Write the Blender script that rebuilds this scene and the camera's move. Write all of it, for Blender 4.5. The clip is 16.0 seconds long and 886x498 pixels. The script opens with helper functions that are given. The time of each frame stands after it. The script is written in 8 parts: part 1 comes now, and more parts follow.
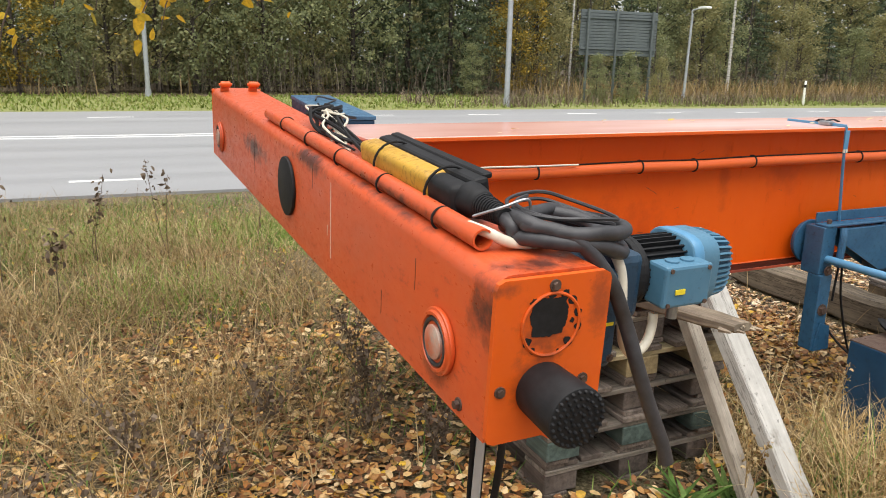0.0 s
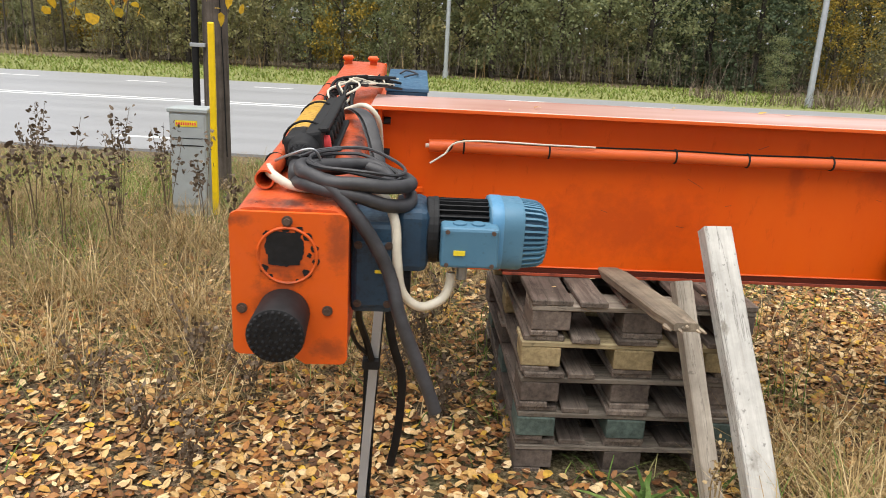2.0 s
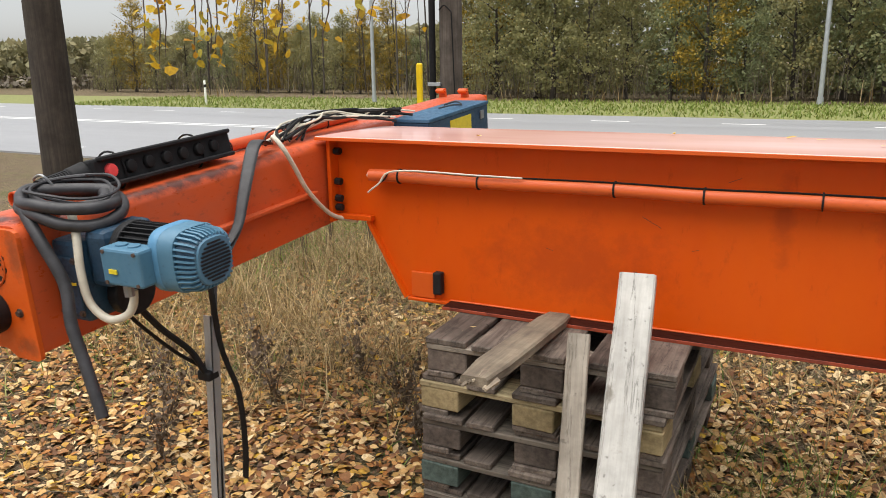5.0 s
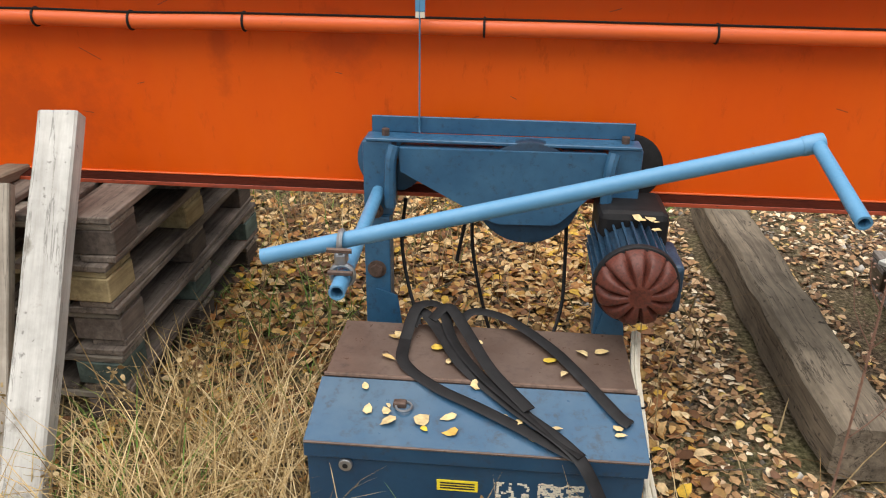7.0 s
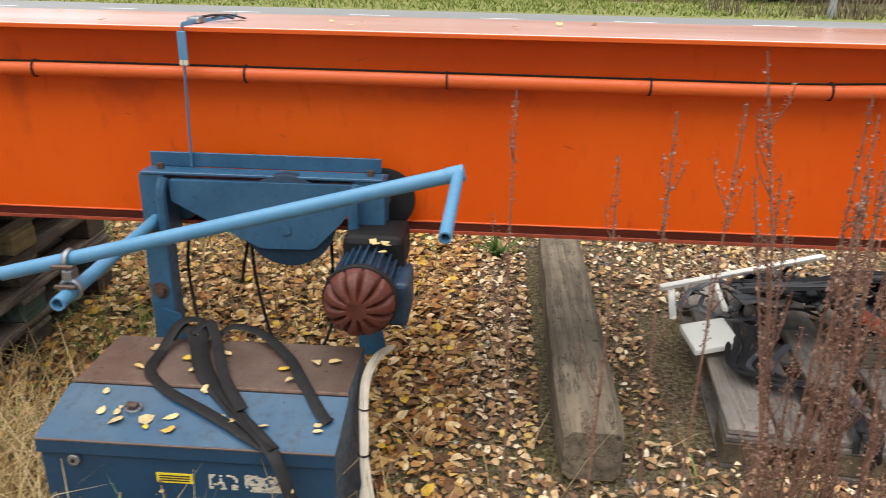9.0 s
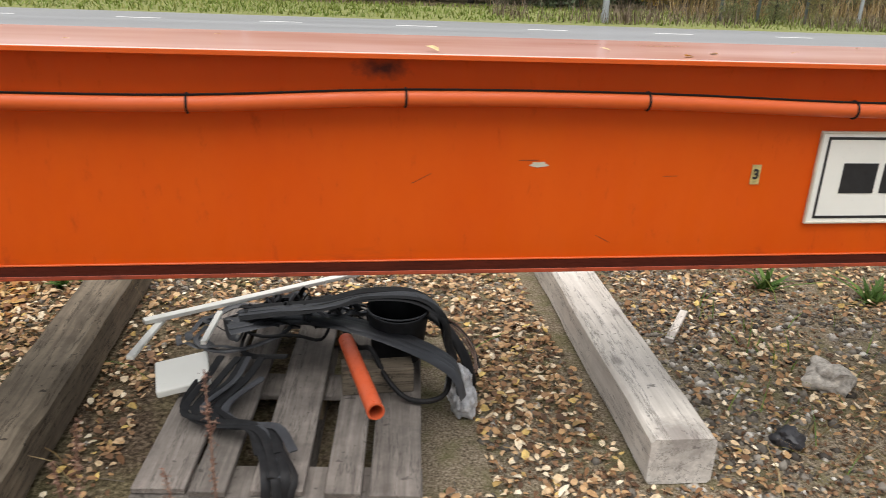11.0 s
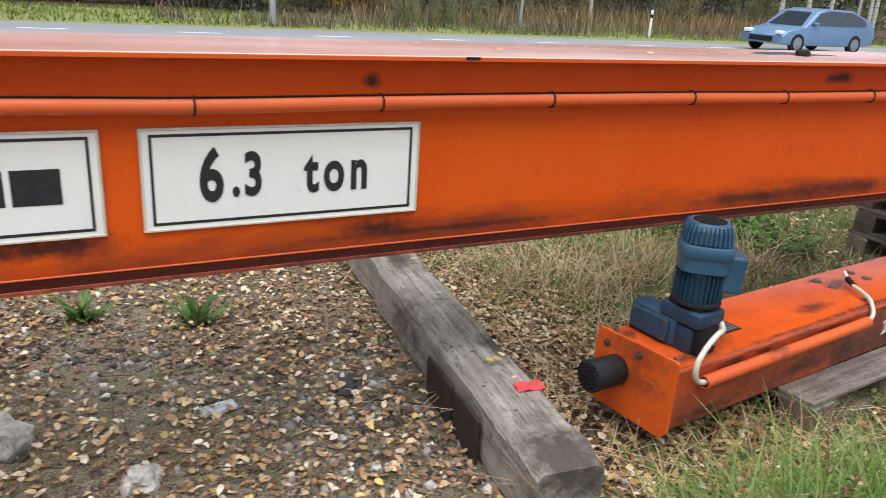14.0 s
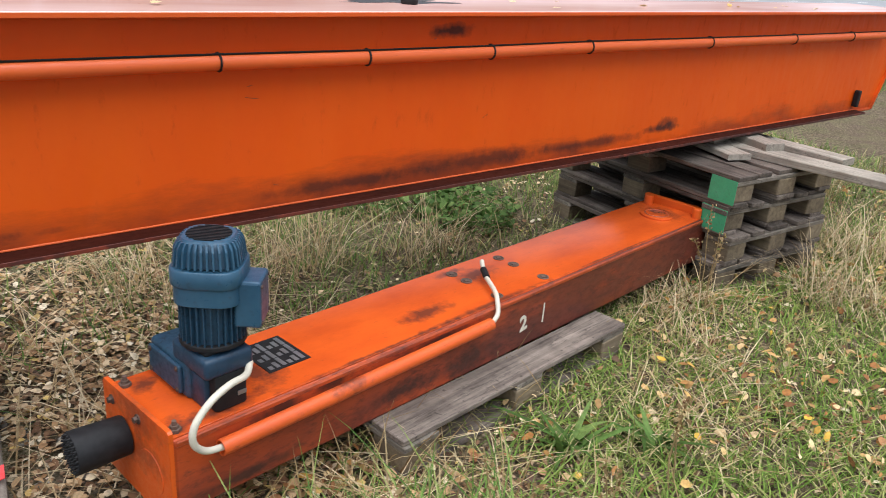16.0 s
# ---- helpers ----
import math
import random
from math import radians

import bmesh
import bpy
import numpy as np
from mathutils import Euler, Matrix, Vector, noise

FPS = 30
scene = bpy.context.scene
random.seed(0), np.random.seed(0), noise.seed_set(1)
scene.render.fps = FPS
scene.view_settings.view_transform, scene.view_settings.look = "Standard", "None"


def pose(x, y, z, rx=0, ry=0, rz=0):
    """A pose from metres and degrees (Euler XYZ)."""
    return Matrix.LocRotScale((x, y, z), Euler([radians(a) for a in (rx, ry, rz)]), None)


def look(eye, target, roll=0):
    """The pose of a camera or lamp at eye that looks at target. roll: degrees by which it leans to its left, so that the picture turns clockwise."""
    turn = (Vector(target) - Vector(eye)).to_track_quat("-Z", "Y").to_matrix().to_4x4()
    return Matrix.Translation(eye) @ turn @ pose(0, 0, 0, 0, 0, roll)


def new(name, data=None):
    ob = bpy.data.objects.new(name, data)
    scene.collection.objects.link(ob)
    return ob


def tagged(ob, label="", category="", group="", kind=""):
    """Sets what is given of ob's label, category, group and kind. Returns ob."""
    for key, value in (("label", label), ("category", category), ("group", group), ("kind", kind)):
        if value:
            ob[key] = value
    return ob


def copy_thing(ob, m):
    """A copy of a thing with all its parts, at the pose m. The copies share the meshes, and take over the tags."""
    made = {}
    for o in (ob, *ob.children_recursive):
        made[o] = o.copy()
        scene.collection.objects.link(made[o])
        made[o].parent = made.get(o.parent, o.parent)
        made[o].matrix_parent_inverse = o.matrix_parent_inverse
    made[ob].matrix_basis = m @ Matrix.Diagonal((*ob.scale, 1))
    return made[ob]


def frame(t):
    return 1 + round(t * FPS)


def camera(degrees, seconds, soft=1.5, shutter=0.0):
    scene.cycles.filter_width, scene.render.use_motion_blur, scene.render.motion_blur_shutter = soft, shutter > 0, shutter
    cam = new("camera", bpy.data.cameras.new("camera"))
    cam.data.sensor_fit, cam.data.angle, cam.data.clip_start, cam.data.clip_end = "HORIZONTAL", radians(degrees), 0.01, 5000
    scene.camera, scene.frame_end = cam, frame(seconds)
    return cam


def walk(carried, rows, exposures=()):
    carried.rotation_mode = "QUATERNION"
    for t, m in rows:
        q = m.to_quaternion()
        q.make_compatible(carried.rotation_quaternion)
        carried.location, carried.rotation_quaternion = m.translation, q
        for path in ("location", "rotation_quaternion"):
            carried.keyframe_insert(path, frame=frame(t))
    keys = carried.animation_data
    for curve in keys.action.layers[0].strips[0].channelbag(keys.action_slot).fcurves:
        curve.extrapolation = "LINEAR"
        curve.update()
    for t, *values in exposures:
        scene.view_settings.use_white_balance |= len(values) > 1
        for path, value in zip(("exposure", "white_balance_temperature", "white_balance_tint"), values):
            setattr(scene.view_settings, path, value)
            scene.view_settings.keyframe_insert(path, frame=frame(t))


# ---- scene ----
cam = camera(60.3, 16.0, soft=0.9, shutter=0.2)
PATH = [
    (0, (-0.989, -2.411, 1.533), (-0.162, -0.657, 1.044), 1.4),
    (0.5, (-0.826, -2.461, 1.505), (-0.154, -0.647, 0.997), 2.9),
    (1, (-0.58, -2.515, 1.505), (-0.122, -0.646, 0.959), 3.6),
    (1.5, (-0.284, -2.704, 1.517), (-0.034, -0.798, 0.967), 3.4),
    (2, (-0.021, -2.834, 1.526), (0.074, -0.911, 0.985), 3.1),
    (2.5, (0.281, -2.785, 1.495), (0.231, -0.856, 0.969), 3.8),
    (3, (0.589, -2.774, 1.51), (0.321, -0.862, 0.986), 4.5),
    (3.2, (0.734, -2.791, 1.503), (0.354, -0.898, 0.98), 4.5),
    (5.3, (1.656, -2.39, 1.541), (0.772, -0.661, 1.062), -1.1),
    (5.5, (1.743, -2.368, 1.54), (0.989, -0.588, 1.027), -1.2),
    (6, (1.981, -2.322, 1.516), (1.536, -0.479, 0.878), -0.1),
    (6.5, (2.118, -2.221, 1.466), (1.909, -0.368, 0.744), 0.8),
    (7, (2.273, -2.147, 1.437), (2.119, -0.333, 0.61), 0.7),
    (7.5, (2.384, -2.218, 1.459), (2.201, -0.432, 0.577), 0.8),
    (8, (2.568, -2.347, 1.491), (2.327, -0.55, 0.647), 0.8),
    (8.5, (2.723, -2.389, 1.514), (2.488, -0.565, 0.729), 0.6),
    (9, (2.94, -2.331, 1.49), (2.824, -0.472, 0.762), 1.1),
    (9.5, (3.284, -2.25, 1.51), (3.27, -0.384, 0.791), 2.7),
    (11.8, (4.811, -2.041, 1.494), (5.247, -0.224, 0.781), 0.8),
    (12, (4.959, -2.086, 1.515), (5.428, -0.278, 0.798), 0.5),
    (12.5, (5.305, -2.16, 1.527), (5.872, -0.375, 0.828), 0.2),
    (13, (5.698, -2.075, 1.485), (6.466, -0.347, 0.834), 2.6),
    (13.5, (6.046, -2.076, 1.487), (6.896, -0.384, 0.842), 3.3),
    (14, (6.417, -2.144, 1.484), (7.297, -0.476, 0.82), 3.7),
    (14.5, (6.744, -2.086, 1.456), (7.767, -0.512, 0.766), 4.9),
    (15, (7.087, -1.993, 1.458), (8.255, -0.53, 0.754), 5.5),
    (15.5, (7.413, -2.023, 1.473), (8.603, -0.589, 0.747), 4.8),
    (16, (7.63, -2.088, 1.49), (8.826, -0.672, 0.738), 4.2),
]
walk(cam, [(t, look(eye, target, roll)) for t, eye, target, roll in PATH], exposures=((0.0, 1.60, 6500, 10), (3.0, 1.59, 6500, 10), (6.0, 1.44, 6500, 10), (7.2, 1.56, 6500, 10), (9.2, 1.50, 6450, 10), (12.2, 1.32, 6250, 10), (14.0, 1.40, 5900, 11), (16.0, 1.44, 5900, 10)))
# ---- world, sun, exposure ----
world = bpy.data.worlds.new("overcast_sky")
scene.world = world
world.use_nodes = True
wn, wl = world.node_tree.nodes, world.node_tree.links
sky = wn.new("ShaderNodeTexSky")
sky.sky_type = "NISHITA"
sky.sun_disc = False
sky.sun_elevation, sky.sun_rotation = radians(68), radians(200)
sky.air_density, sky.dust_density, sky.ozone_density = 1.0, 1.5, 1.0
soften = wn.new("ShaderNodeHueSaturation")
soften.inputs["Saturation"].default_value = 0.22
wl.new(sky.outputs[0], soften.inputs["Color"])
wl.new(soften.outputs[0], wn["Background"].inputs["Color"])
wn["Background"].inputs["Strength"].default_value = 0.056
sun = new("sun", bpy.data.lights.new("sun", "SUN"))
sun.data.energy, sun.data.angle, sun.data.color = 1.72, radians(85), (1.0, 0.97, 0.92)
sun.matrix_world = look((-2, -3.2, 19), (0, 0, 0))

# ---- materials ----


def nodes_of(name, rough=0.6, metal=0.0, spec=0.5):
    m = bpy.data.materials.new(name)
    m.use_nodes = True
    t = m.node_tree
    p = t.nodes["Principled BSDF"]
    p.inputs["Roughness"].default_value = rough
    p.inputs["Metallic"].default_value = metal
    p.inputs["Specular IOR Level"].default_value = spec
    return m, t, p


def coords(t, scale=(1, 1, 1)):
    c = t.nodes.new("ShaderNodeTexCoord")
    mp = t.nodes.new("ShaderNodeMapping")
    mp.inputs["Scale"].default_value = scale
    t.links.new(c.outputs["Object"], mp.inputs["Vector"])
    return mp.outputs[0]


def noise_node(t, vec, scale, detail=4, rough=0.6):
    n = t.nodes.new("ShaderNodeTexNoise")
    n.inputs["Scale"].default_value, n.inputs["Detail"].default_value, n.inputs["Roughness"].default_value = scale, detail, rough
    t.links.new(vec, n.inputs["Vector"])
    return n.outputs["Fac"]


def ramp(t, fac, *stops):
    r = t.nodes.new("ShaderNodeValToRGB")
    els = r.color_ramp.elements
    while len(els) < len(stops):
        els.new(0.5)
    for e, (pos, col) in zip(els, stops):
        e.position, e.color = pos, (*col, 1) if len(col) == 3 else col
    t.links.new(fac, r.inputs["Fac"])
    return r.outputs["Color"]


def mixed(t, fac, a, b, mode="MIX"):
    n = t.nodes.new("ShaderNodeMix")
    n.data_type, n.blend_type = "RGBA", mode
    for sock, v in ((n.inputs[0], fac), (n.inputs[6], a), (n.inputs[7], b)):
        if isinstance(v, (int, float)):
            sock.default_value = v
        elif isinstance(v, tuple):
            sock.default_value = (*v, 1)
        else:
            t.links.new(v, sock)
    return n.outputs[2]


def bumped(t, p, fac, strength=0.3, dist=0.01):
    b = t.nodes.new("ShaderNodeBump")
    b.inputs["Strength"].default_value, b.inputs["Distance"].default_value = strength, dist
    t.links.new(fac, b.inputs["Height"])
    t.links.new(b.outputs[0], p.inputs["Normal"])


def g(v):
    return (v, v, v)


def paint(name, base, worn, dirt, rough=0.4, dirt_at=0.62, worn_at=0.5, scale=3.0, stretch=(1, 1, 1), spots=0.72):
    """Old paint: faded in large patches, dirty in smaller ones, chipped in spots."""
    m, t, p = nodes_of(name, rough)
    v = coords(t, stretch)
    big = noise_node(t, v, scale, 5, 0.65)
    fine = noise_node(t, v, scale * 9, 6, 0.7)
    chips = noise_node(t, v, scale * 4.3, 8, 0.75)
    col = mixed(t, ramp(t, big, (worn_at - 0.14, g(0)), (worn_at + 0.22, g(1))), base, worn)
    dirty = ramp(t, fine, (dirt_at - 0.06, g(0)), (dirt_at + 0.16, g(0.8)))
    col = mixed(t, dirty, col, dirt)
    col = mixed(t, ramp(t, chips, (spots - 0.01, g(0)), (spots + 0.02, g(0.85))), col, dirt)
    t.links.new(col, p.inputs["Base Color"])
    t.links.new(ramp(t, fine, (0.3, g(rough - 0.08)), (0.75, g(min(rough + 0.3, 1)))), p.inputs["Roughness"])
    bumped(t, p, chips, 0.12, 0.004)
    return m


def grimed(m, low, high, tint, scale, at, axis="Z", along=None):
    """Grime gathered towards one side of a plate, in smears of its own shape; along: where it begins and is full on x."""
    t = m.node_tree
    p = t.nodes["Principled BSDF"]
    link = p.inputs["Base Color"].links[0]
    src = link.from_socket
    c = t.nodes.new("ShaderNodeTexCoord")
    sep = t.nodes.new("ShaderNodeSeparateXYZ")
    t.links.new(c.outputs["Object"], sep.inputs[0])
    mr = t.nodes.new("ShaderNodeMapRange")
    mr.inputs["From Min"].default_value, mr.inputs["From Max"].default_value = low, high
    mr.inputs["To Min"].default_value, mr.inputs["To Max"].default_value = 0.30, -0.12
    t.links.new(sep.outputs[axis], mr.inputs["Value"])
    n = noise_node(t, coords(t, (0.55, 1, 2.2)), scale, 7, 0.68)
    add = t.nodes.new("ShaderNodeMath")
    t.links.new(n, add.inputs[0])
    t.links.new(mr.outputs[0], add.inputs[1])
    total = add.outputs[0]
    if along:
        mx = t.nodes.new("ShaderNodeMapRange")
        mx.inputs["From Min"].default_value, mx.inputs["From Max"].default_value = along
        mx.inputs["To Min"].default_value, mx.inputs["To Max"].default_value = -0.25, 0.0
        t.links.new(sep.outputs["X"], mx.inputs["Value"])
        more = t.nodes.new("ShaderNodeMath")
        t.links.new(total, more.inputs[0])
        t.links.new(mx.outputs[0], more.inputs[1])
        total = more.outputs[0]
    col = mixed(t, ramp(t, total, (at, g(0)), (at + 0.26, g(0.7))), src, tint)
    t.links.new(col, p.inputs["Base Color"])


def stained(m, spots, tint, scale=14, full=0.85):
    """Soft stains at spots of the thing's own metres: (x, y, z, rx, ry, rz), broken up by noise."""
    t = m.node_tree
    p = t.nodes["Principled BSDF"]
    col = p.inputs["Base Color"].links[0].from_socket
    c = t.nodes.new("ShaderNodeTexCoord")
    n = noise_node(t, coords(t), scale, 6, 0.7)
    for x, y, z, rx, ry, rz in spots:
        mp = t.nodes.new("ShaderNodeMapping")
        mp.vector_type = "TEXTURE"
        mp.inputs["Location"].default_value, mp.inputs["Scale"].default_value = (x, y, z), (rx, ry, rz)
        t.links.new(c.outputs["Object"], mp.inputs["Vector"])
        ln = t.nodes.new("ShaderNodeVectorMath")
        ln.operation = "LENGTH"
        t.links.new(mp.outputs[0], ln.inputs[0])
        mr = t.nodes.new("ShaderNodeMapRange")
        mr.inputs["From Min"].default_value, mr.inputs["From Max"].default_value = 0.1, 1.3
        mr.inputs["To Min"].default_value, mr.inputs["To Max"].default_value = 0.42, -0.25
        t.links.new(ln.outputs["Value"], mr.inputs["Value"])
        add = t.nodes.new("ShaderNodeMath")
        t.links.new(mr.outputs[0], add.inputs[0])
        t.links.new(n, add.inputs[1])
        col = mixed(t, ramp(t, add.outputs[0], (0.52, g(0)), (0.86, g(full))), col, tint)
    t.links.new(col, p.inputs["Base Color"])


def plain(name, col, rough=0.5, metal=0.0, var=0.35, scale=20, bump=0.1, spec=0.5):
    m, t, p = nodes_of(name, rough, metal, spec)
    v = coords(t)
    n = noise_node(t, v, scale, 5, 0.65)
    dark = tuple(c * (1 - var) for c in col)
    light = tuple(min(c * (1 + var), 1) for c in col)
    t.links.new(ramp(t, n, (0.3, dark), (0.7, light)), p.inputs["Base Color"])
    bumped(t, p, n, bump, 0.004)
    return m


def wood(name, light, dark, along="x", rough=0.85, tones=(0.6, 1.35), blots=0.75, cracks=0.0):
    m, t, p = nodes_of(name, rough, spec=0.25)
    s = {"x": (1.2, 26, 26), "y": (26, 1.2, 26), "z": (26, 26, 1.2)}[along]
    info = t.nodes.new("ShaderNodeObjectInfo")
    c = t.nodes.new("ShaderNodeTexCoord")
    add = t.nodes.new("ShaderNodeVectorMath")
    add.operation = "MULTIPLY_ADD"
    t.links.new(info.outputs["Random"], add.inputs[0])
    add.inputs[1].default_value = (7, 11, 5)
    t.links.new(c.outputs["Object"], add.inputs[2])
    mp = t.nodes.new("ShaderNodeMapping")
    mp.inputs["Scale"].default_value = s
    t.links.new(add.outputs[0], mp.inputs["Vector"])
    grain = noise_node(t, mp.outputs[0], 1.6, 7, 0.7)
    blotch = noise_node(t, add.outputs[0], 5, 5, 0.7)
    col = ramp(t, grain, (0.28, dark), (0.5, tuple((a + b) / 2 for a, b in zip(light, dark))), (0.72, light))
    col = mixed(t, ramp(t, blotch, (0.35, g(0)), (0.75, g(blots))), col, tuple(c * 0.45 for c in dark))
    if cracks:
        mc = t.nodes.new("ShaderNodeMapping")
        mc.inputs["Scale"].default_value = tuple(0.8 if k == 1.2 else 13 for k in s)
        t.links.new(add.outputs[0], mc.inputs["Vector"])
        lines = noise_node(t, mc.outputs[0], 1.5, 9, 0.62)
        spots = noise_node(t, add.outputs[0], 38, 3, 0.5)
        col = mixed(t, ramp(t, lines, (0.485, g(0)), (0.5, g(cracks)), (0.515, g(0))), col, tuple(c * 0.3 for c in dark))
        col = mixed(t, ramp(t, spots, (0.66, g(0)), (0.72, g(cracks))), col, tuple(c * 0.35 for c in dark))
    tone = t.nodes.new("ShaderNodeHueSaturation")
    t.links.new(col, tone.inputs["Color"])
    vary = t.nodes.new("ShaderNodeMapRange")
    vary.inputs["To Min"].default_value, vary.inputs["To Max"].default_value = tones
    t.links.new(info.outputs["Random"], vary.inputs["Value"])
    t.links.new(vary.outputs[0], tone.inputs["Value"])
    t.links.new(tone.outputs[0], p.inputs["Base Color"])
    bumped(t, p, grain, 0.5, 0.004)
    return m


ORANGE = paint("orange_girder_paint", (0.67, 0.083, 0.0015), (0.71, 0.103, 0.003), (0.34, 0.040, 0.004), 0.42, 0.66, 0.52, 1.3, (1.8, 1, 0.55), 0.79)
grimed(ORANGE, 0.02, 0.26, (0.045, 0.018, 0.014), 2.1, 0.62, along=(-2.0, 0.8))
ORANGE.node_tree.nodes["Principled BSDF"].inputs["Specular IOR Level"].default_value = 0.22
DARK_TINT = (0.04, 0.016, 0.013)
stained(ORANGE, ((-0.02, 0, 0.095, 0.24, 3, 0.055), (0.89, 0, 0.070, 0.14, 3, 0.055), (2.95, 0, 0.54, 0.13, 3, 0.035), (4.31, 0, 0.095, 0.10, 3, 0.05), (4.26, 0, 0.08, 0.2, 3, 0.03), (0.87, 0, 0.53, 0.04, 3, 0.03), (-2.0, 0, 0.56, 0.10, 3, 0.05)), DARK_TINT, 9, 0.92)
stained(ORANGE, ((-4.6, 0, 0.42, 0.16, 3, 0.14), (-4.95, 0, 0.40, 0.05, 3, 0.2), (-3.6, 0, 0.44, 0.4, 3, 0.06), (-5.6, 0, 0.2, 0.5, 3, 0.2)), (0.36, 0.045, 0.006), 12, 0.5)
stained(ORANGE, ((2.55, 0, 0.055, 0.45, 3, 0.035), (3.1, 0, 0.065, 0.50, 3, 0.055), (3.7, 0, 0.06, 0.55, 3, 0.035), (1.2, 0, 0.05, 0.7, 3, 0.018)), DARK_TINT, 7, 0.75)


def sky_sheen_top():
    # faded orange paint; the pale pink puts the sky's sheen into the colour
    m, t, p = nodes_of("faded_sky_sheen_paint", 0.2)
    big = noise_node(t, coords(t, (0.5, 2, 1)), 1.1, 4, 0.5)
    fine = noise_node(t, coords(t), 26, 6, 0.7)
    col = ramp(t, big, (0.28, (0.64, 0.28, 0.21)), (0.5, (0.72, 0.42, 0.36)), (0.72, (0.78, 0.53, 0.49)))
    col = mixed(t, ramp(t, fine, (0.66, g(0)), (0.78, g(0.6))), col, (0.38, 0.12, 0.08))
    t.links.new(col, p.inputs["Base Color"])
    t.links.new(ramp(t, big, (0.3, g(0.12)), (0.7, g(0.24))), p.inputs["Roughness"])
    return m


ORANGE_TOP = sky_sheen_top()
ORANGE_OLD = paint("faded_carriage_paint", (0.58, 0.085, 0.018), (0.50, 0.10, 0.042), (0.09, 0.033, 0.027), 0.30, 0.64, 0.55, 2.6, (2, 1, 2), 0.72)
stained(ORANGE_OLD, ((-0.10, 0.55, 0.33, 0.03, 0.5, 0.03), (0.10, 0.6, 0.32, 0.04, 0.7, 0.04), (-0.11, 1.15, 0.30, 0.04, 0.25, 0.05), (-0.12, 0.22, 0.05, 0.03, 0.08, 0.05), (0.0, 0.04, 0.325, 0.13, 0.06, 0.03), (-0.12, 0.0, 0.25, 0.03, 0.12, 0.10), (-0.12, 1.9, 0.2, 0.05, 0.3, 0.06)), DARK_TINT, 20, 0.9)
ORANGE_END = paint("bright_end_paint", (0.66, 0.095, 0.005), (0.64, 0.10, 0.008), (0.10, 0.03, 0.02), 0.36, 0.72, 0.55, 5, (1, 1, 1), 0.75)
stained(ORANGE_END, ((-0.008, -0.014, 0.222, 0.085, 0.2, 0.085), (0.10, -0.014, 0.26, 0.04, 0.2, 0.10), (-0.11, -0.014, 0.30, 0.06, 0.2, 0.02), (-0.02, -0.014, 0.12, 0.085, 0.2, 0.08), (0.08, -0.014, 0.02, 0.05, 0.2, 0.04)), (0.14, 0.035, 0.016), 30, 0.6)
ORANGE_PIPE = paint("conduit_paint", (0.72, 0.12, 0.018), (0.66, 0.12, 0.03), (0.20, 0.05, 0.03), 0.36, 0.68, 0.5, 6, (0.3, 1, 1), 0.74)
ORANGE_WET = paint("wet_orange_paint", (0.70, 0.110, 0.014), (0.52, 0.072, 0.012), (0.25, 0.05, 0.02), 0.13, 0.66, 0.5, 5, (0.7, 1.6, 1), 0.74)
stained(ORANGE_WET, ((0.95, -0.06, 0.22, 0.16, 0.06, 0.2), (0.32, -0.02, 0.22, 0.10, 0.16, 0.2), (1.25, 0.12, 0.22, 0.12, 0.03, 0.2), (1.15, -0.15, 0.22, 0.5, 0.02, 0.2), (0.06, 0.1, 0.22, 0.06, 0.06, 0.2), (0.16, -0.12, 0.22, 0.16, 0.05, 0.2), (0.04, -0.12, 0.22, 0.05, 0.06, 0.2), (0.17, 0.05, 0.22, 0.09, 0.13, 0.2), (1.32, 0.05, 0.22, 0.15, 0.07, 0.2), (0.7, -0.155, 0.22, 0.5, 0.012, 0.2), (2.0, -0.155, 0.22, 0.6, 0.010, 0.2), (2.62, 0.0, 0.22, 0.12, 0.15, 0.2)), (0.07, 0.03, 0.022), 22, 0.8)
ORANGE_WET.node_tree.links.remove(ORANGE_WET.node_tree.nodes["Principled BSDF"].inputs["Roughness"].links[0])
ORANGE_WET.node_tree.nodes["Principled BSDF"].inputs["Roughness"].default_value = 0.14
ORANGE_GRIME = paint("grimy_orange_paint", (0.50, 0.075, 0.010), (0.14, 0.035, 0.022), (0.05, 0.022, 0.018), 0.4, 0.56, 0.46, 3.5, (0.7, 1, 2), 0.66)
ORANGE_EDGE = paint("worn_flange_edge_paint", (0.42, 0.065, 0.018), (0.22, 0.038, 0.018), (0.035, 0.012, 0.009), 0.5, 0.56, 0.5, 5, (0.35, 1, 1), 0.66)
stained(ORANGE_EDGE, ((3.0, 0, 0, 4.6, 3, 2.0), (5.5, 0, 0, 2.5, 3, 2.0)), (0.030, 0.010, 0.008), 9, 0.85)
WORN_HUB = paint("worn_hub_paint", (0.52, 0.10, 0.03), (0.42, 0.36, 0.30), (0.30, 0.26, 0.22), 0.45, 0.60, 0.45, 16, (1, 1, 1), 0.60)
# bottom plate: near-black red, far darker than the web
DARK_FLANGE = paint("dark_red_flange", (0.030, 0.007, 0.004), (0.055, 0.011, 0.005), (0.012, 0.005, 0.004), 0.75, 0.6, 0.5, 7, (0.4, 1, 1), 0.66)
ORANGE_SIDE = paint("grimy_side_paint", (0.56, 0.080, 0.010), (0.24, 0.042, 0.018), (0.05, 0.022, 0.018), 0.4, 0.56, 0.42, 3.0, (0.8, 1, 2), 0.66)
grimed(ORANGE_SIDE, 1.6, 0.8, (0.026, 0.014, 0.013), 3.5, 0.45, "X")
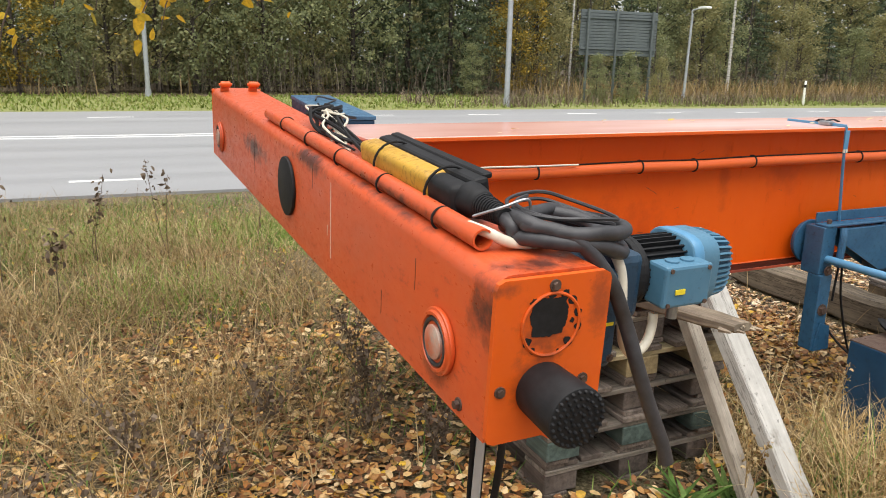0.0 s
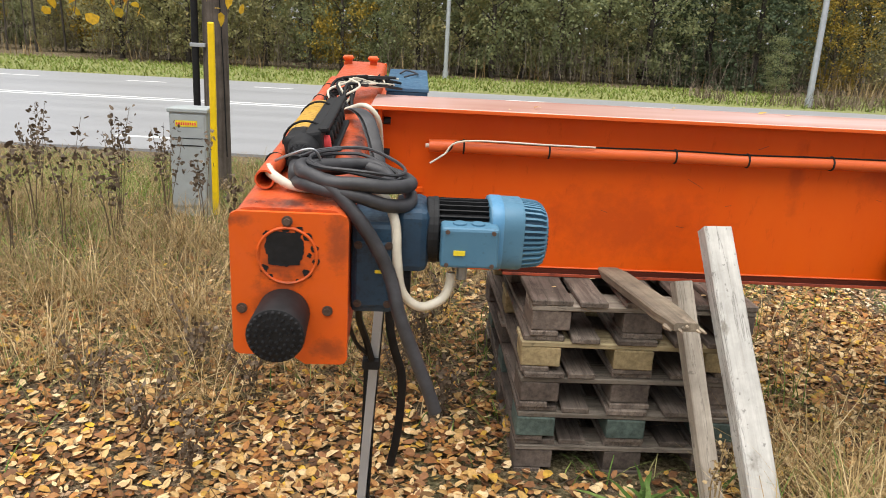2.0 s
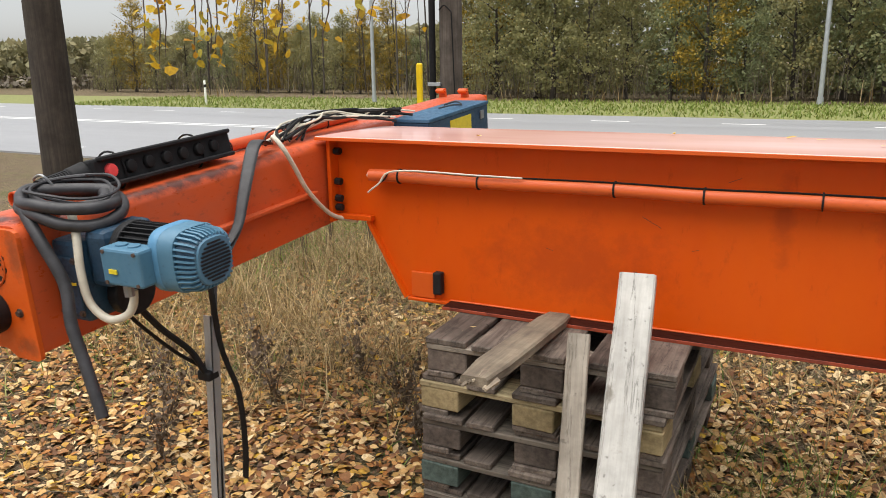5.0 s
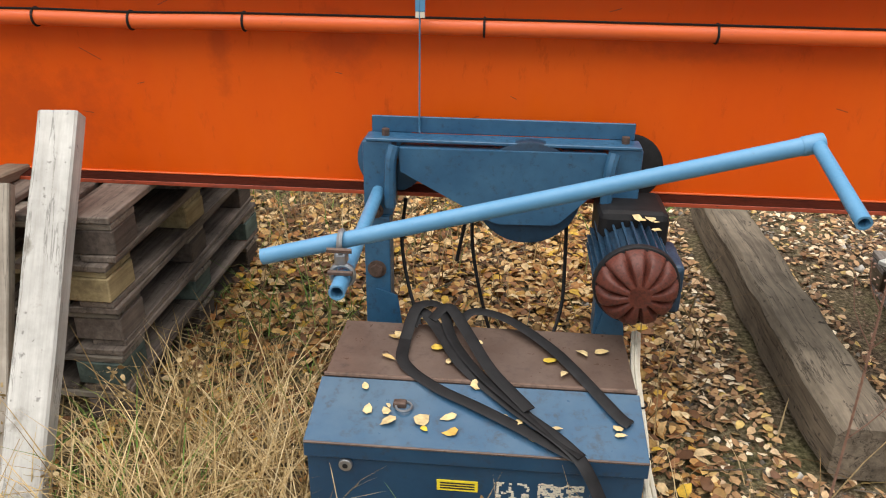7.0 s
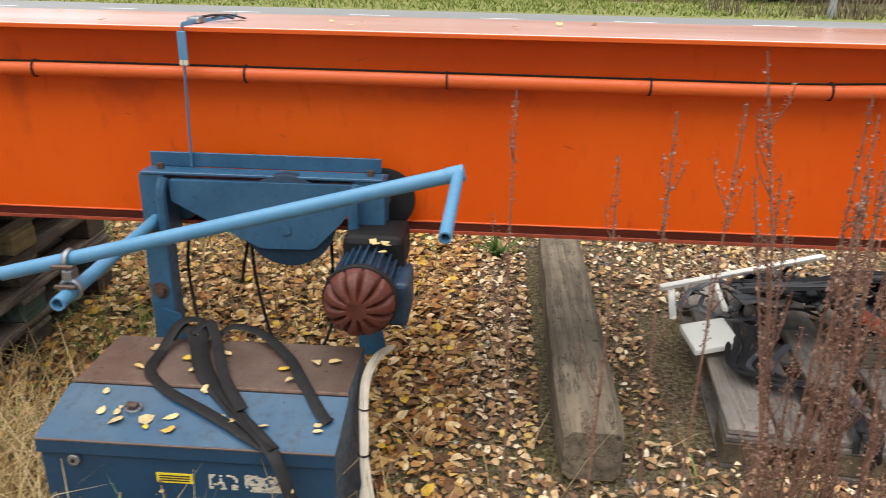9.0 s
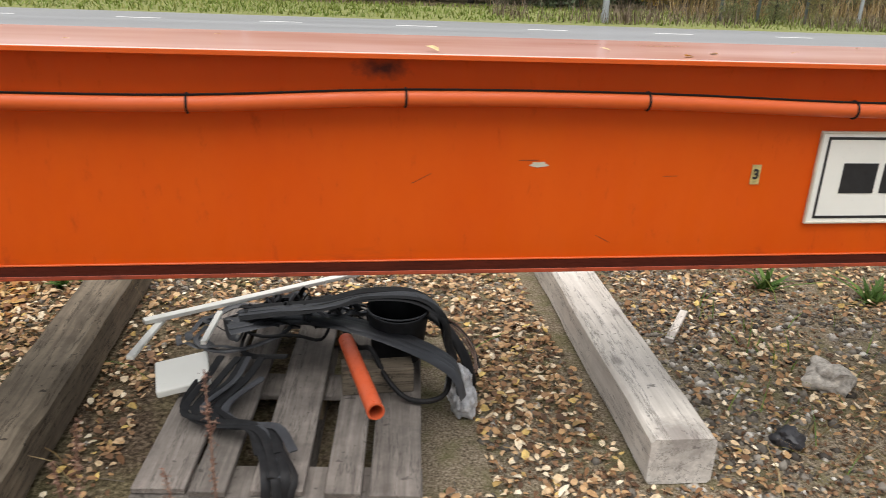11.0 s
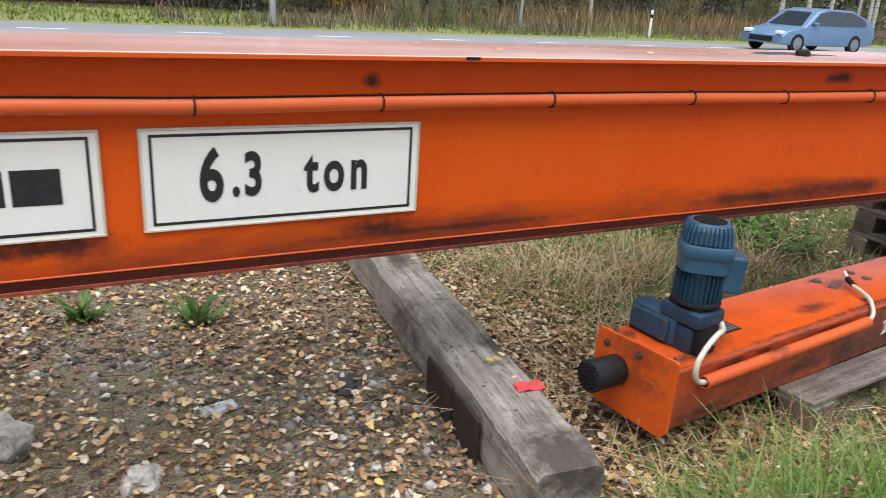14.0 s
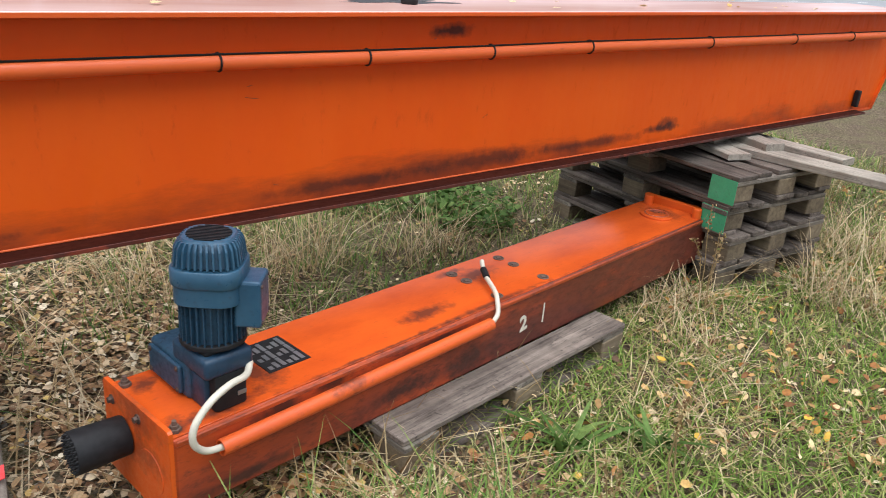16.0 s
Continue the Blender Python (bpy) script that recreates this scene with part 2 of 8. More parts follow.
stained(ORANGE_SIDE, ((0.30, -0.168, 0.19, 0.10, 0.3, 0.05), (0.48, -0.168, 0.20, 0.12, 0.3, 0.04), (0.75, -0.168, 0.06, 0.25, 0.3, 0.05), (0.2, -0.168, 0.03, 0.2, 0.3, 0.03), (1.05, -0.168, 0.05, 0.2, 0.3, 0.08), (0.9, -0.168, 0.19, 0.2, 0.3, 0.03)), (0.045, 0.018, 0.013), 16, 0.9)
SMUDGE = plain("dark_smudge", (0.055, 0.024, 0.018), 0.5, 0, 0.5, 40)
RUST = paint("brown_rust", (0.12, 0.072, 0.05), (0.16, 0.10, 0.075), (0.05, 0.038, 0.032), 0.75, 0.55, 0.5, 8)
DARK_FLANGE.node_tree.nodes["Principled BSDF"].inputs["Specular IOR Level"].default_value = 0.1
RUST_TOP = paint("wet_rusty_sheet", (0.085, 0.055, 0.042), (0.16, 0.115, 0.092), (0.05, 0.032, 0.026), 0.30, 0.60, 0.5, 4, (1, 1, 1), 0.68)
# box blue with grey wear, lightened to paint in the sky's reflection
BLUE_LID = paint("worn_sky_sheen_lid", (0.024, 0.075, 0.140), (0.065, 0.115, 0.165), (0.04, 0.036, 0.032), 0.34, 0.58, 0.5, 3.5, (1, 1, 1), 0.68)
BLUE = paint("dull_blue_paint", (0.014, 0.070, 0.145), (0.042, 0.125, 0.215), (0.022, 0.026, 0.03), 0.36, 0.60, 0.5, 5, (1, 1, 1), 0.70)
BLUE_DARK = paint("dark_blue_paint", (0.009, 0.026, 0.052), (0.018, 0.058, 0.105), (0.008, 0.009, 0.011), 0.4, 0.6, 0.5, 7)
BLUE_DIRTY = paint("dirty_blue_paint", (0.013, 0.042, 0.078), (0.024, 0.072, 0.122), (0.012, 0.014, 0.018), 0.42, 0.56, 0.5, 8, (1, 1, 1), 0.66)
BLUE_MOTOR = paint("motor_blue_paint", (0.065, 0.17, 0.26), (0.085, 0.20, 0.29), (0.04, 0.05, 0.055), 0.4, 0.66, 0.55, 7, (1, 1, 1), 0.7)
BLUE_BOX = paint("box_blue_paint", (0.007, 0.040, 0.090), (0.016, 0.066, 0.13), (0.030, 0.026, 0.024), 0.36, 0.63, 0.5, 4, (1, 1, 1), 0.70)
BLUE_LIGHT = paint("light_blue_paint", (0.075, 0.225, 0.38), (0.11, 0.27, 0.43), (0.10, 0.11, 0.12), 0.36, 0.68, 0.55, 9, (1, 1, 1), 0.70)
BLACK = plain("black_rubber", (0.013, 0.013, 0.014), 0.6, 0, 0.4, 40, spec=0.25)
CABLE = plain("grey_cable_sheath", (0.034, 0.033, 0.036), 0.5, 0, 0.4, 25)
CABLE_BLACK = plain("black_cable_sheath", (0.010, 0.0095, 0.010), 0.6, 0, 0.4, 30, spec=0.25)
STRAP_GREY = plain("grey_flat_cable", (0.046, 0.047, 0.052), 0.38, 0, 0.3, 12)
CREAM = plain("cream_hose", (0.62, 0.57, 0.46), 0.45, 0, 0.15, 18)
YELLOW = paint("worn_yellow_plastic", (0.50, 0.28, 0.025), (0.40, 0.22, 0.03), (0.06, 0.045, 0.03), 0.5, 0.58, 0.5, 9)
YELLOW_TAPE = plain("yellow_sticker", (0.75, 0.60, 0.03), 0.5, 0, 0.12, 30)
YELLOW_POST = plain("yellow_plastic_cover", (0.85, 0.58, 0.0), 0.45, 0, 0.1, 8)
WHITE_PLATE = paint("aged_white_plate", (0.88, 0.87, 0.80), (0.83, 0.82, 0.75), (0.45, 0.44, 0.40), 0.45, 0.70, 0.5, 3, (1, 1, 1), 0.76)
LETTER = plain("black_lettering", (0.018, 0.018, 0.02), 0.5, 0, 0.3, 30)
RED = plain("red_cloth", (0.75, 0.06, 0.06), 0.75, 0, 0.2, 20)
RED_CAP = paint("rusty_red_cap", (0.095, 0.020, 0.010), (0.14, 0.034, 0.020), (0.025, 0.012, 0.010), 0.5, 0.52, 0.5, 14)
SIGN_BACK = plain("dull_sign_back", (0.12, 0.14, 0.138), 0.6, 0.2, 0.15, 5)
STEEL = plain("dull_steel", (0.32, 0.33, 0.34), 0.42, 0.8, 0.25, 20)
BOLT = plain("dirty_bolt_steel", (0.10, 0.065, 0.05), 0.6, 0.4, 0.4, 60)
GALV = plain("galvanised_steel", (0.42, 0.44, 0.46), 0.5, 0.5, 0.12, 5)
GREY_CAB = plain("grey_cabinet_paint", (0.36, 0.39, 0.39), 0.55, 0, 0.1, 6)
GREEN_PAINT = paint("green_block_paint", (0.06, 0.33, 0.15), (0.08, 0.36, 0.18), (0.10, 0.13, 0.10), 0.7, 0.6, 0.5, 14)
PALLET_X = wood("weathered_pallet_wood_cross", (0.36, 0.31, 0.25), (0.10, 0.082, 0.066), "x", tones=(0.7, 1.35), cracks=0.6)
PALLET_Y = wood("weathered_pallet_wood_long", (0.27, 0.22, 0.18), (0.06, 0.046, 0.038), "y", tones=(0.65, 1.4), cracks=0.6)
YELLOW_BOARD = wood("yellowed_pallet_board", (0.52, 0.43, 0.25), (0.20, 0.155, 0.085), "x", tones=(0.85, 1.15), cracks=0.5)
YELLOW_BLOCK = wood("yellowed_pallet_block", (0.52, 0.41, 0.22), (0.20, 0.15, 0.08), "y", tones=(0.7, 1.2))
GREEN_BLOCK = wood("greenish_pallet_block", (0.14, 0.19, 0.165), (0.045, 0.06, 0.052), "y", tones=(0.8, 1.2))
BROWN_BLOCK = wood("dark_pallet_block", (0.20, 0.16, 0.13), (0.06, 0.046, 0.04), "y", tones=(0.7, 1.3))
BLOCK_WOOD = wood("pallet_block_wood", (0.30, 0.235, 0.15), (0.11, 0.08, 0.055), "y")
POST_WOOD = wood("pale_bleached_timber", (0.66, 0.645, 0.60), (0.40, 0.38, 0.345), "z", tones=(0.95, 1.05), blots=0.6, cracks=0.7)
stained(POST_WOOD, ((0.0, -0.03, 0.62, 0.03, 0.08, 0.04), (-0.03, -0.03, 0.86, 0.012, 0.08, 0.02), (0.02, 0.0, 0.33, 0.04, 0.08, 0.05), (-0.02, 0.0, 0.12, 0.05, 0.08, 0.10), (0.03, -0.03, 1.0, 0.01, 0.08, 0.02), (-0.01, -0.03, 1.02, 0.008, 0.08, 0.012), (0.04, 0.0, 0.78, 0.02, 0.08, 0.06)), (0.16, 0.14, 0.11), 32, 0.75)
BOARD_WOOD = wood("grey_bleached_board", (0.46, 0.41, 0.34), (0.23, 0.195, 0.155), "z", tones=(0.85, 1.15), cracks=0.6)
DIRTY_LABEL = plain("dirty_yellow_label", (0.52, 0.42, 0.17), 0.5, 0, 0.4, 60)
SCRAP_BOARD = wood("bleached_pallet_board", (0.34, 0.30, 0.265), (0.12, 0.103, 0.09), "y", tones=(0.7, 1.2), cracks=0.6)
ROT_BROWN = plain("dark_rotted_hollow", (0.04, 0.022, 0.015), 0.8, 0.2, 0.5, 40)
SLEEPER = wood("old_sleeper_timber", (0.55, 0.50, 0.43), (0.24, 0.20, 0.155), "z", tones=(0.95, 1.05), blots=0.75, cracks=0.9)
stained(SLEEPER, ((0.0, 0.1, 0.05, 0.22, 0.3, 0.36), (-0.08, 0.1, 0.75, 0.08, 0.2, 0.18), (0.1, 0.0, 1.2, 0.05, 0.2, 0.3), (-0.12, 0.0, 0.45, 0.05, 0.2, 0.3), (0.0, 0.12, 1.7, 0.1, 0.2, 0.2)), (0.06, 0.046, 0.036), 12, 0.92)
SLEEPER_PALE = wood("pale_squared_timber", (0.82, 0.76, 0.69), (0.52, 0.47, 0.41), "z", tones=(0.95, 1.05), blots=0.35, cracks=0.8)
stained(SLEEPER_PALE, ((0.0, 0.08, 0.02, 0.14, 0.2, 0.14), (0.06, 0.08, 0.5, 0.03, 0.2, 0.06), (-0.06, 0.08, 0.9, 0.03, 0.2, 0.06)), (0.17, 0.145, 0.13), 16, 0.6)
SLEEPER_DARK = wood("dark_mossy_timber", (0.29, 0.235, 0.17), (0.085, 0.068, 0.05), "z", tones=(0.95, 1.05), blots=0.6, cracks=0.9)
SPLINTER = wood("splintered_plank", (0.46, 0.38, 0.27), (0.13, 0.10, 0.08), "z")
POLE_WOOD = wood("utility_pole_timber", (0.27, 0.225, 0.19), (0.11, 0.088, 0.072), "z")
BARK = wood("brown_bark", (0.12, 0.10, 0.08), (0.04, 0.034, 0.03), "z")
TWIG = plain("twig_bark", (0.09, 0.07, 0.055), 0.9, 0, 0.4, 15)


def birch_bark():
    m, t, p = nodes_of("birch_bark", 0.8, spec=0.2)
    v = coords(t, (1, 1, 7))
    n = noise_node(t, v, 1.6, 6, 0.7)
    t.links.new(ramp(t, n, (0.38, (0.04, 0.035, 0.03)), (0.46, (0.42, 0.40, 0.37)), (0.7, (0.62, 0.60, 0.56))), p.inputs["Base Color"])
    bumped(t, p, n, 0.3, 0.01)
    return m


def leafy(name, *stops, rough=0.55, through_light=0.25):
    """Leaves or blades of many tones, one tone to each piece."""
    m, t, p = nodes_of(name, rough, spec=0.14)
    geo = t.nodes.new("ShaderNodeNewGeometry")
    col = ramp(t, geo.outputs["Random Per Island"], *stops)
    n = noise_node(t, coords(t), 60, 3)
    col = mixed(t, ramp(t, n, (0.35, g(0.35)), (0.6, g(0))), col, (0.05, 0.03, 0.015))
    t.links.new(col, p.inputs["Base Color"])
    if through_light:
        tr = t.nodes.new("ShaderNodeBsdfTranslucent")
        mx = t.nodes.new("ShaderNodeMixShader")
        mx.inputs[0].default_value = through_light
        t.links.new(col, tr.inputs["Color"])
        out = t.nodes["Material Output"]
        t.links.new(p.outputs[0], mx.inputs[1])
        t.links.new(tr.outputs[0], mx.inputs[2])
        t.links.new(mx.outputs[0], out.inputs["Surface"])
    return m


BIRCH = birch_bark()
LITTER = leafy("fallen_birch_leaves", (0.0, (0.14, 0.06, 0.03)), (0.15, (0.46, 0.20, 0.06)), (0.32, (0.62, 0.38, 0.15)), (0.48, (0.86, 0.66, 0.38)), (0.58, (0.68, 0.42, 0.14)), (0.70, (0.11, 0.055, 0.03)), (0.88, (0.38, 0.18, 0.08)), (1.0, (0.76, 0.48, 0.06)), rough=0.45, through_light=0.08)
WET_LEAF = leafy("cream_fallen_leaves", (0.0, (0.66, 0.50, 0.26)), (0.5, (0.74, 0.58, 0.30)), (0.8, (0.62, 0.38, 0.10)), (1.0, (0.72, 0.52, 0.06)), through_light=0.1)
LITTER_PALE = leafy("faded_fallen_leaves", (0.0, (0.10, 0.06, 0.04)), (0.16, (0.30, 0.16, 0.08)), (0.38, (0.56, 0.34, 0.165)), (0.54, (0.82, 0.62, 0.38)), (0.66, (0.95, 0.83, 0.62)), (0.74, (0.62, 0.38, 0.19)), (0.88, (0.20, 0.11, 0.07)), (1.0, (0.84, 0.60, 0.20)), rough=0.45, through_light=0.08)
YELLOW_LEAF = leafy("yellow_birch_leaves", (0.0, (0.62, 0.38, 0.03)), (0.5, (0.70, 0.47, 0.04)), (0.8, (0.45, 0.40, 0.06)), (1.0, (0.60, 0.28, 0.03)), through_light=0.4)
GRASS_GREEN = leafy("green_grass", (0.0, (0.08, 0.17, 0.03)), (0.5, (0.16, 0.28, 0.055)), (0.85, (0.27, 0.34, 0.09)), (1.0, (0.52, 0.44, 0.22)))
PALE_STRAW = leafy("pale_straw", (0.0, (0.34, 0.22, 0.10)), (0.4, (0.62, 0.47, 0.27)), (0.8, (0.80, 0.66, 0.44)), (1.0, (0.46, 0.33, 0.17)))
STRAW = leafy("golden_straw", (0.0, (0.22, 0.135, 0.05)), (0.4, (0.54, 0.39, 0.18)), (0.75, (0.76, 0.60, 0.35)), (0.9, (0.32, 0.23, 0.09)), (1.0, (0.17, 0.18, 0.05)))
GRASS_DRY = leafy("dry_straw_grass", (0.0, (0.15, 0.09, 0.035)), (0.4, (0.34, 0.235, 0.105)), (0.75, (0.54, 0.41, 0.22)), (0.9, (0.24, 0.165, 0.07)), (1.0, (0.16, 0.17, 0.05)))
LAWN = leafy("lawn_grass", (0.0, (0.09, 0.17, 0.025)), (0.4, (0.20, 0.33, 0.05)), (0.7, (0.34, 0.42, 0.10)), (0.85, (0.60, 0.50, 0.25)), (1.0, (0.74, 0.62, 0.38)))
WEED_DRY = leafy("dry_brown_weed", (0.0, (0.09, 0.066, 0.048)), (0.5, (0.16, 0.12, 0.085)), (1.0, (0.27, 0.21, 0.145)), through_light=0.1)
WEED_RED = leafy("dry_reddish_weed", (0.0, (0.14, 0.07, 0.052)), (0.5, (0.26, 0.15, 0.11)), (1.0, (0.40, 0.27, 0.20)), through_light=0.1)
VERGE = leafy("mown_verge_grass", (0.0, (0.13, 0.19, 0.03)), (0.6, (0.20, 0.26, 0.055)), (1.0, (0.32, 0.32, 0.10)))
CRUMB = leafy("crumbled_brown_leaves", (0.0, (0.07, 0.04, 0.025)), (0.35, (0.18, 0.095, 0.05)), (0.65, (0.34, 0.20, 0.11)), (1.0, (0.52, 0.38, 0.24)), rough=0.6, through_light=0.0)
MAT_GREEN = leafy("short_mat_grass", (0.0, (0.10, 0.17, 0.035)), (0.35, (0.21, 0.27, 0.065)), (0.65, (0.40, 0.36, 0.13)), (1.0, (0.66, 0.55, 0.31)))
HERB = leafy("low_green_herbs", (0.0, (0.06, 0.12, 0.025)), (0.6, (0.12, 0.22, 0.05)), (1.0, (0.20, 0.29, 0.08)))
# olive and green crowns lightened and evened: distance haze is in the leaf colour
CROWN_OLIVE = leafy("olive_autumn_leaves", (0.0, (0.264, 0.251, 0.123)), (0.5, (0.334, 0.326, 0.150)), (0.9, (0.396, 0.361, 0.167)), (1.0, (0.475, 0.370, 0.141)), through_light=0.4)
CROWN_GREEN = leafy("green_leaves", (0.0, (0.202, 0.233, 0.123)), (0.6, (0.273, 0.304, 0.150)), (1.0, (0.361, 0.361, 0.167)), through_light=0.4)
CROWN_GOLD = leafy("golden_leaves", (0.0, (0.22, 0.17, 0.035)), (0.6, (0.38, 0.28, 0.05)), (1.0, (0.52, 0.34, 0.06)))
# far leaves paler still, to paint in the haze
FAR_GREEN = leafy("haze_toned_far_leaves", (0.0, (0.211, 0.202, 0.114)), (0.5, (0.299, 0.282, 0.150)), (1.0, (0.405, 0.352, 0.194)))
NEEDLE = leafy("spruce_needles", (0.0, (0.06, 0.085, 0.05)), (0.6, (0.095, 0.13, 0.07)), (1.0, (0.14, 0.17, 0.085)))
BRUSH = leafy("bare_brush", (0.0, (0.09, 0.075, 0.058)), (0.6, (0.16, 0.135, 0.10)), (1.0, (0.24, 0.20, 0.15)), through_light=0.0)
PEBBLE = leafy("gravel_stones", (0.0, (0.06, 0.053, 0.046)), (0.45, (0.185, 0.165, 0.138)), (0.8, (0.36, 0.325, 0.275)), (0.93, (0.55, 0.51, 0.45)), (1.0, (0.80, 0.76, 0.69)), rough=0.75, through_light=0.0)


def ground_material():
    m, t, p = nodes_of("soil_and_turf", 0.9, spec=0.08)
    v = coords(t)
    big = noise_node(t, v, 1.1, 5, 0.6)
    mid = noise_node(t, v, 6, 6, 0.7)
    fine = noise_node(t, v, 55, 6, 0.75)
    soil = ramp(t, fine, (0.34, (0.020, 0.014, 0.010)), (0.50, (0.120, 0.086, 0.058)), (0.66, (0.34, 0.26, 0.185)))
    straw = ramp(t, fine, (0.33, (0.03, 0.024, 0.013)), (0.5, (0.15, 0.122, 0.07)), (0.70, (0.38, 0.31, 0.19)))
    moss = ramp(t, fine, (0.3, (0.03, 0.038, 0.013)), (0.7, (0.17, 0.185, 0.065)))
    col = mixed(t, ramp(t, mid, (0.42, g(0)), (0.60, g(1))), soil, straw)
    col = mixed(t, ramp(t, big, (0.52, g(0)), (0.68, g(0.5))), col, moss)
    # trodden gravelly soil of the yard, with a ragged border
    c = t.nodes.new("ShaderNodeTexCoord")
    sep = t.nodes.new("ShaderNodeSeparateXYZ")
    t.links.new(c.outputs["Object"], sep.inputs[0])
    total = big
    for axis, a0, a1 in (("X", 3.2, 4.9), ("X", 8.4, 7.6), ("Y", -2.4, -1.2), ("Y", 4.6, 3.2)):
        mr = t.nodes.new("ShaderNodeMapRange")
        mr.inputs["From Min"].default_value, mr.inputs["From Max"].default_value = a0, a1
        mr.inputs["To Min"].default_value, mr.inputs["To Max"].default_value = -0.6, 0.0
        t.links.new(sep.outputs[axis], mr.inputs["Value"])
        add = t.nodes.new("ShaderNodeMath")
        t.links.new(total, add.inputs[0])
        t.links.new(mr.outputs[0], add.inputs[1])
        total = add.outputs[0]
    grit = noise_node(t, v, 120, 4, 0.7)
    yard = ramp(t, grit, (0.34, (0.072, 0.056, 0.038)), (0.5, (0.25, 0.20, 0.138)), (0.66, (0.44, 0.37, 0.28)))
    yard = mixed(t, ramp(t, mid, (0.46, g(0)), (0.62, g(0.55))), yard, (0.15, 0.145, 0.055))
    col = mixed(t, ramp(t, total, (0.22, g(0)), (0.34, g(1))), col, yard)
    t.links.new(col, p.inputs["Base Color"])
    bumped(t, p, fine, 0.8, 0.02)
    return m


def asphalt():
    m, t, p = nodes_of("damp_grey_asphalt", 0.42, spec=0.5)
    v = coords(t)
    fine = noise_node(t, v, 90, 5, 0.8)
    lanes = noise_node(t, coords(t, (0.04, 1.4, 1)), 1.0, 4, 0.6)
    col = ramp(t, fine, (0.3, (0.22, 0.222, 0.228)), (0.7, (0.32, 0.322, 0.33)))
    col = mixed(t, ramp(t, lanes, (0.35, g(0)), (0.65, g(0.45))), col, (0.34, 0.34, 0.345))
    t.links.new(col, p.inputs["Base Color"])
    t.links.new(ramp(t, lanes, (0.3, g(0.36)), (0.7, g(0.5))), p.inputs["Roughness"])
    bumped(t, p, fine, 0.25, 0.004)
    return m


GROUND = ground_material()
ASPHALT = asphalt()
TURF = plain("green_turf", (0.19, 0.20, 0.06), 0.9, 0, 0.45, 9, 0.6)
ROAD_WHITE = plain("worn_road_paint", (0.72, 0.72, 0.70), 0.6, 0, 0.15, 20)
GLASS_DARK = plain("dark_car_glass", (0.05, 0.06, 0.075), 0.08, 0, 0.1, 3, 0)
CAR_PAINT = plain("light_blue_car_paint", (0.17, 0.27, 0.41), 0.25, 0.4, 0.05, 3, 0)
LAMP_WHITE = plain("white_lamp_glass", (0.8, 0.8, 0.8), 0.3, 0, 0.05, 3, 0)

# ---- mesh helpers ----


def thing(name, base, label, category, group="", m=None, kind=""):
    ob = new(name)
    ob.empty_display_size = 0.1
    ob.matrix_basis = m if m is not None else Matrix.Translation(base)
    return tagged(ob, label, category, group, kind)


def root_of(ob):
    while ob.parent:
        ob = ob.parent
    return ob


def part(name, bm, material, parent, label="", local=False, smooth=False, kind=""):
    """One mesh under a thing or a part. Shapes come in world metres, or in the thing's own with local."""
    if not local:
        bm.transform(root_of(parent).matrix_basis.inverted())
    me = bpy.data.meshes.new(name)
    bm.normal_update()
    bm.to_mesh(me)
    bm.free()
    me.materials.append(material)
    if smooth:
        me.shade_smooth()
        me.set_sharp_from_angle(angle=radians(40))
    ob = new(name, me)
    ob.parent = parent
    return tagged(ob, label, kind=kind)


def piece(name, me, parent, m, label=""):
    """A part that shares a mesh, at a pose in its thing."""
    ob = new(name, me)
    ob.parent = parent
    ob.matrix_basis = m
    return tagged(ob, label)


def mesh_of(name, bm, material, smooth=False):
    me = bpy.data.meshes.new(name)
    bm.normal_update()
    bm.to_mesh(me)
    bm.free()
    me.materials.append(material)
    if smooth:
        me.shade_smooth()
        me.set_sharp_from_angle(angle=radians(40))
    return me


def box(x0, x1, y0, y1, z0, z1, bevel=0.0, bm=None, m=None, segs=2):
    b = bmesh.new()
    bmesh.ops.create_cube(b, size=1.0, matrix=Matrix.LocRotScale(((x0 + x1) / 2, (y0 + y1) / 2, (z0 + z1) / 2), None, (x1 - x0, y1 - y0, z1 - z0)))
    if bevel:
        bmesh.ops.bevel(b, geom=b.edges[:], offset=bevel, segments=segs, profile=0.5, affect="EDGES")
    if m is not None:
        b.transform(m)
    return joined(bm, b)


def joined(bm, b):
    if bm is None:
        return b
    tmp = bpy.data.meshes.new("tmp")
    b.to_mesh(tmp)
    b.free()
    bm.from_mesh(tmp)
    bpy.data.meshes.remove(tmp)
    return bm


def cyl(p0, p1, r0, r1=None, seg=20, bm=None, bevel=0.0, cap=True):
    p0, p1 = Vector(p0), Vector(p1)
    r1 = r0 if r1 is None else r1
    b = bmesh.new()
    d = p1 - p0
    q = d.to_track_quat("Z", "Y").to_matrix().to_4x4()
    bmesh.ops.create_cone(b, cap_ends=cap, cap_tris=False, segments=seg, radius1=r0, radius2=r1, depth=d.length, matrix=Matrix.Translation((p0 + p1) / 2) @ q)
    if bevel:
        edges = [e for e in b.edges if len(e.link_faces) == 2 and e.calc_face_angle(0) > 1.0]
        bmesh.ops.bevel(b, geom=edges, offset=bevel, segments=2, profile=0.5, affect="EDGES")
    return joined(bm, b)


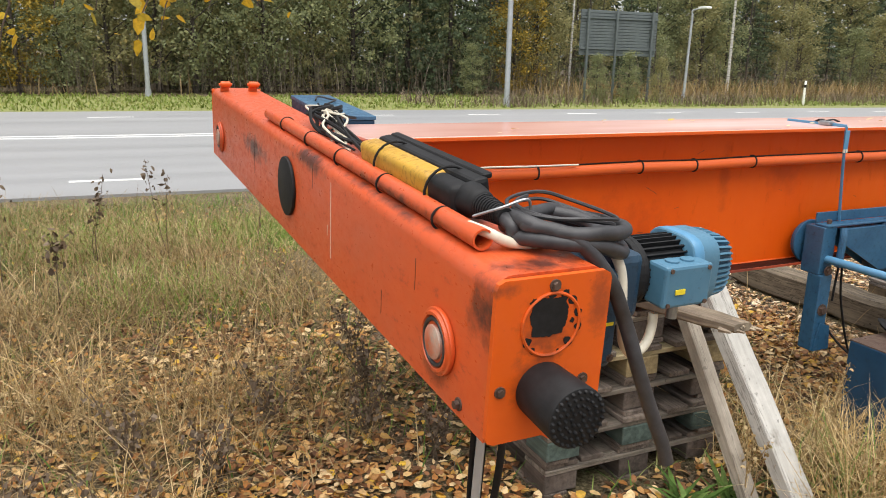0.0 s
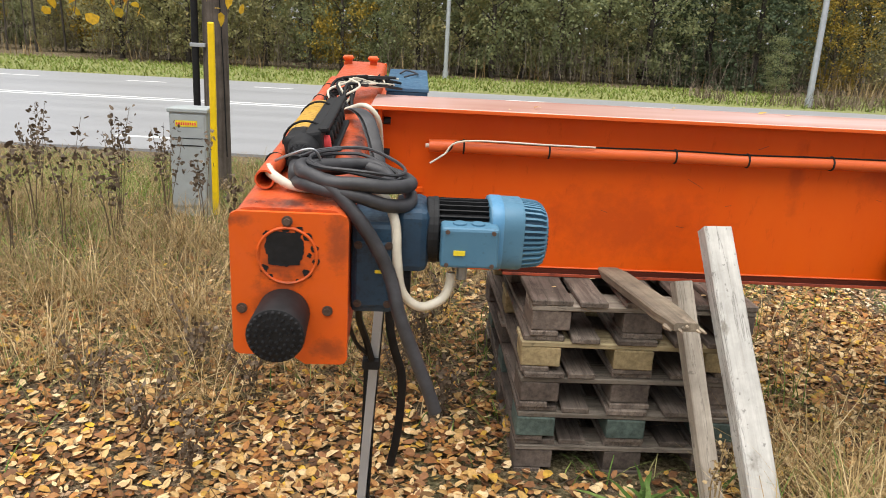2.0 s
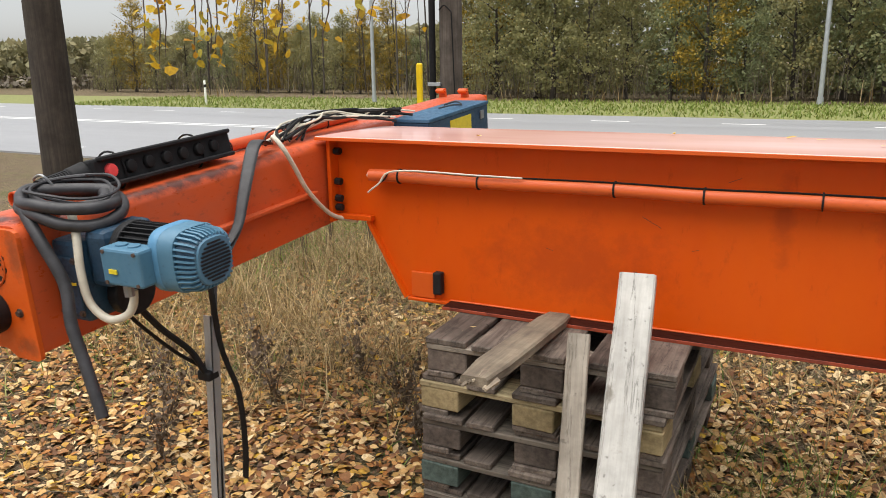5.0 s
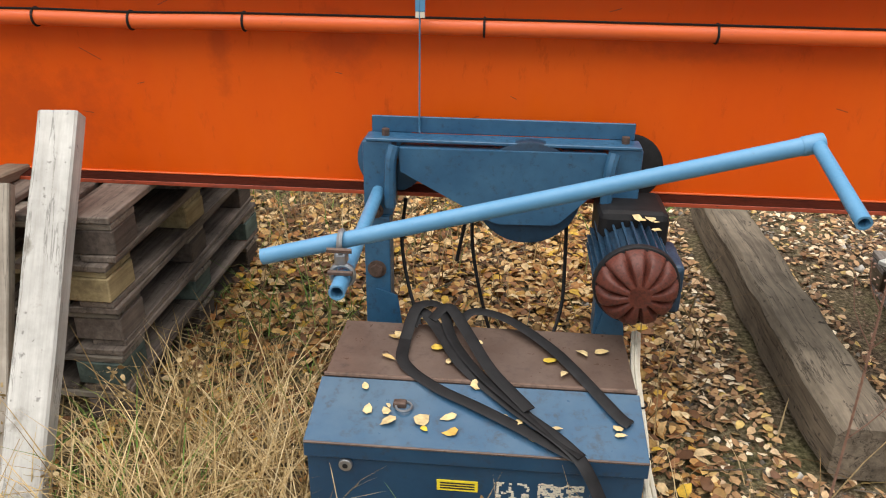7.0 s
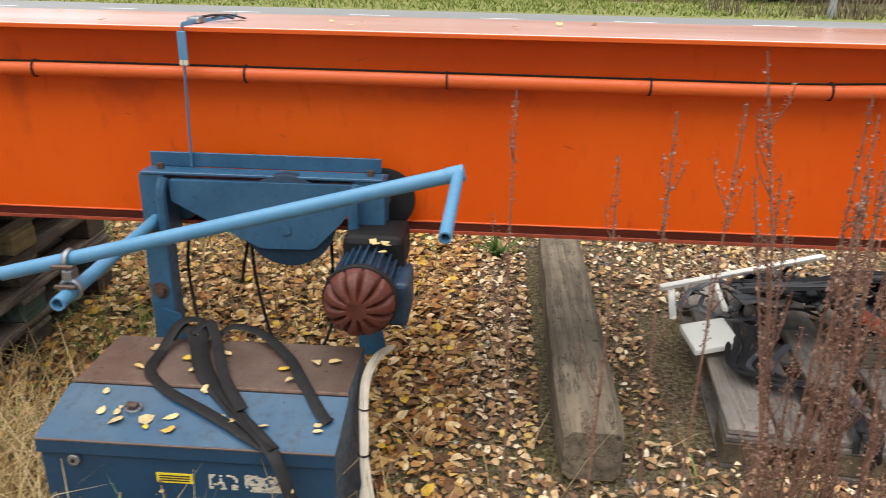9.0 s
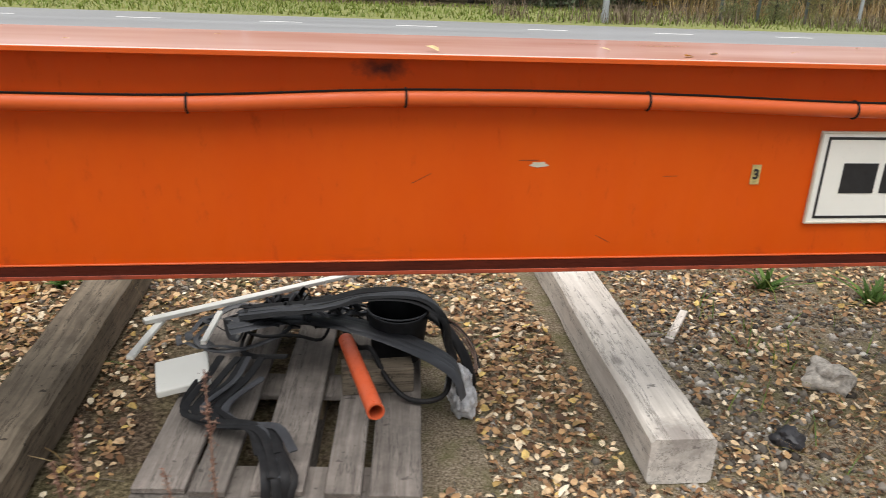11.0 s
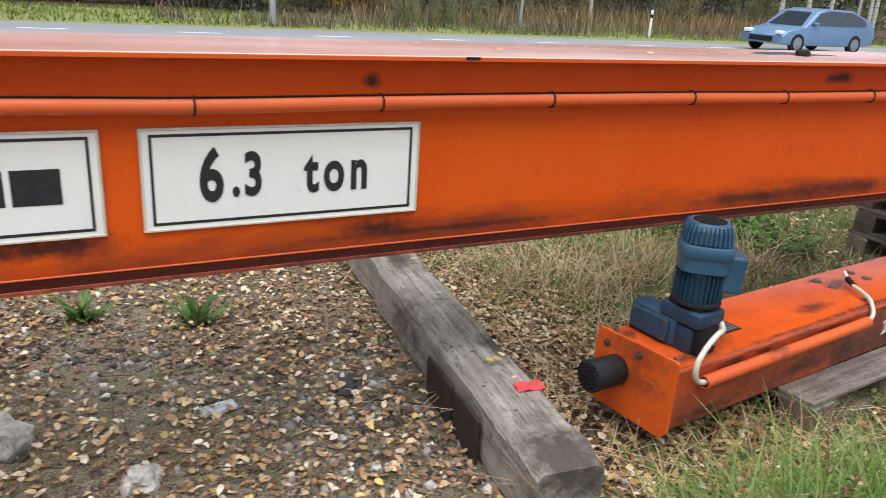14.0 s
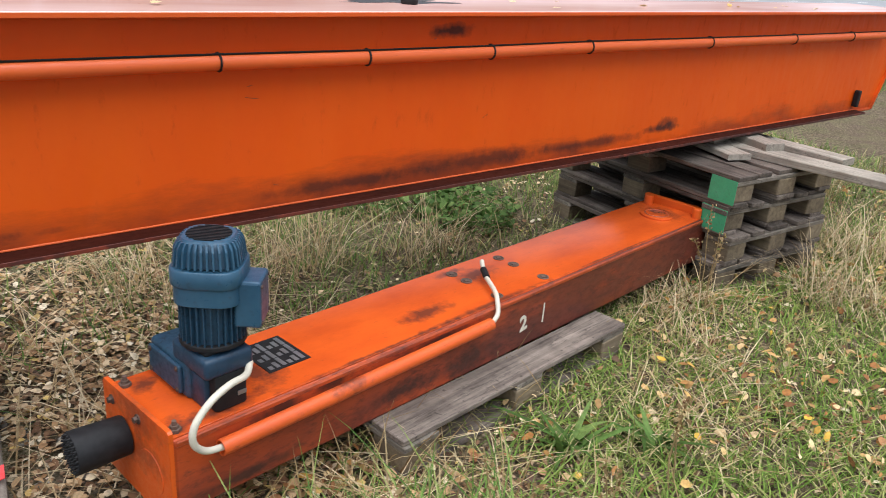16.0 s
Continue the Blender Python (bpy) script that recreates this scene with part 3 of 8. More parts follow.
def smooth_path(pts, per=6):
    pts = [Vector(p) for p in pts]
    if len(pts) < 3:
        return pts
    ext = [pts[0] * 2 - pts[1], *pts, pts[-1] * 2 - pts[-2]]
    out = []
    for i in range(1, len(ext) - 2):
        a, b, c, d = ext[i - 1:i + 3]
        for k in range(per):
            u = k / per
            out.append(0.5 * (2 * b + (c - a) * u + (2 * a - 5 * b + 4 * c - d) * u * u + (3 * b - a - 3 * c + d) * u ** 3))
    return [*out, pts[-1]]


def tube(pts, r, seg=8, bm=None, per=6, taper=None, flat=1.0, up=(0, 0, 1), open_ends=False):
    """A round or flattened hose along a path."""
    path = smooth_path(pts, per)
    b = bmesh.new()
    rings, side = [], None
    for i, c in enumerate(path):
        d = (path[min(i + 1, len(path) - 1)] - path[max(i - 1, 0)]).normalized()
        if side is None:
            ref = Vector(up) if abs(d.dot(Vector(up))) < 0.95 else Vector((1, 0, 0))
            side = d.cross(ref).normalized()
        else:
            side = (side - d * side.dot(d)).normalized()
        other = d.cross(side)
        rad = r if taper is None else r + (taper - r) * i / (len(path) - 1)
        rings.append([b.verts.new(c + rad * (math.cos(6.28318 * k / seg) * side + flat * math.sin(6.28318 * k / seg) * other)) for k in range(seg)])
    for ra, rb in zip(rings, rings[1:]):
        for k in range(seg):
            b.faces.new((ra[k], ra[(k + 1) % seg], rb[(k + 1) % seg], rb[k]))
    if not open_ends:
        b.faces.new(rings[0][::-1])
        b.faces.new(rings[-1])
    return joined(bm, b)


def pipe(p0, p1, r, wall=0.004, seg=20):
    """A straight hollow pipe with open ends."""
    p0, p1 = Vector(p0), Vector(p1)
    d = (p1 - p0).normalized()
    ref = Vector((0, 0, 1)) if abs(d.z) < 0.9 else Vector((1, 0, 0))
    s = d.cross(ref).normalized()
    o = d.cross(s)
    b = bmesh.new()
    loops = []
    for c, rad in ((p0, r), (p1, r), (p1, r - wall), (p0, r - wall)):
        loops.append([b.verts.new(c + rad * (math.cos(6.28318 * k / seg) * s + math.sin(6.28318 * k / seg) * o)) for k in range(seg)])
    for i in range(4):
        for k in range(seg):
            b.faces.new((loops[i][k], loops[i][(k + 1) % seg], loops[(i + 1) % 4][(k + 1) % seg], loops[(i + 1) % 4][k]))
    return b


def loft(rings, power, seg=48):
    """A closed rounded-square body along +x through rings (x, half width)."""
    b = bmesh.new()
    loops = []
    for x, r in rings:
        loop = []
        for k in range(seg):
            a = 6.28318 * (k + 0.5) / seg
            q = r * (abs(math.cos(a)) ** power + abs(math.sin(a)) ** power) ** (-1 / power)
            loop.append(b.verts.new((x, q * math.cos(a), q * math.sin(a))))
        loops.append(loop)
    for p, q in zip(loops, loops[1:]):
        for k in range(seg):
            b.faces.new((p[k], p[(k + 1) % seg], q[(k + 1) % seg], q[k]))
    b.faces.new(loops[0][::-1])
    b.faces.new(loops[-1])
    bmesh.ops.recalc_face_normals(b, faces=b.faces[:])
    return b


def prism(poly, y0, y1, bm=None):
    """A plate: a polygon in x and z, thick along y."""
    b = bmesh.new()
    f = b.faces.new([b.verts.new((x, y0, z)) for x, z in poly])
    ext = bmesh.ops.extrude_face_region(b, geom=[f])
    bmesh.ops.translate(b, verts=[v for v in ext["geom"] if isinstance(v, bmesh.types.BMVert)], vec=(0, y1 - y0, 0))
    bmesh.ops.recalc_face_normals(b, faces=b.faces[:])
    return joined(bm, b)


def torus_ring(c, r, rr, axis="x", seg=32, bm=None):
    pts = []
    for k in range(seg + 1):
        a = 6.28318 * k / seg
        u, v = r * math.cos(a), r * math.sin(a)
        pts.append({"x": (c[0], c[1] + u, c[2] + v), "y": (c[0] + u, c[1], c[2] + v), "z": (c[0] + u, c[1] + v, c[2])}[axis])
    return tube(pts, rr, 6, bm, per=1)


def jagged_disc(c, r, seed, thick=0.0015, seg=40, rough=0.22, square=0.0):
    """A worn patch with a broken outline, facing -y."""
    rng = random.Random(seed)
    b = bmesh.new()
    outer = []
    for k in range(seg):
        a = 6.28318 * k / seg
        wave = noise.noise(Vector((1.3 * math.cos(a), 1.3 * math.sin(a), seed * 1.7))) + 0.5 * noise.noise(Vector((4 * math.cos(a), 4 * math.sin(a), seed * 2.3)))
        rad = r * (1 - rough * (0.4 + 0.8 * wave) + 0.05 * rough * rng.uniform(-1, 1))
        rad *= (1 / max(abs(math.cos(a)), abs(math.sin(a)))) ** square
        outer.append(b.verts.new((c[0] + rad * math.cos(a), c[1], c[2] + rad * math.sin(a))))
    f = b.faces.new(outer)
    ext = bmesh.ops.extrude_face_region(b, geom=[f])
    bmesh.ops.translate(b, verts=[v for v in ext["geom"] if isinstance(v, bmesh.types.BMVert)], vec=(0, -thick, 0))
    bmesh.ops.recalc_face_normals(b, faces=b.faces[:])
    return b


def stuff(name, verts, faces, material, label, category):
    me = bpy.data.meshes.new(name)
    me.from_pydata(verts, [], faces)
    me.materials.append(material)
    return tagged(new(name, me), label, category, kind="stuff")


def array_mesh(name, v, f, material):
    """A mesh from arrays: v is (n, 3), f is (m, 3) or (m, 4)."""
    me = bpy.data.meshes.new(name)
    k = f.shape[1]
    me.vertices.add(len(v))
    me.vertices.foreach_set("co", np.asarray(v, np.float32).ravel())
    me.loops.add(f.size)
    me.loops.foreach_set("vertex_index", f.astype(np.int32).ravel())
    me.polygons.add(len(f))
    me.polygons.foreach_set("loop_start", np.arange(0, f.size, k, dtype=np.int32))
    me.update(calc_edges=True)
    me.validate()
    me.materials.append(material)
    return me


def lettering(text, size, m, material, parent, name, thick=0.001, spacing=1.0):
    c = bpy.data.curves.new(name, "FONT")
    c.body, c.size, c.extrude, c.offset, c.space_character = text, size, thick, size * 0.03, spacing
    c.align_x, c.align_y = "CENTER", "CENTER"
    tmp = bpy.data.objects.new("tmp", c)
    scene.collection.objects.link(tmp)
    dg = bpy.context.evaluated_depsgraph_get()
    me = bpy.data.meshes.new_from_object(tmp.evaluated_get(dg))
    me.name = name
    bpy.data.objects.remove(tmp)
    me.transform(root_of(parent).matrix_basis.inverted() @ m)
    me.materials.clear()
    me.materials.append(material)
    ob = new(name, me)
    ob.parent = parent
    return ob


# ---- ground and road ----


def lie(x, y):
    """Height of the ground."""
    bump = 0.02 * noise.noise(Vector((x * 0.5, y * 0.5, 0))) + 0.012 * noise.noise(Vector((x * 1.7, y * 1.7, 3)))
    near = max(0.0, min(1.0, (6.0 - y) / 2.0)) if y > 0 else 1.0
    fall = max(0.0, min(1.0, (y - 2.5) / 4.2))
    return -0.012 + bump * near - 0.125 * fall * fall * (3 - 2 * fall)


def build_ground():
    xs = np.concatenate([[-900, -300, -100, -45, -25], np.arange(-14, 22.01, 0.25), [30, 45, 80, 150, 400, 900]])
    ys = np.concatenate([[-900, -200, -60, -25, -12], np.arange(-7, 6.51, 0.25), [7.5, 14, 20, 24, 28, 34, 45, 80, 200, 900]])
    v = np.array([(x, y, lie(x, y)) for y in ys for x in xs])
    n = len(xs)
    f = np.array([(j * n + i, j * n + i + 1, (j + 1) * n + i + 1, (j + 1) * n + i) for j in range(len(ys) - 1) for i in range(n - 1)])
    me = array_mesh("ground", v, f, GROUND)
    me.shade_smooth()
    tagged(new("ground", me), "uneven dark soil with moss and straw", "ground", kind="structure")


def road_strip(name, y0, y1, x0, x1, z0, z1, material, label, category):
    s = -0.03
    b = bmesh.new()
    n = max(2, int((x1 - x0) / 20))
    for i in range(n):
        a, c = x0 + (x1 - x0) * i / n, x0 + (x1 - x0) * (i + 1) / n
        vs = [b.verts.new((x, y + s * x, z)) for z in (z0, z1) for x, y in ((a, y0), (c, y0), (c, y1), (a, y1))]
        for q in ((4, 5, 6, 7), (0, 1, 5, 4), (2, 3, 7, 6)):
            b.faces.new([vs[k] for k in q])
    bmesh.ops.remove_doubles(b, verts=b.verts[:], dist=1e-4)
    return tagged(new(name, mesh_of(name, b, material)), label, category, kind="structure")


build_ground()
road_strip("road", 7.05, 20.1, -400, 400, -0.17, -0.10, ASPHALT, "damp grey asphalt road with white lines", "road")
road_strip("verge_1", 20.15, 27.6, -400, 400, -0.17, -0.122, TURF, "mown green verge beyond the road", "verge")
road_strip("road_line_1", 13.34, 13.46, -400, 400, -0.11, -0.096, ROAD_WHITE, "solid white centre line", "road marking")
road_strip("road_line_2", 13.70, 13.82, -400, 400, -0.11, -0.096, ROAD_WHITE, "solid white centre line", "road marking")


def dashes(y, first, count, length, period, group):
    b = box(0, length, -0.06, 0.06, -0.01, 0.004)
    me = mesh_of("edge_dash", b, ROAD_WHITE)
    for i in range(count):
        x = first + i * period
        ob = tagged(new("edge_dash", me), "short white painted dash on asphalt", "road marking", group, "structure")
        ob.matrix_basis = pose(x, y - 0.03 * x, -0.10, 0, 0, -1.7)


dashes(8.10, -31.22, 24, 0.9, 3.0, "near edge line")
dashes(18.15, -31.5, 32, 1.05, 3.4, "far edge line")

# ---- crane girder ----
GX0, GX1 = -0.140, 13.14
WY, WB = -0.012, 0.315
ZTOP, ZLIP, ZBOT = 1.274, 0.674, 0.661


def build_girder():
    girder = thing("crane_girder", (6.4, 0.15, ZBOT), "long orange painted steel box girder on pallets", "crane girder")
    web = [(GX0, 0.955), (0.012, 0.955), (0.172, ZLIP), (12.86, ZLIP), (13.0, 0.955), (GX1, 0.955), (GX1, ZTOP - 0.014), (GX0, ZTOP - 0.014)]
    part("web", prism(web, WY, WY + 0.008), ORANGE, girder)
    part("web", prism(web, WB - 0.008, WB), ORANGE, girder)
    # top plate carries painted sky sheen over its faded orange
    part("top_flange", box(GX0 - 0.03, GX1, -0.10, 0.40, ZTOP - 0.014, ZTOP, 0.003, segs=1), ORANGE_TOP, girder, "faded orange top plate with pale pink sky sheen painted in")
    part("flange_rim", box(GX0 - 0.03, GX1, -0.1035, -0.1005, ZTOP - 0.0145, ZTOP - 0.002, 0.0008, segs=1), ORANGE_END, girder, "bright orange edge of the top plate")
    part("bottom_flange", box(0.345, 12.66, -0.084, 0.387, ZBOT, ZLIP, 0.003, segs=1), DARK_FLANGE, girder, "near-black red bottom plate")
    for a, c in ((0.172, 0.345), (12.66, 12.86)):
        part("end_flange", box(a, c, WY - 0.02, WB + 0.02, ZBOT, ZLIP, 0.003, segs=1), ORANGE, girder)
    for sx, (a, c) in ((1, (0.012, 0.172)), (-1, (13.0, 12.86))):
        b = bmesh.new()
        vs = [b.verts.new(p) for p in ((a, WY - 0.02, 0.957), (c, WY - 0.02, ZLIP), (c, WB + 0.02, ZLIP), (a, WB + 0.02, 0.957))]
        lo = [b.verts.new((v.co.x - 0.012 * sx, v.co.y, v.co.z - 0.008)) for v in vs]
        for q in (vs, lo[::-1]):
            b.faces.new(q)
        for i in range(4):
            b.faces.new((vs[i], lo[i], lo[(i + 1) % 4], vs[(i + 1) % 4]))
        bmesh.ops.recalc_face_normals(b, faces=b.faces[:])
        part("sloping_flange", b, ORANGE, girder)
    for x in (GX0 - 0.004, GX1 - 0.012):
        part("end_plate", box(x, x + 0.016, WY - 0.055, WB + 0.055, 0.945, ZTOP - 0.016, 0.002, segs=1), ORANGE, girder)
    # end stops above the bottom plate
    for x, h in ((0.288, 0.085), (12.60, 0.10)):
        part("end_stop", box(x, x + 0.034, WY - 0.036, WY - 0.002, 0.70, 0.70 + h, 0.006), BLACK, girder, "black rubber end stop")
    part("stop_plate", box(0.188, 0.285, WY - 0.014, WY - 0.003, 0.676, 0.775, 0.003), ORANGE_END, girder)
    # corner bolts by the carriage
    for z in (1.215, 1.10, 1.035, 1.0):
        part("corner_bolt", cyl((-0.124, -0.04, z), (-0.098, -0.04, z), 0.014, seg=6), BLACK, girder, "black hexagon bolt head")
    part("bracket", box(-0.135, 0.03, -0.045, -0.015, 0.955, 0.975, 0.003), ORANGE, girder)
    # conduit and its ties
    xs = (0.171, 0.484, 0.954, 1.227, 1.547, 2.199, 2.801, 3.39, 3.90, 4.456, 5.125, 5.751, 6.265, 6.75, 7.28, 7.88, 8.492, 8.976, 9.496, 10.017, 10.846, 11.607, 12.25)
    path = [(0.045, -0.06, 1.135)] + [(x, -0.06, 1.135 + (0.021 if 4.3 < x < 5.2 else 0.005 if 5.2 < x < 6.4 else 0.002 * math.sin(9 * x))) for x in xs] + [(12.8, -0.06, 1.135)]
    part("conduit", tube(path, 0.023, 14, per=4), ORANGE_PIPE, girder, "orange painted conduit pipe", smooth=True)
    tie = mesh_of("cable_tie", torus_ring((0, 0, 0), 0.0248, 0.0034, "x", 18), BLACK)
    inv = girder.matrix_basis.inverted()
    for (x, y, z) in path[1:-1]:
        ob = piece("cable_tie", tie, girder, inv @ Matrix.Translation((x, y, z)))
    wire = [(x, y - 0.012, z + 0.023) for x, y, z in path[1:]]
    part("thin_wire", tube([(0.07, -0.085, 1.09), (0.12, -0.09, 1.125), *wire], 0.003, 5, per=4), CABLE_BLACK, girder, "thin black wire along the conduit")
    part("wire_end", tube([(0.05, -0.09, 1.075), (0.10, -0.095, 1.11), (0.17, -0.09, 1.160), (0.49, -0.088, 1.160), (0.65, -0.086, 1.159)], 0.0035, 5), CREAM, girder, "pale loose wire")
    part("conduit_plug", cyl((0.032, -0.06, 1.135), (0.046, -0.06, 1.135), 0.008), CREAM, girder)
    # sign plates
    def sign(x0, x1, label):
        s = part("sign_plate", box(x0, x1, WY - 0.009, WY - 0.002, 0.784, 1.066, 0.001, segs=1), WHITE_PLATE, girder, label)
        w, e = 0.008, WY - 0.0105
        for a, c, d, h in ((x0 + 0.022, x1 - 0.022, 1.044, 1.044 + w), (x0 + 0.022, x1 - 0.022, 0.806 - w, 0.806), (x0 + 0.022, x0 + 0.022 + w, 0.806, 1.044), (x1 - 0.022 - w, x1 - 0.022, 0.806, 1.044)):
            part("border_line", box(a, c, e, e + 0.0015, d, h), LETTER, s)
        for a, c, d, h in ((x0 - 0.003, x1 + 0.003, 1.062, 1.069), (x0 - 0.003, x1 + 0.003, 0.781, 0.788), (x0 - 0.003, x0 + 0.004, 0.788, 1.062), (x1 - 0.004, x1 + 0.003, 0.788, 1.062)):
            part("frame_strip", box(a, c, WY - 0.013, WY - 0.002, d, h, 0.0015, segs=1), CREAM, s)
        return s
    s1 = sign(5.700, 6.514, "white plate with black border and maker's mark shapes")
    # maker's mark as plain blocks
    e = WY - 0.0108
    for a, c in ((5.79, 5.905), (5.925, 6.01), (6.03, 6.165), (6.175, 6.29), (6.305, 6.42)):
        part("mark_block", box(a, c, e, e + 0.0015, 0.878, 0.972, 0.0004, segs=1), LETTER, s1, "plain black block")
    s2 = sign(6.614, 7.426, "white plate reading 6.3 ton in black")
    m2 = Matrix.Translation((7.02, WY - 0.0105, 0.925)) @ Euler((radians(90), 0, 0)).to_matrix().to_4x4() @ Matrix.Diagonal((0.66, 1.0, 1, 1))
    lettering("6", 0.205, Matrix.Translation((-0.225, 0, 0.001)) @ m2, LETTER, s2, "lettering")
    lettering(".3", 0.172, Matrix.Translation((-0.125, 0, 0)) @ m2, LETTER, s2, "lettering", spacing=1.15)
    lettering("ton", 0.178, Matrix.Translation((0.142, 0, 0)) @ m2, LETTER, s2, "lettering", spacing=1.30)
    n = part("number_label", box(5.499, 5.527, WY - 0.004, WY - 0.001, 0.905, 0.965), DIRTY_LABEL, girder, "small yellow label with a printed 3")
    m3 = Matrix.Translation((5.513, WY - 0.0052, 0.935)) @ Euler((radians(90), 0, 0)).to_matrix().to_4x4()
    lettering("3", 0.042, m3, LETTER, n, "lettering", 0.0006)
    e = jagged_disc((0, 0, 0), 1.0, 484, 0.0008, 40, 0.5)
    e.transform(Matrix.Translation((4.845, WY - 0.0006, 0.963)) @ Matrix.Diagonal((0.032, 1, 0.009, 1)))
    part("scratch", e, CREAM, girder, "pale scratch in the paint")
    # oil stain and dark marks on the top plate and the web
    e = jagged_disc((0, 0, 0), 1.0, 31, 0.0006, 60, 0.6)
    e.transform(Matrix.Translation((9.28, 0.20, ZTOP + 0.0002)) @ Matrix.Rotation(radians(-90), 4, "X") @ Matrix.Diagonal((0.30, 1, 0.085, 1)))
    part("oil_stain", e, CABLE, girder, "dark oil stain")
    part("rubber_stub", cyl((9.27, 0.13, ZTOP), (9.27, 0.13, ZTOP + 0.022), 0.030, seg=20, bevel=0.004), BLACK, girder, "black rubber stub", smooth=True)
    part("dark_mark", box(7.53, 7.58, -0.105, -0.1038, ZTOP - 0.010, ZTOP - 0.001), BLACK, girder)
    # fine scratches in the paint
    rg = random.Random(12)
    for k in range(26):
        x, z, ln = rg.uniform(0.6, 12.2), rg.uniform(0.72, 1.22), rg.uniform(0.01, 0.07)
        b = box(-ln / 2, ln / 2, -0.0005, 0, -0.0007, 0.0007, m=Matrix.Translation((x, WY - 0.0002, z)) @ Matrix.Rotation(rg.uniform(-0.5, 0.5), 4, "Y"))
        part("scratch", b, SMUDGE, girder)
    part("weld_bead", box(0.345, 12.66, -0.0185, -0.0125, ZLIP + 0.0003, ZLIP + 0.0055, 0.0012, segs=1), ORANGE_PIPE, girder, "pale orange weld along the bottom plate")
    part("flange_edge", box(0.345, 12.66, -0.0875, -0.0845, ZBOT + 0.001, ZLIP - 0.0005, 0.001, segs=1), ORANGE_EDGE, girder, "worn orange edge of the bottom plate")
    return girder


build_girder()

# ---- end carriage with its drive ----
TILT = 3.75
CARRIAGE = pose(-0.260, -1.302, 0.851, TILT, 0, 0.6)
SHIFT = CARRIAGE @ pose(-0.3175, -1.36, 0.857, 4.2).inverted()


def moved(*pts):
    """Places beside the carriage, carried along with its pose."""
    return [SHIFT @ Vector(p) for p in pts]



def build_buffer(parent, c, length, r, d, local=True, rows=4):
    """A rubber buffer with a studded face; d is its direction."""
    c, d = Vector(c), Vector(d).normalized()
    body = part("buffer", cyl(c, c + d * length, r * 0.93, r, 32, bevel=0.004), BLACK, parent, "black rubber buffer with studded face", local=local, smooth=True)
    ref = Vector((0, 0, 1)) if abs(d.z) < 0.9 else Vector((1, 0, 0))
    s = d.cross(ref).normalized()
    o = d.cross(s)
    b = None
    for i in range(1, rows + 1):
        rad = r * 0.88 * i / rows
        for k in range(6 * i + 1):
            a = 6.28318 * k / (6 * i + 1)
            q = c + d * length + rad * (math.cos(a) * s + math.sin(a) * o)
            b = cyl(q - d * 0.001, q + d * 0.006, r * 0.075, r * 0.035, 7, b)
    part("studs", b, BLACK, body, local=local)
    return body


def bolt_at(parent, c, d, r=0.009, h=0.012, local=True):
    c, d = Vector(c), Vector(d).normalized()
    b = cyl(c, c + d * 0.003, r * 1.5, seg=16)
    cyl(c + d * 0.003, c + d * h, r, seg=6, bm=b)
    part("bolt", b, BOLT, parent, local=local)


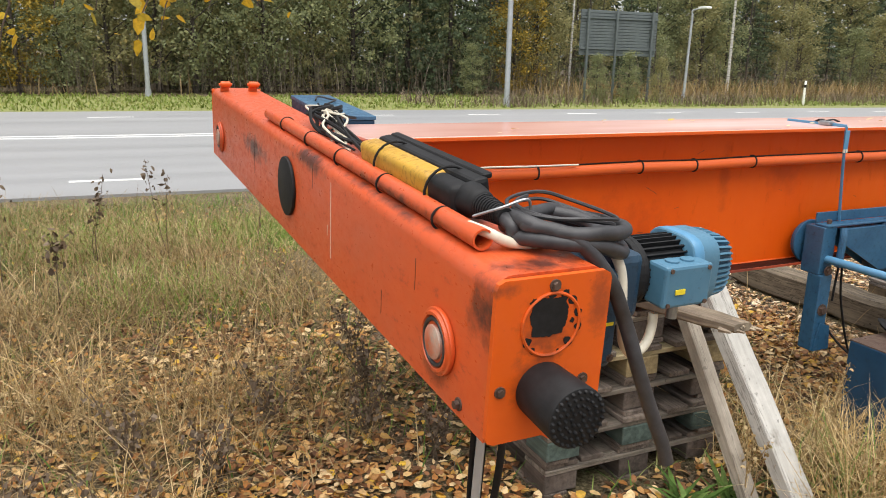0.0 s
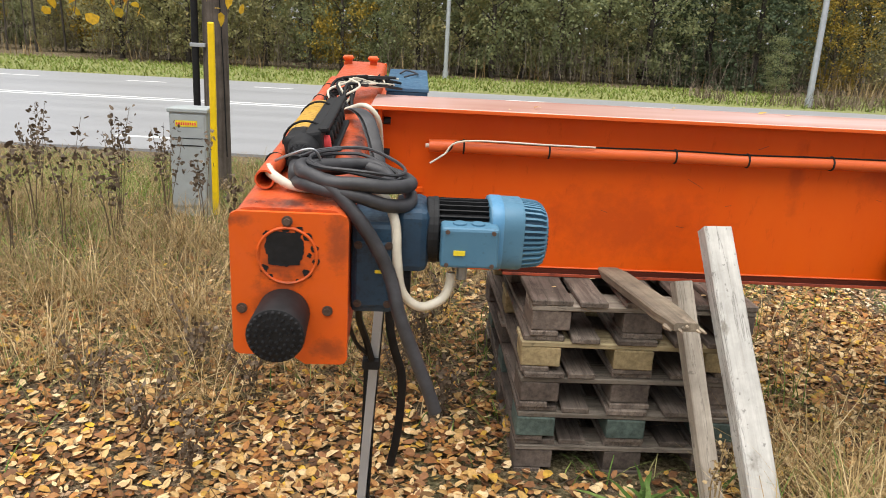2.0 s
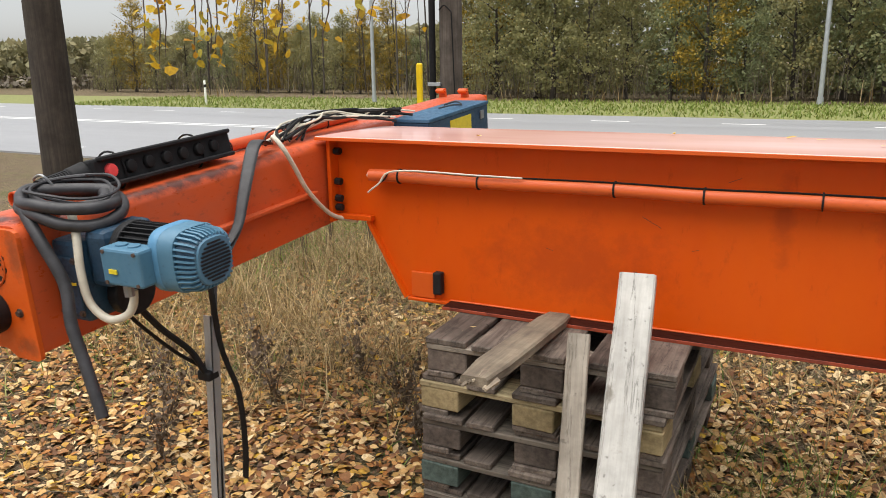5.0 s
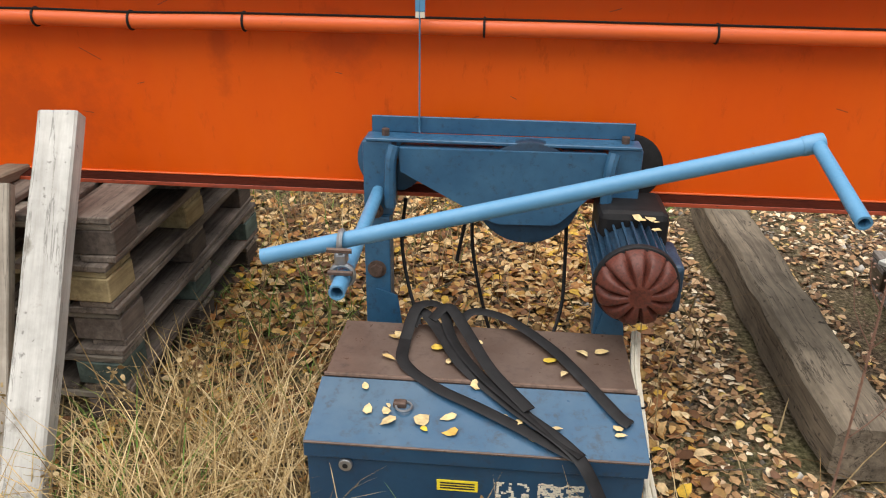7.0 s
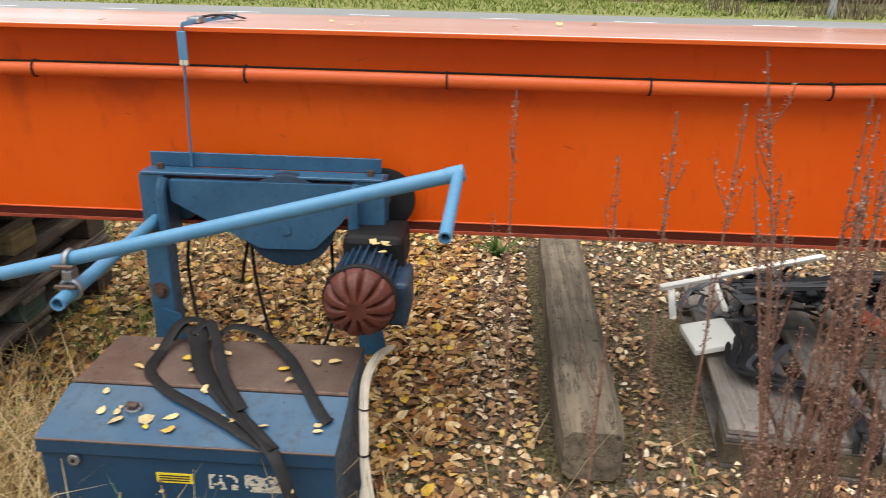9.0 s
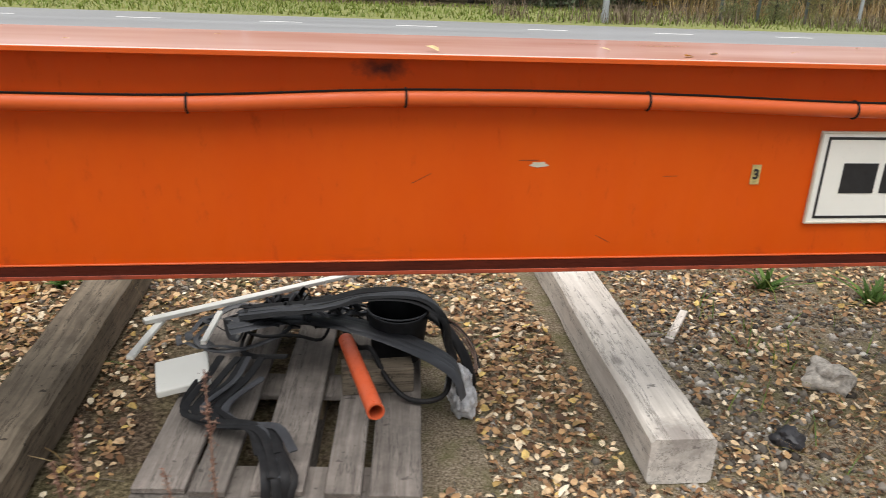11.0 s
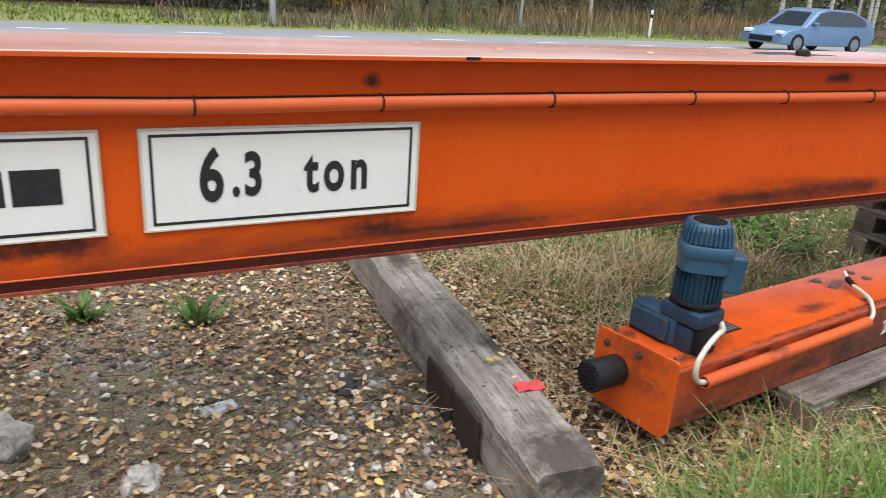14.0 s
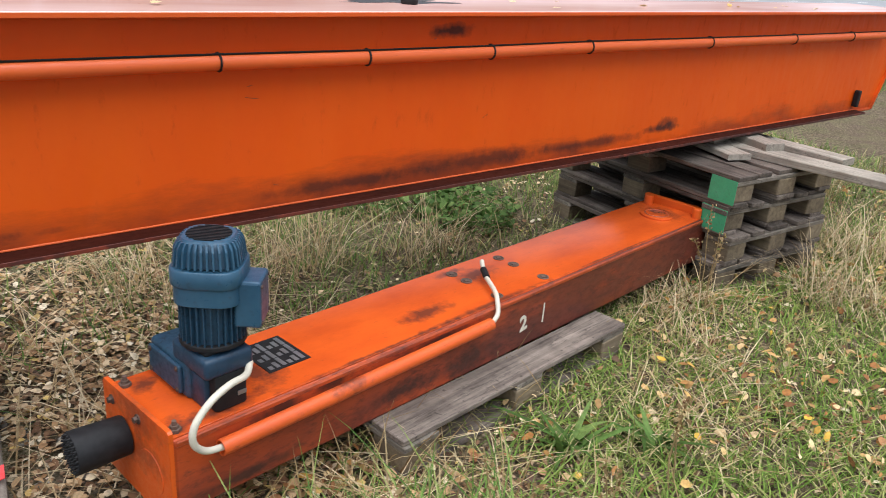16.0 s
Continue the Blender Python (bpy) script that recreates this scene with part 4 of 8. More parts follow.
def build_motor(parent, m, r=0.066, length=0.27, paint_fan=None, paint_body=None, box_side=-1, cover=((0.46, 1.10), (0.47, 1.14), (0.76, 1.14), (0.775, 1.11)), box_at=(0.02, 0.53)):
    """A finned motor along +x of the pose m in its thing: body, fan cover with slots, terminal box."""
    paint_fan, paint_body = paint_fan or BLUE_MOTOR, paint_body or BLUE_MOTOR
    b = cyl((0, 0, 0), (length * 0.5, 0, 0), r * 0.92, seg=28)
    b.transform(m)
    motor = part("motor", b, paint_body, parent, "finned electric motor", local=True, smooth=True)
    fin = mesh_of("cooling_fin", box(0, length * 0.5, -0.0015, 0.0015, r * 0.78, r * 1.09), paint_body)
    for k in range(30):
        piece("cooling_fin", fin, motor, m @ Matrix.Rotation(6.28318 * k / 30, 4, "X"))
    b = cyl((-0.012, 0, 0), (0.002, 0, 0), r * 1.12, seg=28, bevel=0.003)
    b.transform(m)
    part("mounting_flange", b, BLACK, motor, local=True)
    b = loft([(length * u, r * q) for u, q in cover], 3.6)
    b.transform(m)
    part("fan_cover", b, paint_fan, motor, "blue fan cover with slots", local=True, smooth=True)
    b = loft(((length * 0.77, r * 1.0), (length * 0.93, r * 0.92), (length * 0.985, r * 0.84), (length, r * 0.74)), 3.2)
    b.transform(m)
    part("fan_dome", b, BLUE_DIRTY, motor, "dark fan dome between ribs", local=True, smooth=True)
    b = loft(((length * 0.975, r * 0.86), (length * 1.004, r * 0.80), (length * 1.004, r * 0.72)), 3.0)
    b.transform(m)
    part("grille_rim", b, paint_fan, motor, local=True, smooth=True)
    for k in range(36):
        a = 6.28318 * k / 36
        q = (abs(math.cos(a)) ** 3.4 + abs(math.sin(a)) ** 3.4) ** (-1 / 3.4)
        rib = prism([(length * 0.765, r * 0.86 * q), (length * 0.765, r * 1.10 * q), (length * 0.93, r * 1.03 * q), (length * 0.985, r * 0.92 * q), (length * 0.985, r * 0.78 * q)], -r * 0.035, r * 0.035)
        rib.transform(m @ Matrix.Rotation(-a, 4, "X"))
        part("fan_rib", rib, paint_fan, motor, local=True)
    for k in range(-5, 6):
        h = math.sqrt(max(0, (r * 0.72) ** 2 - (k * r * 0.13) ** 2))
        b = box(length - 0.002, length + 0.0042, -h, h, k * r * 0.13 - r * 0.028, k * r * 0.13 + r * 0.028)
        b.transform(m)
        part("grille_slot", b, BLACK, motor, local=True)
    x0, x1 = length * box_at[0], length * box_at[1]
    ya, yb = sorted((box_side * r * 0.85, box_side * r * 1.75))
    tb = box(x0, x1, ya, yb, -r * 0.72, r * 0.62, 0.007)
    tb.transform(m)
    t = part("terminal_box", tb, paint_fan, motor, "blue terminal box", local=True)
    screw = mesh_of("screw", cyl((0, 0, 0), (0, box_side * 0.004, 0), 0.005, seg=8), BOLT)
    for x in (x0 + 0.013, x1 - 0.013):
        for z in (-r * 0.6, r * 0.5):
            piece("screw", screw, t, m @ Matrix.Translation((x, box_side * (r * 1.75 - 0.001), z)))
    return motor


def build_carriage():
    c = thing("end_carriage", None, "faded orange end carriage with rubber buffer and drive", "end carriage", m=CARRIAGE)
    L, hx, H = 2.84, 0.1175, 0.322
    b = bmesh.new()
    prof = []
    r = 0.035
    for cx, cz, a0 in ((hx - r, H - r, 0), (-hx + r, H - r, 90)):
        for k in range(6):
            a = radians(a0 + 18 * k)
            prof.append((cx + r * math.cos(a), cz + r * math.sin(a)))
    prof += [(-hx, 0.0), (hx, 0.0)]
    ends = [[b.verts.new((x, y, z)) for x, z in prof] for y in (0.0, L)]
    n = len(prof)
    for i in range(n):
        b.faces.new((ends[0][i], ends[0][(i + 1) % n], ends[1][(i + 1) % n], ends[1][i]))
    b.faces.new(ends[0])
    b.faces.new(ends[1][::-1])
    bmesh.ops.recalc_face_normals(b, faces=b.faces[:])
    part("body", b, ORANGE_OLD, c, "faded orange box beam with dark smudges", local=True, smooth=True)
    # near end plate: corners cut, lower edge stepped
    plate = [(-0.12, 0.015), (-0.12, 0.300), (-0.116, 0.311), (-0.105, 0.317), (0.105, 0.317), (0.116, 0.311), (0.12, 0.300), (0.12, -0.006), (0.116, -0.016), (0.106, -0.02), (0.03, -0.02), (0.0, 0.0), (-0.105, 0.0), (-0.116, 0.005)]
    part("end_plate", prism(plate, -0.014, -0.002), ORANGE_END, c, "bright orange end plate", local=True)
    part("end_plate", box(-0.119, 0.119, L, L + 0.012, 0.0, H - 0.004, 0.004), ORANGE_END, c, local=True)
    part("ring", torus_ring((-0.004, -0.0145, 0.226), 0.060, 0.0035, "y", 40), ORANGE_END, c, local=True, smooth=True)
    part("bare_patch", jagged_disc((-0.010, -0.0142, 0.240), 0.040, 8, 0.0012, 110, 0.22, 0.95), BLACK, c, "patch where paint has peeled to black", local=True)
    for k, (a, r, s) in enumerate(((0.3, 0.058, 0.010), (-0.75, 0.056, 0.012), (2.3, 0.06, 0.009), (-0.2, 0.060, 0.010), (0.8, 0.060, 0.011), (1.15, 0.058, 0.012), (1.6, 0.058, 0.011), (-2.6, 0.056, 0.011), (-2.2, 0.058, 0.008), (-1.2, 0.058, 0.005), (0.05, 0.045, 0.006))):
        e = jagged_disc((-0.004 + r * math.cos(a), -0.0142, 0.226 + r * math.sin(a)), s, 20 + k, 0.0010, 14, 0.5)
        part("bare_patch", e, BLACK, c, local=True)
    for p in ((-0.099, -0.014, 0.107), (0.078, -0.014, 0.106), (-0.003, -0.014, 0.300)):
        bolt_at(c, p, (0, -1, 0), 0.0075, 0.009)
    build_buffer(c, (-0.012, -0.013, 0.100), 0.118, 0.058, (-0.0, -1, 0.0))
    # outer side covers
    def side_disc(y, z, r, mat, lab):
        d = part("side_cover", cyl((-hx - 0.001, y, z), (-hx - 0.012, y, z), r, seg=36, bevel=0.003), mat, c, lab, local=True, smooth=True)
        return d
    side_disc(1.385, 0.165, 0.098, BLACK, "flat black round cover")
    for y in (0.195, 2.62):
        d = side_disc(y, 0.120, 0.070, ORANGE_OLD, "round orange bearing cover")
        part("rim", torus_ring((-hx - 0.012, y, 0.120), 0.058, 0.006, "x", 36), ORANGE_OLD, d, local=True, smooth=True)
        part("hub", cyl((-hx - 0.01, y, 0.120), (-hx - 0.02, y, 0.120), 0.036, seg=24, bevel=0.003), WORN_HUB, d, "hub with paint worn to grey", local=True, smooth=True)
        part("dark_groove", torus_ring((-hx - 0.0125, y, 0.120), 0.047, 0.005, "x", 36), CABLE, d, local=True, smooth=True)
    bolt_at(c, (-hx, 0.10, 0.028), (-1, 0, 0), 0.009)
    # paint runs and scratches on the outer side
    for y, z0, z1, w, mat in ((0.92, 0.06, 0.28, 0.0026, CREAM), (0.33, 0.18, 0.25, 0.0018, SMUDGE), (1.1, 0.22, 0.29, 0.002, SMUDGE), (0.52, 0.05, 0.11, 0.002, SMUDGE), (1.9, 0.10, 0.25, 0.002, SMUDGE), (0.95, 0.12, 0.15, 0.003, CREAM)):
        part("paint_run", box(-hx - 0.0007, -hx + 0.001, y, y + w, z0, z1), mat, c, local=True)
    # lugs on the far end
    for x in (-0.082, 0.05):
        e = prism([(x - 0.02, H - 0.004), (x - 0.016, H + 0.045), (x + 0.016, H + 0.045), (x + 0.02, H - 0.004)], 2.695, 2.715)
        lug = part("lug", e, ORANGE_END, c, "orange eye lug", local=True)
        e = cyl((x - 0.022, 2.68, H + 0.034), (x + 0.022, 2.68, H + 0.034), 0.014, seg=14)
        cyl((x - 0.03, 2.68, H + 0.034), (x + 0.03, 2.68, H + 0.034), 0.006, seg=8, bm=e)
        part("pin", e, ORANGE_END, lug, local=True)
    # conduit along the top
    part("conduit", pipe((-0.073, 0.130, H + 0.024), (-0.078, 1.80, H + 0.022), 0.0215), ORANGE_OLD, c, "faded orange conduit pipe", local=True, smooth=True)
    for y in (0.30, 0.62, 0.95, 1.25, 1.55):
        part("conduit_tie", torus_ring((-0.076, y, H + 0.020), 0.0245, 0.0026, "y", 18), CABLE_BLACK, c, "thin black tie", local=True)
    # ledge between carriage and girder
    b = box(hx - 0.001, hx + 0.028, 0.62, 1.16, 0.138, 0.152, 0.003)
    part("rail_strip", b, ORANGE_OLD, c, local=True)
    # drive: gearbox, coupling and motor
    gb = part("gearbox", box(hx + 0.002, hx + 0.098, 0.07, 0.27, 0.065, 0.275, 0.012), BLUE_DIRTY, c, "dirty blue gearbox housing", local=True)
    part("gearbox_lid", box(hx + 0.012, hx + 0.09, 0.062, 0.07, 0.085, 0.235, 0.004), BLUE_DIRTY, gb, local=True)
    part("gearbox_label", box(hx + 0.055, hx + 0.082, 0.0600, 0.0615, 0.165, 0.172), YELLOW_TAPE, gb, local=True)
    for x, z in ((0.018, 0.092), (0.084, 0.092), (0.018, 0.228), (0.084, 0.228)):
        bolt_at(gb, (hx + x, 0.064, z), (0, -1, 0), 0.006, 0.007)
    part("coupling", box(hx + 0.095, hx + 0.17, 0.09, 0.25, 0.155, 0.30, 0.018), BLUE_DARK, c, "oily dark coupling housing", local=True)
    part("coupling_disc", cyl((hx + 0.165, 0.17, 0.235), (hx + 0.19, 0.17, 0.235), 0.075, seg=28, bevel=0.004), BLACK, c, local=True)
    part("wheel_gear", cyl((hx + 0.1, 0.19, 0.115), (hx + 0.135, 0.19, 0.115), 0.065, seg=24, bevel=0.004), BLACK, c, local=True)
    m = pose(hx + 0.19, 0.17, 0.235)
    motor = build_motor(c, m, 0.068, 0.245, BLUE_MOTOR, BLACK, -1)
    band = loft(((0.118, 0.0779), (0.120, 0.0790), (0.142, 0.0790), (0.144, 0.0779)), 3.6)
    band.transform(m)
    part("bright_band", band, BLUE_LIGHT, motor, local=True, smooth=True)
    for x in (0.045, 0.085):
        part("box_plug", cyl((hx + 0.19 + x, 0.085, 0.276), (hx + 0.19 + x, 0.085, 0.281), 0.015, seg=20, bevel=0.001), BLUE_MOTOR, motor, "flat round plug on the terminal box", local=True, smooth=True)
    part("gland", cyl((hx + 0.245, 0.075, 0.19), (hx + 0.245, 0.075, 0.155), 0.012, seg=10), STEEL, motor, local=True)
    part("tag", box(hx + 0.222, hx + 0.247, 0.047, 0.0495, 0.217, 0.228), YELLOW_TAPE, motor, "small yellow tag", local=True)
    return c


build_carriage()

# ---- pallets ----


def build_pallet(m, h=0.1312, label="weathered grey wooden pallet", group="", w=0.8, l=1.2, mats=None):
    """A pallet with its long side along +y: deck boards, stringers, blocks, bottom boards."""
    cross, long_, blk = mats or (PALLET_X, PALLET_Y, BLOCK_WOOD)
    p = thing("pallet", None, label, "pallet", group, m)
    t = h * 0.15
    rng = random.Random(len(bpy.data.objects))
    for i, (x, bw) in enumerate(((-0.327, 0.145), (-0.185, 0.10), (0, 0.145), (0.185, 0.10), (0.327, 0.145))):
        b = box(-bw / 2, bw / 2, -l / 2, l / 2, h - t, h, 0.003, segs=1)
        o = part("deck_board", b, long_, p, local=True)
        o.matrix_basis = pose(x + rng.uniform(-0.004, 0.004), rng.uniform(-0.012, 0.012), rng.uniform(-0.001, 0.002), 0, 0, rng.uniform(-0.5, 0.5))
    for y in (-0.527, 0, 0.527):
        b = box(-w / 2, w / 2, -0.0725, 0.0725, h - 2 * t, h - t - 0.0005, 0.003, segs=1)
        part("stringer", b, cross, p, local=True).matrix_basis = pose(rng.uniform(-0.006, 0.006), y, 0)
        for x in (-0.33, 0, 0.33):
            b = box(-0.07, 0.07, -0.0725, 0.0725, t, h - 2 * t - 0.0005, 0.004, segs=1)
            part("block", b, blk, p, local=True).matrix_basis = pose(x, y + rng.uniform(-0.004, 0.004), 0, 0, 0, rng.uniform(-2, 2))
    for x in (-0.35, 0, 0.35):
        b = box(-0.05 if x else -0.0725, 0.05 if x else 0.0725, -l / 2, l / 2, 0, t - 0.0005, 0.003, segs=1)
        part("bottom_board", b, long_, p, local=True).matrix_basis = pose(x, rng.uniform(-0.01, 0.01), 0)
    return p


for i, (dx, dy, rz) in enumerate(((0.0, 0.0, 0.3), (0.006, -0.008, -0.6), (-0.004, 0.004, 0.8), (0.004, 0.0, -0.4), (0.012, 0.012, 1.0))):
    build_pallet(pose(0.80 + dx, 0.238 + dy, -0.0125 + 0.1346 * i, 0, 0, rz), h=0.1346, mats=((PALLET_X, PALLET_Y, BROWN_BLOCK), (PALLET_X, PALLET_Y, GREEN_BLOCK), (PALLET_X, PALLET_Y, BROWN_BLOCK), (YELLOW_BOARD, PALLET_Y, YELLOW_BLOCK), (PALLET_X, PALLET_Y, BROWN_BLOCK))[i], group="pallets under the girder end by the carriage")
RIGHT = []
for i, (dx, dy, rz) in enumerate(((0.0, 0.0, -5.5), (0.012, -0.01, -4.5), (0.0, 0.012, -6.0), (-0.01, 0.0, -5.0))):
    RIGHT.append(build_pallet(pose(11.276 + dx, 0.20 + dy, -0.0125 + 0.1465 * i, 0, 0, rz), h=0.1465, group="pallets under the far girder end"))

# ---- props and timbers ----


def beam(name, p0, p1, w, h, material, label, category, group="", roll=0.0, bevel=0.008, cut=0.0, wobble=0.012):
    """A squared timber from p0 to p1; its section is w by h about that line."""
    p0, p1 = Vector(p0), Vector(p1)
    d = p1 - p0
    q = d.to_track_quat("Z", "Y")
    m = Matrix.Translation(p0) @ q.to_matrix().to_4x4() @ Matrix.Rotation(radians(roll), 4, "Z")
    b = bmesh.new()
    n = max(2, int(d.length / 0.12))
    bmesh.ops.create_grid(b, x_segments=1, y_segments=1, size=0.5)
    bmesh.ops.delete(b, geom=b.verts[:], context="VERTS")
    rng = random.Random(int(abs(p0.x * 100)))
    rings = []
    for i in range(n + 1):
        s = 1 - 0.025 * rng.random() - (cut if i in (0, n) else 0)
        e = bevel
        hw, hh = w / 2 * s, h / 2 * s
        jx, jy = rng.uniform(-1, 1) * w * wobble, rng.uniform(-1, 1) * h * wobble
        ring = [(-hw + e, -hh), (hw - e, -hh), (hw, -hh + e), (hw, hh - e), (hw - e, hh), (-hw + e, hh), (-hw, hh - e), (-hw, -hh + e)]
        rings.append([b.verts.new((x + jx, y + jy, d.length * i / n)) for x, y in ring])
    for a, c in zip(rings, rings[1:]):
        for k in range(8):
            b.faces.new((a[k], a[(k + 1) % 8], c[(k + 1) % 8], c[k]))
    b.faces.new(rings[0][::-1])
    b.faces.new(rings[-1])
    bmesh.ops.recalc_face_normals(b, faces=b.faces[:])
    me = mesh_of(name, b, material)
    ob = tagged(new(name, me), label, category, group)
    ob.matrix_basis = m
    return ob


beam("prop_post", (1.150, -0.885, -0.02), (1.076, -0.224, 0.906), 0.108, 0.062, POST_WOOD, "pale bleached square post leaning on the girder", "wooden post", roll=0, bevel=0.006)
beam("prop_board", (1.021, -0.765, -0.02), (0.935, -0.345, 0.742), 0.066, 0.045, BOARD_WOOD, "grey weathered board leaning on the pallets", "wooden board", roll=0, bevel=0.004)
SPLINTERED = beam("broken_plank", (0.795, -0.80, 0.748), (0.765, 0.02, 0.668), 0.10, 0.035, SPLINTER, "broken splintered plank lying on the pallets", "wooden plank", bevel=0.006, cut=0.25)
rng = random.Random(8)
d = (Vector((0.795, -0.80, 0.748)) - Vector((0.765, 0.02, 0.668))).normalized()
side = d.cross(Vector((0, 0, 1))).normalized()
inv = SPLINTERED.matrix_basis.inverted()
for k in range(9):
    o = side * (-0.045 + 0.011 * k) + Vector((0, 0, rng.uniform(-0.012, 0.012)))
    p = Vector((0.795, -0.80, 0.748)) + o
    b = cyl(p - d * 0.05, p + d * rng.uniform(-0.02, 0.035), 0.010, 0.004, 5)
    b.transform(inv)
    part("splinter", b, SPLINTER, SPLINTERED, local=True)
beam("timber_beam", (3.285, -0.40, 0.085), (3.30, 1.55, 0.085), 0.20, 0.19, SLEEPER_DARK, "dark mossy old timber beam on leaf litter", "timber beam", bevel=0.024, cut=0.10, wobble=0.04)
beam("timber_beam", (5.324, -0.22, 0.073), (5.408, 1.80, 0.073), 0.212, 0.165, SLEEPER_PALE, "pale grey squared timber beam on gravel", "timber beam", bevel=0.012)
beam("timber_beam", (7.640, -0.71, 0.103), (7.905, 1.70, 0.103), 0.240, 0.225, SLEEPER, "heavy grey weathered sleeper on gravel", "timber beam", bevel=0.022, cut=0.08, wobble=0.03)
# dark plates added in place of the rotted hollow in the sleeper's side
for y, w, h in ((-0.24, 0.20, 0.16), (0.02, 0.24, 0.15)):
    x = 7.505 + 0.110 * (y + 0.71)
    t = thing("rusty_plate", (x, y, 0.0), "dark plate standing in for a rotted hollow in the sleeper", "steel plate", "plates by the sleeper")
    part("plate", box(-0.012, 0.0, -w / 2, w / 2, -0.012, h, 0.003, m=Matrix.Translation((x, y, 0)) @ Matrix.Rotation(radians(-5.6), 4, "Z")), ROT_BROWN, t)
b = bmesh.new()
bmesh.ops.create_grid(b, x_segments=8, y_segments=4, size=0.5)
for v in b.verts:
    v.co = (v.co.x * 0.10, v.co.y * 0.055, 0.004 + 0.004 * math.sin(v.co.x * 9) * math.cos(v.co.y * 7))
bmesh.ops.solidify(b, geom=b.faces[:], thickness=0.003)
cloth = tagged(new("red_rag", mesh_of("red_rag", b, RED)), "small piece of red cloth lying on the sleeper", "rag")
cloth.matrix_basis = pose(7.757, -0.287, 0.2165, 0, 0, -8)

# ---- things on the carriage ----


def on_carriage(x, y, z):
    """World place from the carriage's own metres, z over its top."""
    return CARRIAGE @ Vector((x, y, 0.322 + z))


def build_pendant():
    p = thing("pendant_controller", None, "worn yellow and black crane pendant tied to the conduit", "pendant controller", m=CARRIAGE @ pose(-0.010, 0.25, 0.322 + 0.055, 0, -9, 0) @ Matrix.Diagonal((1.12, 1.0, 1.12, 1.0)))
    part("yellow_shell", box(-0.046, 0.008, 0.17, 0.60, -0.034, 0.034, 0.014, segs=3), YELLOW, p, "worn yellow half shell", local=True, smooth=True)
    face = part("black_shell", box(0.004, 0.040, 0.05, 0.60, -0.036, 0.036, 0.008), BLACK, p, "black half shell with push buttons", local=True)
    for i in range(7):
        y = 0.105 + i * 0.068
        mat = RED if i == 0 else CABLE_BLACK
        part("push_button", cyl((0.038, y, 0), (0.052, y, 0), 0.019, 0.016, 18, bevel=0.002), mat, face, "red stop button" if i == 0 else "", local=True, smooth=True)
    for z in (-0.033, 0.033):
        part("guard_rail", box(0.034, 0.056, 0.07, 0.59, z - 0.006, z + 0.006, 0.003, segs=1), BLACK, face, local=True)
    part("back_shell", box(-0.042, 0.006, 0.05, 0.18, -0.032, 0.032, 0.014, segs=3), BLACK, p, "black back shell", local=True, smooth=True)
    part("neck", cyl((0, 0.06, 0), (0, 0.0, 0), 0.036, 0.026, 20, bevel=0.006), BLACK, p, "black rubber neck", local=True, smooth=True)
    b = None
    for k in range(9):
        b = cyl((0, -0.002 - 0.0085 * k, 0), (0, -0.0075 - 0.0085 * k, 0), 0.024 - 0.0007 * k, seg=18, bm=b)
    cyl((0, 0.0, 0), (0, -0.09, 0), 0.019, 0.016, 14, b)
    part("cable_boot", b, BLACK, p, "ribbed black cable boot", local=True)
    for y in (0.15, 0.46):
        part("tie_wire", torus_ring((-0.006, y, -0.006), 0.052, 0.0028, "y", 22), CABLE_BLACK, p, "thin black tie", local=True)
    return p


build_pendant()


def single(name, bm, material, label, category, smooth=True, group=""):
    c = sum((v.co for v in bm.verts), Vector()) / len(bm.verts)
    c.z = min(v.co.z for v in bm.verts)
    bm.transform(Matrix.Translation(-c))
    ob = tagged(new(name, mesh_of(name, bm, material, smooth)), label, category, group)
    ob.matrix_basis = Matrix.Translation(c)
    return ob


